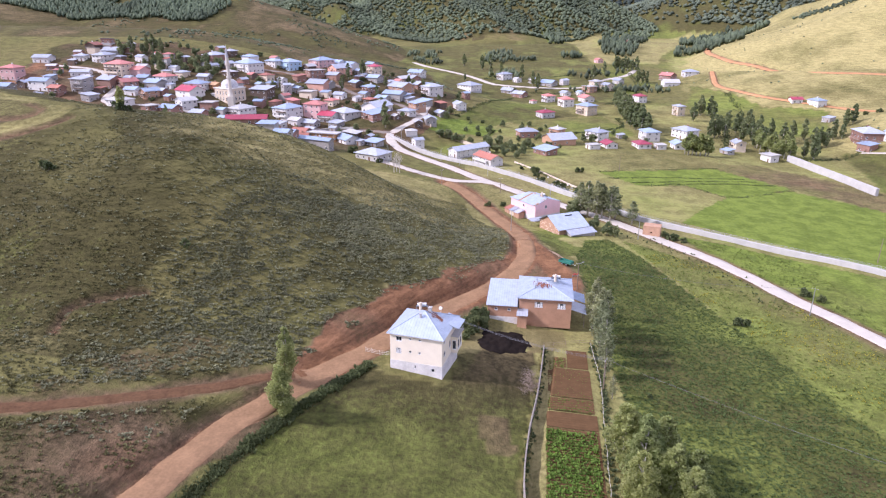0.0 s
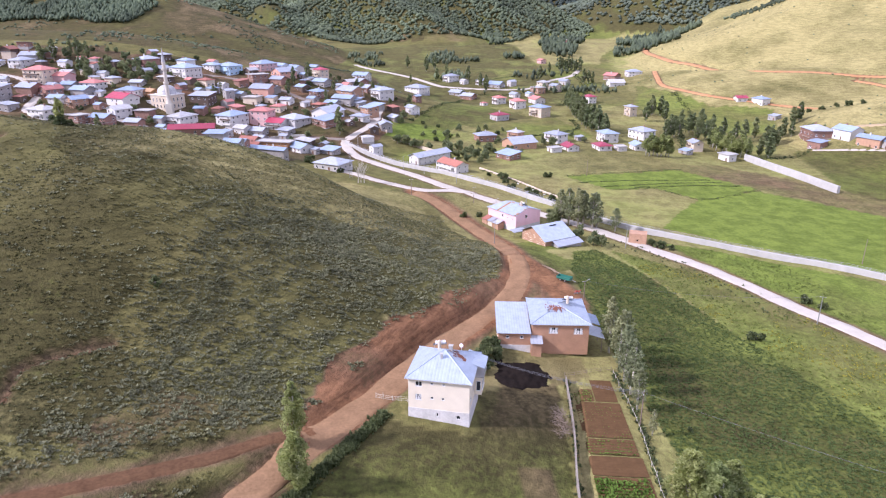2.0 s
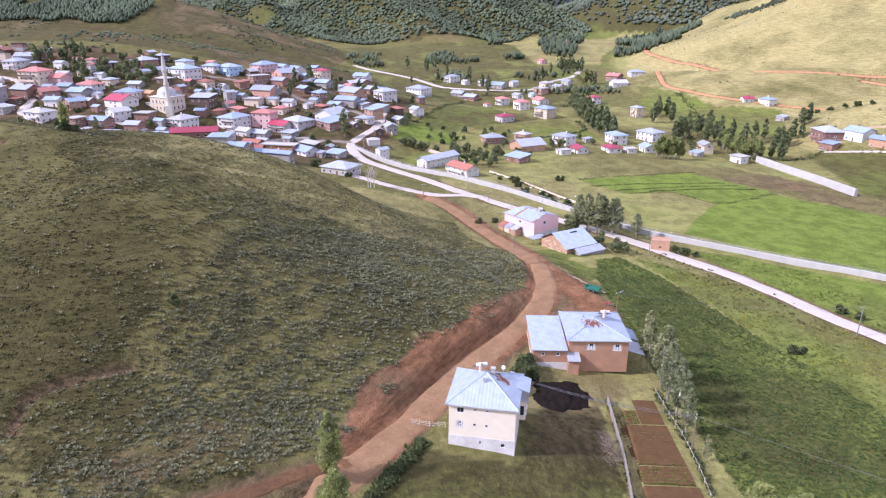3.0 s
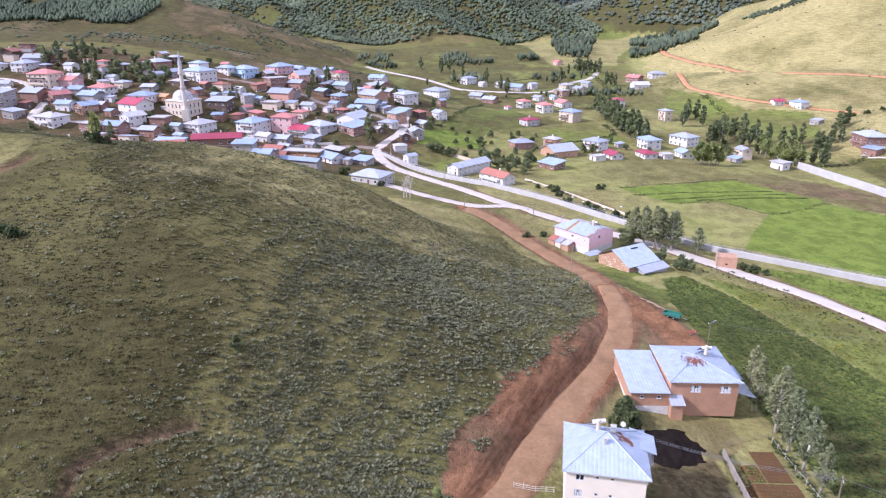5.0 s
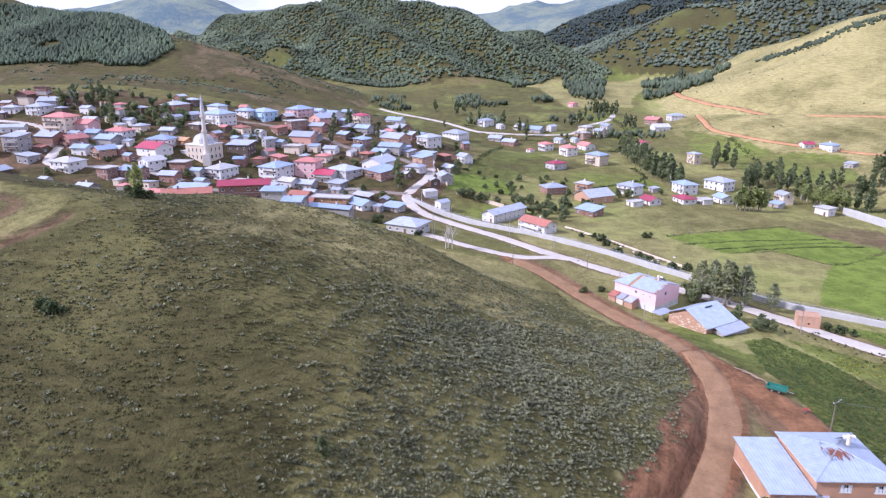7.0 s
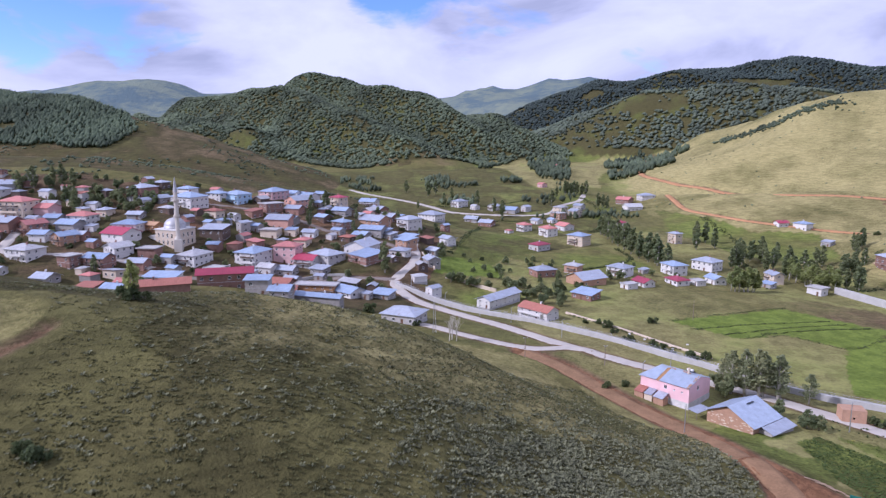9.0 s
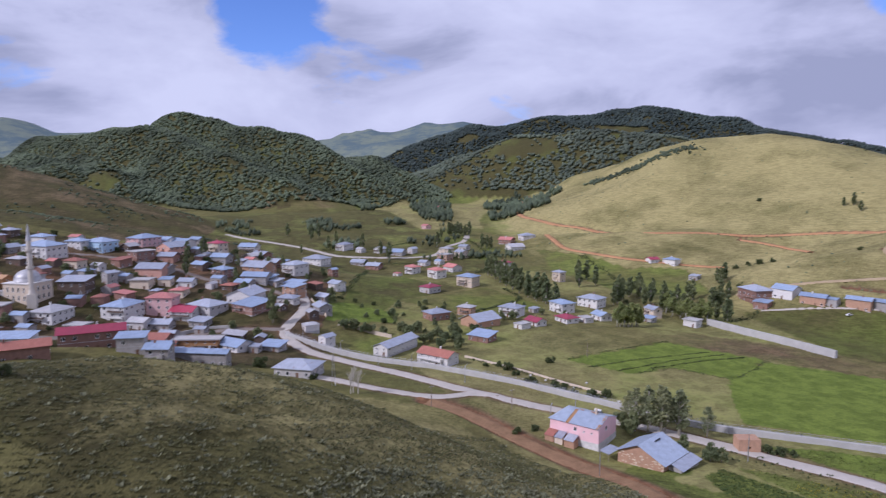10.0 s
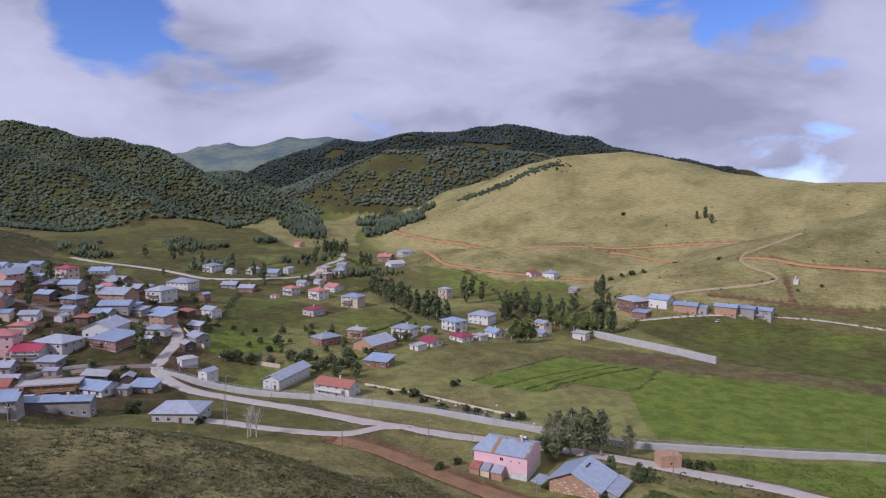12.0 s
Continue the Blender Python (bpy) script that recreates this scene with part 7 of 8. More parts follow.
def lattice_tower():
    g = ground_at(-36.5, 312)
    ob = thing("lattice_pole", -36.5, 312, g, 0, "grey steel lattice pole at the hill's foot", "lattice pole")
    for sx in (-1, 1):
        for sy in (-1, 1):
            s = Shape()
            s.tube((sx * 0.6, sy * 0.6, -0.4), (sx * 0.18, sy * 0.18, 11.5), 0.05, 0.04, 4)
            part("leg", s, METAL, ob)
    for k in range(8):
        z0, z1 = k * 1.4, (k + 1) * 1.4
        r0, r1 = 0.6 - 0.42 * z0 / 11.5, 0.6 - 0.42 * z1 / 11.5
        s = Shape()
        for i in range(4):
            c0, c1 = ((-1, -1), (1, -1), (1, 1), (-1, 1))[i], ((1, -1), (1, 1), (-1, 1), (-1, -1))[i]
            s.tube((c0[0] * r0, c0[1] * r0, z0), (c1[0] * r1, c1[1] * r1, z1), 0.025, 0.025, 3)
        part("brace", s, METAL, ob)


lattice_tower()


def transformer_hut():
    g = ground_at(341, 357)
    ob = thing("transformer_hut", 341, 357, g, 30, "small white transformer hut on the grassy slope", "hut")
    s = Shape()
    s.box(-1.5, 1.5, -1.5, 1.5, -0.6, 2.6)
    part("wall", s, WALLS["white"], ob)
    s = Shape()
    s.box(-1.7, 1.7, -1.7, 1.7, 2.604, 2.8)
    part("roof", s, ROOFS["pale"], ob)
    s = Shape()
    s.tube((-0.4, 0.4, 2.8), (-0.4, 0.4, 5.0), 0.35, 0.3, 8)
    part("tank", s, WALLS["white"], ob)
    pole(337.5, 360.5, 8.5, "wooden pole beside the transformer hut", 1)


transformer_hut()


# ---- trees ----
def leaf_cloud(points, size, rnd, flat=0.5):
    """Leaf sprays: one bent quad at each point."""
    s = Shape()
    for p in points:
        n = Vector((rnd.gauss(0, 1), rnd.gauss(0, 1), rnd.gauss(0, 1) + flat)).normalized()
        u = n.orthogonal().normalized()
        u = (Matrix.Rotation(rnd.uniform(0, 6.3), 3, n) @ u) * size * rnd.uniform(0.6, 1.25)
        v = n.cross(u) * rnd.uniform(0.55, 0.9)
        p = Vector(p)
        k = n * size * 0.25
        s.add([tuple(p - u - v - k), tuple(p + u - v), tuple(p + u + v - k), tuple(p - u + v)], [(0, 1, 2), (0, 2, 3)])
    return s


def poplar_meshes(seed, h, r, leaves, size, low=0.12, clumps=26):
    """A columnar tree: trunk with steep limbs, leaf sprays gathered in clumps along them."""
    rnd = random.Random(seed)
    t = Shape()
    bend = (rnd.uniform(-0.3, 0.3), rnd.uniform(-0.3, 0.3))
    mid = Vector((bend[0], bend[1], h * 0.5))
    t.tube((0, 0, -0.4), mid, 0.018 * h + 0.05, 0.011 * h + 0.03, 7)
    t.tube(mid, (bend[0] * 1.4, bend[1] * 1.4, h * 0.94), 0.011 * h + 0.03, 0.02, 6)
    pts = []
    for i in range(clumps):
        f = low + (0.98 - low) * (i + rnd.random()) / clumps
        env = r * (math.sin(math.pi * min(1, (f - low * 0.6) / (1.04 - low * 0.6)) ** 0.75) * 0.9 + 0.12)
        a = rnd.uniform(0, 2 * math.pi)
        d = env * rnd.uniform(0.35, 0.95)
        c = Vector((bend[0] * f + math.cos(a) * d, bend[1] * f + math.sin(a) * d, h * f))
        if i % 2 == 0:
            z0 = max(0.05 * h, c.z - d * 1.8 - 0.4)
            t.tube((bend[0] * z0 / h, bend[1] * z0 / h, z0), c, 0.005 * h + 0.02, 0.012, 4)
        cr = max(0.35, env * rnd.uniform(0.4, 0.62))
        for k in range(leaves // clumps):
            q = Vector((rnd.gauss(0, 1), rnd.gauss(0, 1), rnd.gauss(0, 1.25)))
            q = q.normalized() * cr * rnd.uniform(0.35, 1.0) ** 0.6
            pts.append(c + q)
    return t, leaf_cloud(pts, size, rnd)


def round_meshes(seed, h, r, leaves, size, clumps=18, bare=0.25):
    """A broad tree or bush: short trunk, forked limbs, clumped crown."""
    rnd = random.Random(seed)
    t = Shape()
    top = Vector((rnd.uniform(-0.2, 0.2), rnd.uniform(-0.2, 0.2), h * bare + 0.3))
    t.tube((0, 0, -0.3), top, 0.03 * h, 0.02 * h, 7)
    pts = []
    for i in range(clumps):
        a, f = rnd.uniform(0, 6.28), rnd.random()
        d = r * math.sqrt(rnd.random()) * 0.8
        c = Vector((math.cos(a) * d, math.sin(a) * d, h * (bare + (0.92 - bare) * f * (1 - 0.45 * (d / r) ** 2))))
        t.tube(top, c, 0.012 * h, 0.01, 4)
        cr = r * rnd.uniform(0.24, 0.42)
        for k in range(leaves // clumps):
            q = Vector((rnd.gauss(0, 1), rnd.gauss(0, 1), rnd.gauss(0, 0.85))).normalized() * cr * rnd.random() ** 0.35
            pts.append(c + q)
    return t, leaf_cloud(pts, size, rnd)


def tree_kind(meshes, leaf, bark):
    return meshes[0].mesh("trunk", bark, True), meshes[1].mesh("crown", leaf)


def plant(kind, x, y, scale, name, label, category, group="", seed=0, wide=1.0):
    rnd = random.Random(int(x * 31 + y * 17) + seed)
    ob = thing(name, x, y, ground_at(x, y) - 0.05, rnd.uniform(0, 360), label, category, group)
    ob.scale = (scale * wide, scale * wide, scale)
    part("trunk", kind[0], None, ob)
    part("crown", kind[1], None, ob)
    return ob


NEAR_POPLARS = [tree_kind(poplar_meshes(s, 10.0, 1.9, 7200, 0.125, 0.06, 60), LEAF_POPLAR, PALE_BARK) for s in (1, 2, 3)]
FAR_POPLARS = [tree_kind(poplar_meshes(s, 12.0, 1.6, 840, 0.36, 0.12, 30), LEAF_DARK, PALE_BARK) for s in (11, 12, 13)]
FAR_PALE = [tree_kind(poplar_meshes(s, 12.0, 2.1, 800, 0.42, 0.25, 24), LEAF_POPLAR, PALE_BARK) for s in (21, 22)]
FIELD_POPLARS = [tree_kind(poplar_meshes(s, 12.0, 1.8, 1300, 0.19, 0.2, 40), LEAF_FIELD, PALE_BARK) for s in (51, 52)]
ROUND = [tree_kind(round_meshes(s, 6.0, 2.7, 760, 0.38), LEAF_DARK, BARK) for s in (31, 32, 33)]
BUSHES = [tree_kind(round_meshes(s, 2.2, 1.5, 560, 0.19, 14, 0.08), LEAF_BUSH, BARK) for s in (41, 42, 43)]

# by the garden, along the field's edge
for i, (x, y, s) in enumerate(((28.9, 97.5, 1.25), (32.5, 95.0, 1.2), (35.8, 98.0, 1.05), (30.5, 92.0, 1.2), (34.5, 89.0, 1.1), (40.0, 92.5, 0.8), (29.0, 86.5, 1.1), (36.5, 84.0, 1.0))):
    plant(NEAR_POPLARS[i % 3], x, y, s, "poplar_tree", "leafy green poplar beside the vegetable garden", "poplar tree", "poplars by the garden", wide=1.25)
for i, (x, y, s) in enumerate(((31.6, 126.5, 0.85), (32.3, 132.5, 1.15), (32.6, 137.5, 1.2), (33.4, 143.0, 1.25), (33.0, 149.5, 1.1), (34.6, 155.0, 1.05), (35.5, 146.0, 1.1), (31.5, 118.0, 0.5))):
    plant(FIELD_POPLARS[i % 2], x, y, s * 0.95, "poplar_tree", "thin pale-stemmed poplar at the field's edge", "poplar tree", "poplars at the field edge")
plant(NEAR_POPLARS[0], -33.6, 109.6, 1.15, "poplar_tree", "narrow green poplar beside the dirt road", "poplar tree", wide=0.8)
plant(NEAR_POPLARS[1], -31.4, 99.0, 1.1, "poplar_tree", "pale green poplar standing in the roadside hedge", "poplar tree", wide=1.0)
plant(NEAR_POPLARS[2], -33.0, 101.5, 0.75, "poplar_tree", "small pale poplar standing in the roadside hedge", "poplar tree", wide=1.2)
# by the barn
for i, (x, y, s) in enumerate(((47.5, 257.0, 1.15), (50.5, 254.5, 1.25), (53.5, 252.0, 1.3), (56.0, 253.5, 1.2), (58.5, 250.0, 1.2), (61.0, 252.5, 1.1), (66.5, 247.0, 0.8), (49.0, 262.0, 0.9))):
    plant(FIELD_POPLARS[i % 2], x, y, s, "poplar_tree", "tall thin poplar with bare pale stems behind the barn", "poplar tree", "poplars by the barn", wide=1.35)
for x, y, s in ((44.5, 255.0, 1.2), (50.0, 238.5, 0.9), (53.5, 231.0, 0.85), (56.0, 229.5, 0.7), (45.5, 262.5, 0.8)):
    plant(ROUND[int(x) % 3], x, y, s, "tree", "dark leafy tree beside the barn", "tree", "trees by the barn")
# poplar rows among the farther houses
ROW_A = [(125, 551), (124, 535), (122, 522), (121, 510), (120, 497), (119, 484), (118.5, 471), (119.5, 460), (121, 451), (123, 443), (127, 541), (124, 503), (122, 478), (126, 530), (123, 516), (123, 490), (121, 466), (122, 456), (126, 547), (128, 556)]
ROW_B = [(189, 425), (186, 418), (185, 411), (187, 406), (186.5, 401), (188, 398), (190, 396), (193, 395), (195, 393)]
ROW_C = [(132, 390.5), (134, 390), (136, 389.5), (138.5, 389), (141, 389.5), (144, 390), (146, 391)]
ROW_D = [(184.6, 518.6), (188, 512), (169, 491), (164, 441), (168, 443), (172, 446), (193, 464), (197, 461), (200, 450), (206, 446), (212, 440), (178, 452), (183, 436), (191, 440), (181, 512), (185, 466), (188, 459), (193, 454), (186, 421), (191, 421), (194, 413), (214, 433), (227, 443), (230, 420), (209, 392), (185, 495)]
ROW_E = [(261, 459), (264, 455), (258, 452), (244, 429), (240, 432), (210, 395), (206, 398), (222, 420), (228, 424)]
ROW_F = [(152, 739), (169, 760), (172, 760), (175, 759), (178, 758), (181, 757), (186, 755), (190, 754), (174, 679), (178, 677), (182, 676), (132, 693), (67, 660), (28, 703), (70, 640), (60, 700), (40, 730), (20, 760), (30, 775), (0, 790)]
for k, row in enumerate((ROW_A, ROW_B, ROW_C, ROW_D, ROW_E, ROW_F)):
    for i, (x, y) in enumerate(row):
        tall = (1.4, 1.05, 1.05, 1.2, 1.05, 1.2)[k] * (0.85 + 0.3 * ((i * 37) % 10) / 10)
        kind = (FAR_PALE[i % 2] if k in (1, 2) else FAR_POPLARS[i % 3])
        plant(kind, x, y, tall, "poplar_tree", "tall poplar in a row between houses and fields" if k < 5 else "tall poplar in the valley meadow", "poplar tree", "poplar row", wide=1.25)
# among the village houses
for i, (x, y, s) in enumerate(((-48.5, 407, 1.35), (-89, 514.5, 1.0), (-80, 528, 1.1), (-32, 522, 0.8), (-62.6, 479, 0.8), (-184, 403, 0.8), (-260, 508, 1.1), (-254, 514, 1.2), (-229, 495, 1.0), (-223, 492, 1.0), (-89, 487, 0.9),
                               (-60, 511, 0.7), (1, 686, 0.7), (-240, 520, 1.2), (-233, 518, 1.1), (-247, 524, 1.0), (-216, 497, 0.9))):
    plant(FAR_POPLARS[i % 3], x, y, s, "poplar_tree", "tall dark poplar among the village houses", "poplar tree", "village poplars", wide=1.2)
for i, (x, y, s) in enumerate(((-14.6, 406.4, 1.0), (-9.5, 407.2, 1.0), (-5.2, 404.2, 0.9), (14.8, 405.7, 1.0), (15.5, 396, 1.1), (13.4, 384, 0.9), (-1.4, 404.2, 0.9), (4, 402, 0.8), (27.8, 389, 1.1), (29.3, 383, 1.0), (38.3, 394, 1.1),
                               (33.8, 374.4, 0.9), (19, 384, 0.9), (22, 403, 1.0), (76.6, 419.4, 0.9), (82, 416.7, 1.0), (17, 434, 0.9), (27, 457, 0.8), (24, 372, 0.9), (30, 366, 0.7)) + ((-200, 500, 1.1), (-196, 507, 1.2), (-188, 510, 1.1),
                               (-182, 505, 0.9), (-178, 515, 1.0), (-206, 508, 1.1), (-192, 490, 0.8), (-170, 494, 0.8), (-40, 530, 1.0), (-45, 540, 1.0), (-20, 545, 0.8), (-12, 455, 0.9), (-10, 470, 1.0), (-5, 500, 0.9), (10, 640, 0.8),
                               (-112, 440, 0.7), (-128, 436, 0.6), (-216, 511, 1.2), (-206, 493, 1.1), (-204, 505, 1.3), (-194, 489, 1.0), (-190, 495, 1.2), (-182, 481, 0.9), (-181, 487, 1.0), (-185, 509, 1.1), (-209, 525, 1.2), (-223, 491, 1.3), (-229, 503, 1.4), (-262, 517, 1.4), (-192, 533, 1.0), (-136, 475, 0.9), (-134, 490, 0.8), (-192, 526, 1.1), (-247, 518, 1.2), (-213, 500, 1.2), (-198, 515, 1.2), (-66, 445, 0.7), (-74, 450, 0.8), (-67, 406, 0.7), (100, 440, 0.7), (104, 424, 0.7), (116, 418, 0.6))):
    plant(ROUND[i % 3], x, y, s, "tree", "dark leafy tree among the village houses", "tree", "village trees")
for i, (x, y, s) in enumerate(((-58.8, 343, 1.9), (60.3, 334.6, 1.5), (30.4, 334.4, 0.9), (37, 327, 1.5), (44, 301, 1.4), (52, 288, 1.6), (57, 287, 1.4), (37, 309, 1.0), (36, 334, 1.0), (47, 299, 1.1), (36.4, 318.6, 1.1), (36.7, 303, 1.2), (38.5, 309, 1.0), (44, 297, 1.1), (47, 292, 1.1), (-106.4, 201.5, 1.35), (-104.5, 202.8, 1.0), (-104.9, 159.6, 1.1), (-107, 161, 0.8),
                               (-63.5, 139.3, 0.9)) + ((10.7, 264.8, 1.1), (17, 265, 0.9), (-42, 322, 1.2), (75.5, 232, 1.3), (78, 230, 1.2), (81, 228.5, 0.9), (104, 185, 1.2), (107, 181, 1.0), (75, 160, 1.4), (3.5, 143.5, 2.0), (2.2, 140.5, 1.7), (5.0, 146.5, 1.5), (1.5, 136.8, 1.2),
                               (436.7, 599, 1.6), (473.5, 746.5, 1.6), (335, 352, 0.8), (350, 345, 0.9), (330, 366, 0.8), (300, 470, 1.6), (305, 465, 1.8), (310, 458, 1.6), (292, 474, 1.5), (285, 478, 1.3), (348, 420, 1.4), (40, 120, 0.5))):
    plant(BUSHES[i % 3], x, y, s, "bush", "rounded green bush on grassy ground", "bush", "bushes")
rnd = random.Random(91)
spots = []
while len(spots) < 130:
    x, y = rnd.uniform(-300, 60), rnd.uniform(372, 570)
    if not inside(np.array([x]), np.array([y]), VILLAGE)[0] and not (0 < x < 60 and y < 470):
        continue
    if min(math.hypot(x - hx, y - hy) / hr for hx, hy, hr in SITES) < 1.0 or min([9] + [math.hypot(x - p, y - q) for p, q in spots]) < 5:
        continue
    if road_distance(np.array([x]), np.array([y]), ("main_road", "village_street", "upper_street", "old_street"))[0] < 2.5:
        continue
    spots.append((x, y))
for i, (x, y) in enumerate(spots):
    if i % 3:
        plant(ROUND[i % 3], x, y, rnd.uniform(0.4, 0.85), "tree", "small leafy tree in a village yard", "tree", "yard trees")
    else:
        plant(BUSHES[i % 2], x, y, rnd.uniform(0.9, 1.6), "bush", "green bush in a village yard", "bush", "yard bushes")
plant(FAR_PALE[0], -105.8, 202.0, 0.62, "poplar_tree", "lone thin tree on the hill's crest", "tree", wide=0.9)
for x, y, s in ((478.4, 530.9, 1.0), (474, 520, 0.8), (471, 535, 0.7)):
    plant(FAR_POPLARS[1], x, y, s, "tree", "lone tree on the dry hillside", "tree", "hillside trees", wide=1.5)


def dead_trees():
    rnd = random.Random(77)
    for x, y, h in ((-31.5, 303.0, 11), (-30.0, 302.0, 10), (-32.6, 301.8, 9)):
        s = Shape()
        s.tube((0, 0, -0.4), (0.2, 0.1, h * 0.55), 0.2, 0.12, 7)
        ob = thing("bare_tree", x, y, ground_at(x, y), rnd.uniform(0, 360), "pale bare-branched tree below the hill", "tree", "bare trees")
        part("trunk", s, PALE_BARK, ob)
        b = Shape()
        for i in range(22):
            z = h * rnd.uniform(0.25, 0.6)
            a = Vector((0.1, 0.05, z))
            d = Vector((rnd.uniform(-1, 1), rnd.uniform(-1, 1), rnd.uniform(0.9, 2.0))).normalized() * rnd.uniform(1.5, h * 0.42)
            b.tube(a, a + d, 0.07, 0.02, 4)
            for k in range(3):
                e = Vector((rnd.uniform(-1, 1), rnd.uniform(-1, 1), rnd.uniform(0.2, 1.2))).normalized() * rnd.uniform(0.5, 1.3)
                b.tube(a + d * rnd.uniform(0.5, 1), a + d + e, 0.025, 0.008, 3)
        part("crown", b, PALE_BARK, ob)


dead_trees()


# ---- what nobody could count: woods, scrub, hedges, crops ----
G = (1 + 5 ** 0.5) / 2
ICO = np.array([(-1, G, 0), (1, G, 0), (-1, -G, 0), (1, -G, 0), (0, -1, G), (0, 1, G), (0, -1, -G), (0, 1, -G), (G, 0, -1), (G, 0, 1), (-G, 0, -1), (-G, 0, 1)]) / np.hypot(1, G)
ICO_F = np.array([(0, 11, 5), (0, 5, 1), (0, 1, 7), (0, 7, 10), (0, 10, 11), (1, 5, 9), (5, 11, 4), (11, 10, 2), (10, 7, 6), (7, 1, 8), (3, 9, 4), (3, 4, 2), (3, 2, 6), (3, 6, 8), (3, 8, 9), (4, 9, 5), (2, 4, 11), (6, 2, 10), (8, 6, 7), (9, 8, 1)])


def triangles(name, verts, faces, mat, smooth=False):
    me = bpy.data.meshes.new(name)
    me.vertices.add(len(verts))
    me.vertices.foreach_set("co", np.asarray(verts, np.float32).ravel())
    me.loops.add(faces.size)
    me.loops.foreach_set("vertex_index", faces.ravel().astype(np.int32))
    me.polygons.add(len(faces))
    me.polygons.foreach_set("loop_start", np.arange(len(faces)) * 3)
    me.polygons.foreach_set("use_smooth", np.full(len(faces), smooth))
    me.update(calc_edges=True)
    me.materials.append(mat)
    return me


def clumps(name, x, y, r, h, mat, label, category, lift=0.35, rough=0.32, seed=1):
    """Ragged leafy clumps, one at each place, all in one mesh."""
    rng = np.random.default_rng(seed)
    n = len(x)
    z = ground_at(x, y)
    v = np.repeat(ICO[None], n, 0) * (1 + rng.uniform(-rough, rough, (n, 12, 1)))
    a = rng.uniform(0, 6.28, n)
    c, s = np.cos(a)[:, None], np.sin(a)[:, None]
    px, py = v[:, :, 0] * c - v[:, :, 1] * s, v[:, :, 0] * s + v[:, :, 1] * c
    taper = 1 - 0.35 * v[:, :, 2]
    out = np.stack((x[:, None] + px * r[:, None] * taper, y[:, None] + py * r[:, None] * taper, z[:, None] + (v[:, :, 2] * 0.5 + lift) * h[:, None]), -1)
    f = (ICO_F[None] + 12 * np.arange(n)[:, None, None]).reshape(-1, 3)
    return tagged(new(name, triangles(name, out.reshape(-1, 3), f, mat)), label, category, kind="stuff")


def tufts(name, x, y, r, h, mat, label, category, blades=9, width=0.34, seed=1, long=1.0):
    """Small bushy plants: each a handful of leafy blades fanning up and out, all in one mesh."""
    rng = np.random.default_rng(seed)
    n = len(x)
    z = ground_at(x, y)
    a = rng.uniform(0, 6.283, (n, blades))
    out, up = rng.uniform(0.25, 1.0, (n, blades)) * r[:, None], rng.uniform(0.35, 1.0, (n, blades)) * h[:, None]
    ca, sa = np.cos(a) * long, np.sin(a) / long ** 0.5
    w = r[:, None] * width * rng.uniform(0.7, 1.3, (n, blades))
    cx, cy, cz = x[:, None] + 0.25 * out * ca, y[:, None] + 0.25 * out * sa, z[:, None] - 0.04
    mid = np.stack((cx + 0.55 * out * ca, cy + 0.55 * out * sa, cz + 0.8 * up), -1)
    tip = np.stack((x[:, None] + 1.15 * out * ca, y[:, None] + 1.15 * out * sa, cz + up), -1)
    root = np.stack((cx, cy, np.broadcast_to(cz, cx.shape)), -1)
    across = np.stack((-sa * w, ca * w, np.zeros_like(w)), -1)
    v = np.stack((root, mid - across, tip, mid + across), 2).reshape(-1, 3)
    k = 4 * np.arange(n * blades)[:, None]
    f = np.concatenate((k + np.array([0, 1, 3]), k + np.array([1, 2, 3])))
    return tagged(new(name, triangles(name, v, f, mat)), label, category, kind="stuff")


def far_trees(name, x, y, r, h, mat, label, category, seed=1):
    """Crowns of a distant wood, each a ragged cone-shaped clump, all in one mesh."""
    rng = np.random.default_rng(seed)
    n = len(x)
    z = ground_at(x, y)
    a = rng.uniform(0, 6.283, n)[:, None] + 1.2566 * np.arange(5)[None]
    rr = r[:, None] * rng.uniform(0.65, 1.3, (n, 5))
    ring = np.stack((x[:, None] + rr * np.cos(a), y[:, None] + rr * np.sin(a), z[:, None] + h[:, None] * rng.uniform(0.25, 0.6, (n, 5))), -1)
    lean = rng.normal(0, 0.25, (n, 2)) * r[:, None]
    top = np.stack((x + lean[:, 0], y + lean[:, 1], z + h), -1)[:, None]
    foot = np.stack((x, y, z - 0.5), -1)[:, None]
    v = np.concatenate((ring, top, foot), 1).reshape(-1, 3)
    base = np.array([(i, (i + 1) % 5, 5) for i in range(5)] + [((i + 1) % 5, i, 6) for i in range(5)])
    f = (base[None] + 7 * np.arange(n)[:, None, None]).reshape(-1, 3)
    return tagged(new(name, triangles(name, v, f, mat, True)), label, category, kind="stuff")


def scatter(seed, n, x0, x1, y0, y1):
    rng = np.random.default_rng(seed)
    return rng.uniform(x0, x1, n), rng.uniform(y0, y1, n), rng


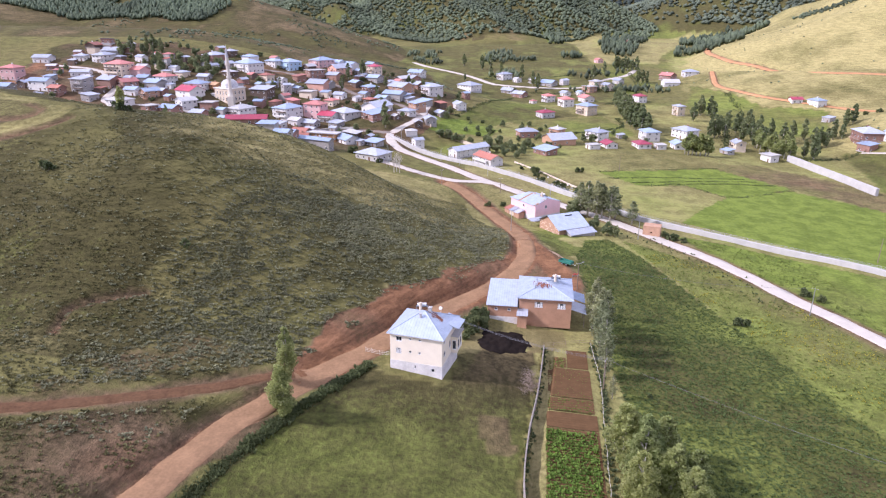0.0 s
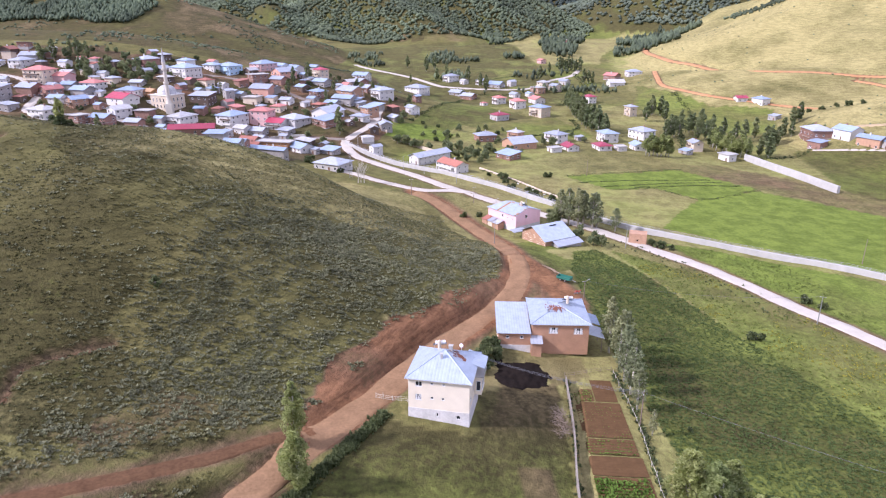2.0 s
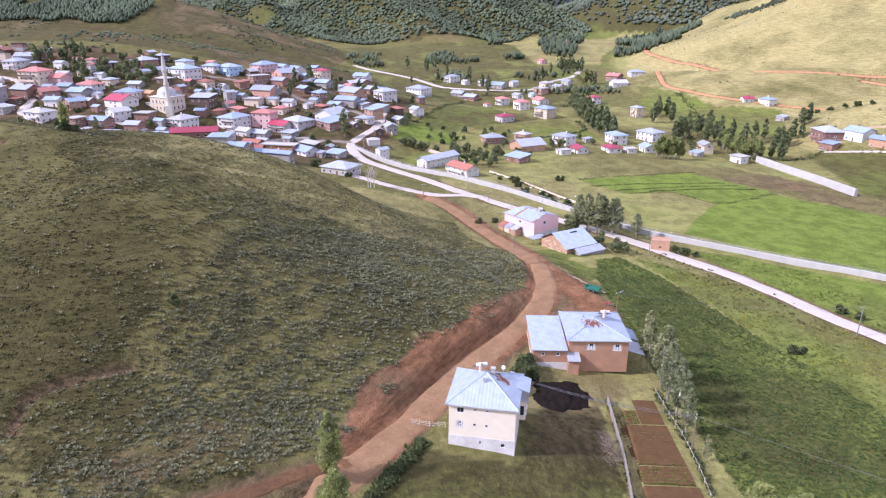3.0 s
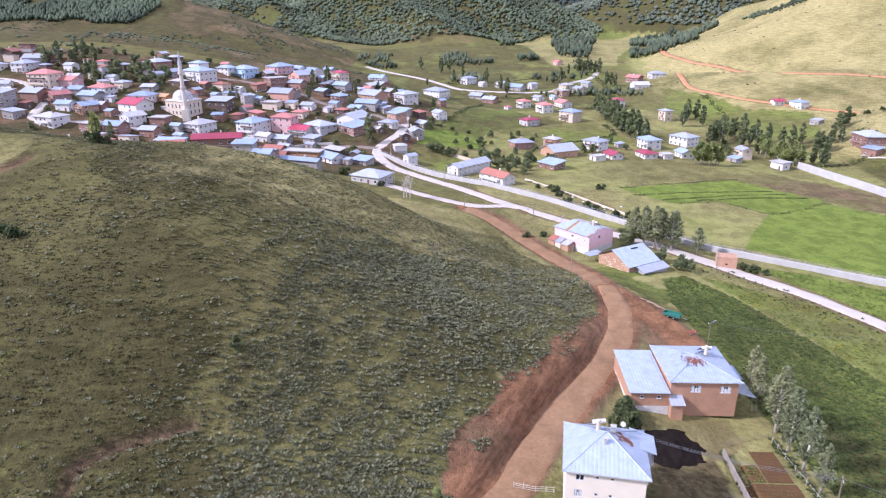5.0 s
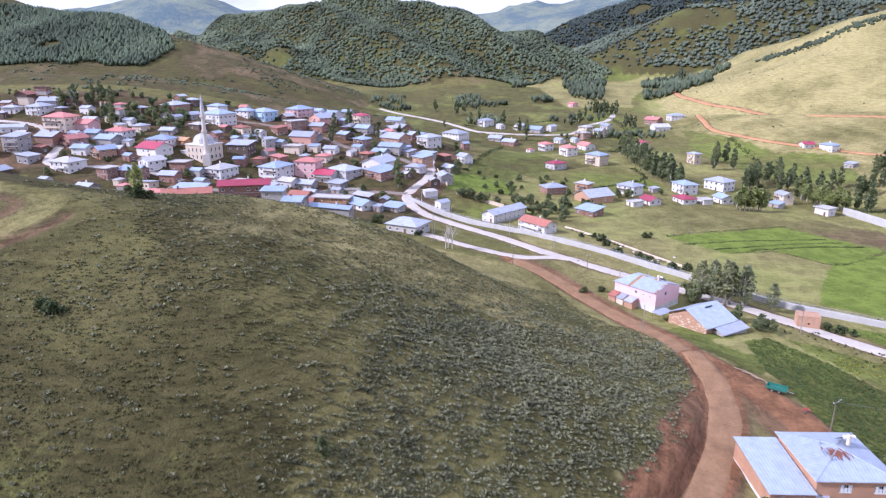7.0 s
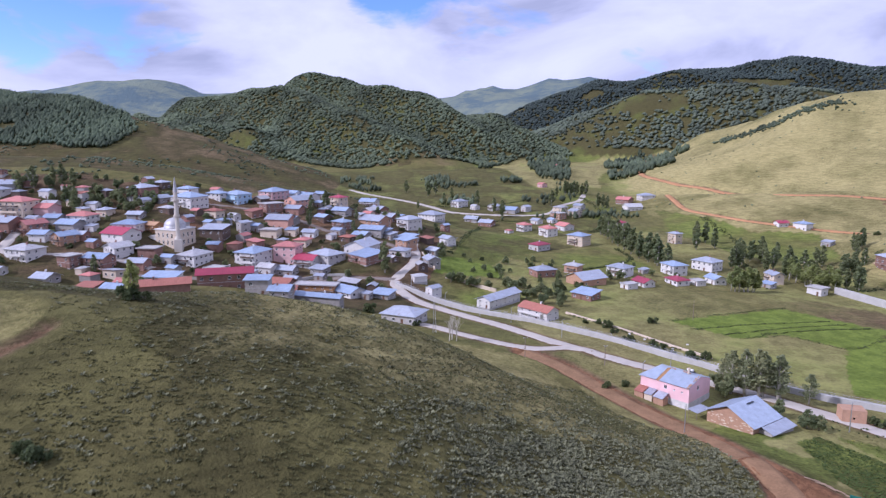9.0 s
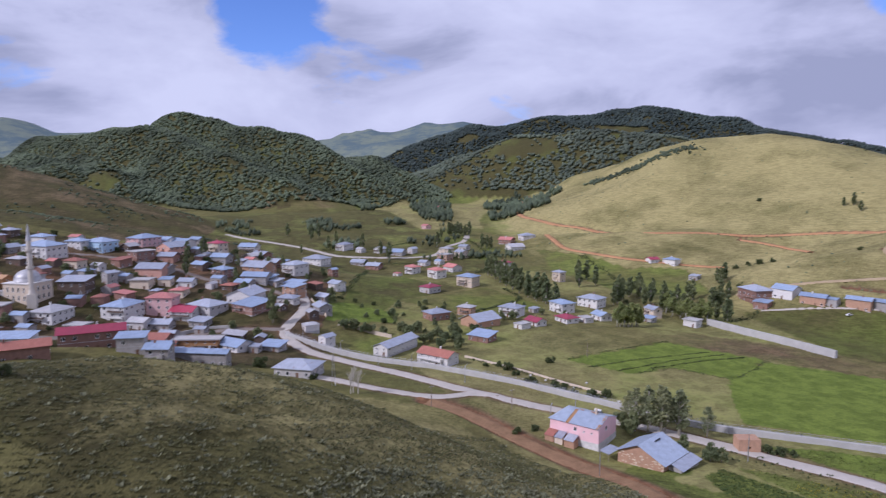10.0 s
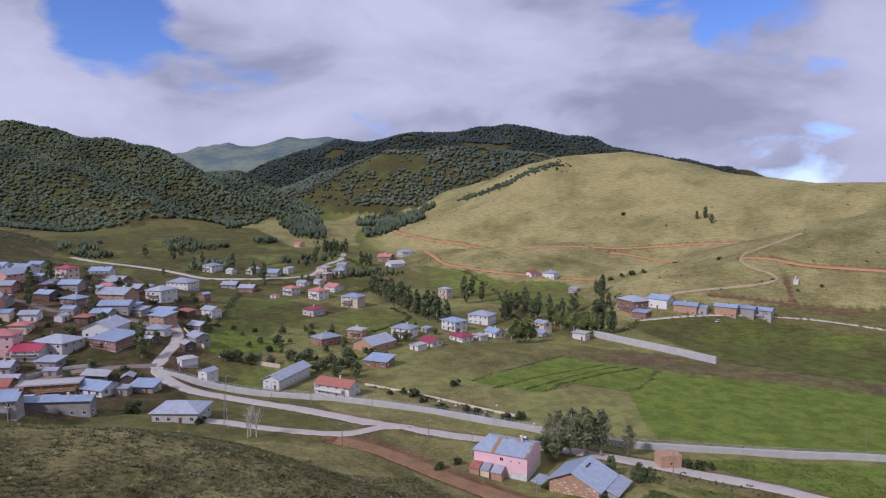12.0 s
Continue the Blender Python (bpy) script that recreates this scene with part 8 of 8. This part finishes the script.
def woods():
    # the wooded hill at the valley's head
    x, y, rng = scatter(5, 170000, -520, 330, 900, 1900)
    z = natural(x, y)
    ridge_z = ridge_height(x, y, *RIDGES["forest"])
    on = (ridge_z > floor_height(x, y) + 14) & (ridge_z > ridge_height(x, y, *RIDGES["left"]))
    patch = value_noise(x, y, 120, 21) * 0.7 + value_noise(x, y, 45, 22) * 0.5 + (z - 60) / 140
    keep = on & (patch - 0.5 * hill_fold(x, y) + rng.normal(0, 0.25, len(x)) > -0.65) & (y < 1860)
    x, y = x[keep][:36000], y[keep][:36000]
    k = rng.uniform(0.7, 1.35, len(x))
    far_trees("woodland", x, y, 3.1 * k, 4.4 * k, LEAF_WOODS, "dark green mixed woodland on the hill", "woodland", seed=2)
    # the copse on the hill above the village
    x, y, rng = scatter(6, 16000, -640, -270, 770, 1010)
    keep = inside(x, y, [(-640, 820), (-640, 1080), (-480, 1005), (-400, 968), (-315, 915), (-288, 850), (-300, 785), (-450, 790)]) & (value_noise(x, y, 60, 3) > -0.75)
    x, y = x[keep][:8000], y[keep][:8000]
    k = rng.uniform(0.7, 1.2, len(x))
    far_trees("woodland", x, y, 1.9 * k, 6.2 * k, LEAF_WOODS, "dark copse on the hill above the village", "woodland", seed=3)
    # farther slopes
    x, y, rng = scatter(7, 190000, 250, 1600, 1000, 2300)
    z = natural(x, y)
    mid, dark = ridge_height(x, y, *RIDGES["midforest"]), ridge_height(x, y, *RIDGES["dark"])
    keep = (np.maximum(mid, dark) > z - 14) & (z > np.where(x < 520, 42, 14)) & (value_noise(x, y, 160, 31) * 0.8 + value_noise(x, y, 60, 32) * 0.5 + np.where(dark > mid, 1.0, 0.16) + rng.normal(0, 0.2, len(x)) > -0.05) & (ridge_height(x, y, *RIDGES["golden"]) < z - 8)
    x, y = x[keep][:30000], y[keep][:30000]
    k = rng.uniform(0.8, 1.4, len(x))
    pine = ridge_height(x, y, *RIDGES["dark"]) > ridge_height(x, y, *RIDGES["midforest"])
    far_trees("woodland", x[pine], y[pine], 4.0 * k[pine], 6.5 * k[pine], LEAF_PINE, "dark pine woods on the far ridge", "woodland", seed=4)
    far_trees("woodland", x[~pine], y[~pine], 3.7 * k[~pine], 5.2 * k[~pine], LEAF_HAZY_SLOPE, "mixed woodland on the middle hills", "woodland", seed=24)
    # trees along the valley's head and the gully of the dry hill
    x, y, rng = scatter(9, 9000, 120, 420, 840, 1110)
    keep = (value_noise(x, y, 55, 51) > 0.12) & (natural(x, y) < 45) & (np.abs(x - 250 - (y - 900) * 0.35) > 26)
    x, y = x[keep][:900], y[keep][:900]
    k = rng.uniform(0.7, 1.3, len(x))
    far_trees("woodland", x, y, 2.6 * k, 8.5 * k, LEAF_WOODS, "dark trees round the head of the valley", "woodland", seed=6)
    x, y, rng = scatter(29, 7000, -70, 210, 620, 900)
    keep = (value_noise(x, y, 45, 53) + 0.4 * value_noise(x, y, 14, 54) > 0.55) & (natural(x, y) < 12) & (road_distance(x, y, ("valley_road",)) > 4)
    x, y = x[keep][:420], y[keep][:420]
    k = rng.uniform(0.5, 1.1, len(x))
    far_trees("woodland", x, y, 2.0 * k, 7.0 * k, LEAF_WOODS, "loose groves of trees in the valley meadows", "woodland", seed=26)
    t = np.random.default_rng(10).uniform(0, 1, 420)
    jx, jy = np.random.default_rng(11).normal(0, 1, 420), np.random.default_rng(12).normal(0, 1, 420)
    x, y = 412 + 78 * t + jx * 5, 872 - 118 * t + jy * (5 + 7 * t)
    k = np.random.default_rng(13).uniform(0.4, 1.0, 420)
    far_trees("scrub", x, y, 2.4 * k, 3.6 * k, LEAF_WOODS, "band of dark scrub in the dry hill's gully", "scrub", seed=7)


woods()


def hillside_scrub():
    x, y, rng = scatter(15, 220000, -130, 30, 85, 260)
    z = natural(x, y)
    d = road_distance(x, y, ("dirt_road", "dirt_track", "spur_track", "spur_spill", "spur_bank"))
    road = next(r for r in ROADS if r[0] == "dirt_road")[1]
    road = road[road[:, 1].argsort()]
    share = np.zeros(len(x))
    for dx, dy in ((9, 0), (-9, 0), (0, 9), (0, -9), (0, 0)):
        wx, wy = ragged(x + dx, y + dy, 9.0)
        share += 0.2 * (inside(wx, wy, SAGE) | inside(wx, wy, SAGE_LOW))
    sage = rng.uniform(0, 1, len(x)) < np.maximum(share * 0.9, np.where(y < 185, 0.07, 0.03))
    spur = ridge_height(x, y, *RIDGES["spur"]) > z - 7
    want = np.where(sage, 0.50, 0.26 * spur) * (1 + 0.9 * value_noise(x - 0.7 * y, 0.35 * (y + 0.7 * x), 2.6, 61)) + 0.16 * value_noise(x, y, 25, 62)
    want = np.where(inside(*ragged(x, y, 4.0), TOP_MEADOW), want * np.clip(1.2 - (y - 130) / 60, 0.25, 0.9), want)
    bare = inside(x, y, RED_BANK) & (value_noise(x, y, 4, 63) < 0.35)
    keep = (rng.uniform(0, 1, len(x)) < want) & (d > 2.8) & ~bare & (x < 22) & (z > floor_height(x, y) + 3) & (x < np.interp(y, road[:, 1], road[:, 0]))
    x, y, sage = x[keep][:52000], y[keep][:52000], sage[keep][:52000]
    k = rng.uniform(0.5, 1.3, len(x)) * np.where(sage, 1.0, 0.92)
    tufts("sagebrush", x[sage], y[sage], 0.52 * k[sage], 0.42 * k[sage], LEAF_SAGE, "grey-green sagebrush covering the hillside", "sagebrush", 9, 0.30, 8, 1.15)
    low = ~sage
    tufts("grass_tussocks", x[low], y[low], 0.38 * k[low], 0.24 * k[low], LEAF_TUSSOCK, "olive grass tussocks on the hillside", "grass", 5, 0.34, 9, 1.6)


LEAF_TUSSOCK = leafy("tussock_blades", (0.084, 0.083, 0.034), (0.180, 0.170, 0.076), 0.3, 0.42)
hillside_scrub()


def foreground_tufts():
    x, y, rng = scatter(16, 26000, -120, -30, 45, 110)
    d = road_distance(x, y, ("dirt_road", "dirt_track"))
    line = next(r for r in ROADS if r[0] == "dirt_road")[1]
    west = x < np.interp(y, line[:, 1], line[:, 0])
    keep = west & (d > 2.0) & (rng.uniform(0, 1, len(x)) < 0.25 + 0.35 * value_noise(x, y, 6, 71))
    x, y = x[keep][:5000], y[keep][:5000]
    k = rng.uniform(0.4, 1.2, len(x))
    tufts("grass_tussocks", x, y, 0.5 * k, 0.4 * k, LEAF_TUSSOCK, "olive grass tussocks beside the dirt road", "grass", 8, 0.3, 10)


foreground_tufts()


def crop_field():
    x, y, rng = scatter(17, 60000, 33, 95, 60, 226)
    keep = inside(x, y, CROP) & (rng.uniform(0, 1, len(x)) < 0.8 + 0.25 * value_noise(x, y, 6, 81))
    x, y = x[keep][:20000], y[keep][:20000]
    k = rng.uniform(0.5, 1.3, len(x))
    tufts("crop", x, y, 0.36 * k, 0.24 * k, LEAF_CROP, "dense dark green fodder crop", "crop", 5, 0.5, 11)
    # vegetable rows
    rows_x, rows_y = [], []
    rnd = random.Random(4)
    for y0, y1, x0, x1, step, gap in ((84.3, 105.2, 14.9, 24.4, 0.75, 0.5), (111.6, 115.8, 15.2, 24.0, 0.9, 0.45), (129.0, 133.0, 15.6, 18.8, 0.7, 0.42), (116.8, 128.2, 15.3, 24.0, 1.0, 0.6)):
        yy = y0
        while yy < y1:
            xx = x0
            while xx < x1:
                rows_x.append(xx + (yy - 90) * 0.115 + rnd.uniform(-0.1, 0.1))
                rows_y.append(yy + rnd.uniform(-0.1, 0.1))
                xx += gap
            yy += step
    x, y = np.array(rows_x), np.array(rows_y)
    k = np.random.default_rng(18).uniform(0.6, 1.25, len(x)) * np.where(y < 106, 1.15, np.where((y > 116.3) & (y < 128.7), 0.4, 0.6))
    tufts("vegetable_rows", x, y, 0.42 * k, 0.5 * k, LEAF_GARDEN, "rows of leafy green vegetables in the garden", "vegetables", 10, 0.4, 12)


crop_field()


def hedge():
    t = np.random.default_rng(19).uniform(0, 1, 2600)
    line = resample([(-44, 70), (-41, 78), (-38, 87), (-34, 95), (-30, 102), (-25, 110), (-19.5, 119)], 1.0)
    u = t * (len(line) - 1)
    i = u.astype(int).clip(0, len(line) - 2)
    p = line[i] + (line[i + 1] - line[i]) * (u - i)[:, None]
    off = np.random.default_rng(20).normal(0, 0.55, (2600, 2))
    k = np.random.default_rng(21).uniform(0.5, 1.2, 2600) * np.where(p[:, 1] > 90, 1.0, 0.6)
    tufts("hedge", p[:, 0] + off[:, 0] + 0.6, p[:, 1] + off[:, 1] - 0.4, 0.42 * k, 0.95 * k, LEAF_BUSH, "unkempt dark green hedge beside the dirt road", "hedge", 16, 0.3, 13)
    # weeds along the garden fences and field banks
    xs_, ys_ = [], []
    rng = np.random.default_rng(22)
    for pts, n, w in (([(11, 72), (10.8, 86), (12.8, 101), (16.2, 117), (19.5, 136)], 220, 0.4), ([(24.5, 80), (26, 92), (28, 106), (30.3, 122), (31.5, 140)], 350, 0.5),
                      ([(66, 262), (84, 249), (98, 239), (116, 227), (140, 209)], 500, 1.2), ([(60, 236), (70, 226), (82, 205), (92, 178)], 90, 3.0),
                      ([(30, 348), (38, 332), (46, 316), (54, 299)], 300, 1.0), ([(88, 312), (110, 316), (125, 299), (162, 317)], 300, 0.8), ([(74, 326), (112, 333), (146, 336)], 400, 0.5)) + (([(100, 318), (128, 322), (156, 324)], 400, 0.5), ([(84, 318), (118, 326), (150, 330)], 300, 0.4), ([(71, 339), (106, 350), (140, 357)], 300, 0.8), ([(60, 440), (90, 452), (112, 470), (116, 500)], 400, 1.2), ([(-5, 470), (14, 520), (30, 570), (44, 612)], 400, 1.3),
                      ([(120, 560), (150, 600), (170, 660), (180, 740)], 600, 2.0)) + (([(40, 640), (90, 620), (140, 640)], 400, 1.5), ([(190, 470), (215, 520), (225, 580)], 400, 1.6), ([(205, 390), (240, 400), (262, 440)], 300, 1.5), ([(20, 700), (60, 690), (110, 720)], 300, 1.6), ([(160, 400), (175, 440), (185, 470)], 400, 1.5)):
        ln = resample(pts, 1.0)
        q = ln[rng.integers(0, len(ln), n)] + rng.normal(0, w, (n, 2))
        xs_.append(q[:, 0])
        ys_.append(q[:, 1])
    x, y = np.concatenate(xs_), np.concatenate(ys_)
    k = rng.uniform(0.4, 1.2, len(x)) * np.where(y > 360, 1.1, np.where((y > 295) & (x > 60), 0.55, 0.85))
    tufts("weeds", x, y, 0.55 * k, 0.75 * k, LEAF_BUSH, "ragged weeds along fences and field banks", "weeds", 8, 0.42, 14)
    # scattered shrubs on the dry slopes
    x, y, rng = scatter(23, 5000, 200, 660, 330, 1100)
    z = natural(x, y)
    keep = (z > floor_height(x, y) + 4) & (rng.uniform(0, 1, len(x)) < 0.10 + 0.12 * value_noise(x, y, 60, 91))
    x, y = x[keep][:400], y[keep][:400]
    k = rng.uniform(0.4, 1.1, len(x))
    clumps("scrub", x, y, 0.9 * k, 1.2 * k, LEAF_WOODS, "small dark shrubs dotted over the dry hills", "scrub", seed=15)
    x, y, rng = scatter(24, 14000, -420, 60, 540, 960)
    z = natural(x, y)
    keep = (z > floor_height(x, y) + 6) & (value_noise(x, y, 50, 95) + 0.5 * value_noise(x, y, 18, 96) > 0.35)
    x, y = x[keep][:1300], y[keep][:1300]
    k = rng.uniform(0.4, 1.2, len(x))
    clumps("scrub", x, y, 1.2 * k, 1.8 * k, LEAF_WOODS, "dark shrubs on the slope above the village", "scrub", seed=16)


hedge()


# ---- small things ----
CAR_WHITE = plain("white_car_paint", (0.72, 0.72, 0.71), 0.3, 0.06, bump=0)


def car(x, y, turn, label):
    """A small parked saloon: body, glazed cabin, lamps and four wheels."""
    ob = thing("car", x, y, ground_at(x, y), turn, label, "car", "parked cars")
    s = Shape()
    s.add([(-2.05, -0.8, 0.35), (2.05, -0.8, 0.35), (2.05, 0.8, 0.35), (-2.05, 0.8, 0.35), (-2.1, -0.84, 0.72), (2.1, -0.82, 0.66), (2.1, 0.82, 0.66), (-2.1, 0.84, 0.72),
           (-1.95, -0.76, 0.95), (1.0, -0.78, 0.94), (1.0, 0.78, 0.94), (-1.95, 0.76, 0.95), (2.0, -0.72, 0.82), (2.0, 0.72, 0.82)],
          [(3, 2, 1, 0), (0, 1, 5, 4), (2, 3, 7, 6), (1, 2, 6, 5), (3, 0, 4, 7), (4, 5, 12, 9, 8), (6, 7, 11, 10, 13), (5, 6, 13, 12), (7, 4, 8, 11), (8, 9, 10, 11), (9, 12, 13, 10)])
    body = part("body", s, CAR_WHITE, ob)
    g = Shape()
    g.add([(-1.6, -0.72, 0.95), (0.95, -0.74, 0.95), (0.95, 0.74, 0.95), (-1.6, 0.72, 0.95), (-1.15, -0.58, 1.40), (0.25, -0.58, 1.42), (0.25, 0.58, 1.42), (-1.15, 0.58, 1.40)],
          [(0, 1, 5, 4), (1, 2, 6, 5), (2, 3, 7, 6), (3, 0, 4, 7)])
    part("window", g, GLASS, body)
    r = Shape()
    r.box(-1.18, 0.28, -0.6, 0.6, 1.40, 1.45)
    part("roof", r, CAR_WHITE, body)
    for wx in (-1.3, 1.3):
        for wy in (-0.78, 0.78):
            w = Shape()
            w.tube((wx, wy - 0.1, 0.31), (wx, wy + 0.1, 0.31), 0.31, 0.31, 12)
            wheel = part("wheel", w, RUBBER, ob)
            rim = Shape()
            rim.tube((wx, wy - 0.11, 0.31), (wx, wy + 0.11, 0.31), 0.18, 0.18, 10)
            part("rim", rim, METAL, wheel)
    for wy in (-0.55, 0.55):
        h = Shape()
        h.box(2.03, 2.11, wy - 0.16, wy + 0.16, 0.66, 0.78)
        part("headlight", h, FRAME_WHITE, body)


for place in ((-109.0, 430.5, 10, "white saloon car parked beside a village house"), (-97.0, 415.5, 80, "white car parked in a village lane"), (267.2, 361.1, 5, "white car parked beside the barns")):
    car(*place)


PALE_STONE = plain("pale_stone", (0.58, 0.57, 0.54), 0.9, 0.2, 2.0, 9.0)


def stones_and_flowers():
    for i, (x, y) in enumerate(((42, 317), (45, 310), (50, 305), (54, 302), (51, 299.5), (60, 305), (56, 298), (58.5, 281.5), (47, 306.5), (8, 394))):
        rnd = random.Random(i)
        ob = bpy.data.meshes.new("stone")
        ob.from_pydata([tuple(c * (0.55 if j < 2 else 0.42) * rnd.uniform(0.75, 1.2) for j, c in enumerate(v)) for v in ICO.tolist()], [], ICO_F.tolist())
        ob.materials.append(PALE_STONE)
        stone = tagged(new("stone", ob), "pale white stone lying in the rough meadow", "stone", "stones in the meadow")
        stone.matrix_basis = pose(x, y, ground_at(x, y) + 0.2, 0, 0, 40 * i)
    x, y, rng = scatter(42, 9000, 56, 118, 60, 230)
    keep = inside(x, y, STRIP) & (value_noise(x, y, 9, 45) + 0.5 * value_noise(x, y, 3, 46) > 0.25)
    x, y = x[keep][:1500], y[keep][:1500]
    k = rng.uniform(0.5, 1.2, len(x))
    tufts("yellow_flowers", x, y, 0.30 * k, 0.34 * k, LEAF_YELLOW, "patches of yellow wild flowers in the grass", "flowers", 6, 0.3, 32)
    x, y, rng = scatter(43, 16000, 34, 118, 60, 240)
    keep = (inside(x, y, STRIP) | inside(x, y, BETWEEN)) & (rng.uniform(0, 1, len(x)) < 0.5 + 0.6 * value_noise(x, y, 7, 47))
    x, y = x[keep][:4500], y[keep][:4500]
    k = rng.uniform(0.4, 1.2, len(x))
    tufts("meadow_grass", x, y, 0.5 * k, 0.3 * k, LEAF_MEADOW, "uneven tufts of meadow grass", "grass", 7, 0.3, 33)


LEAF_YELLOW = leafy("yellow_petals", (0.30, 0.26, 0.04), (0.52, 0.46, 0.08), 0.3, 0.4)
LEAF_MEADOW = leafy("meadow_blades", (0.11, 0.150, 0.036), (0.23, 0.270, 0.075), 0.2, 0.45)
stones_and_flowers()
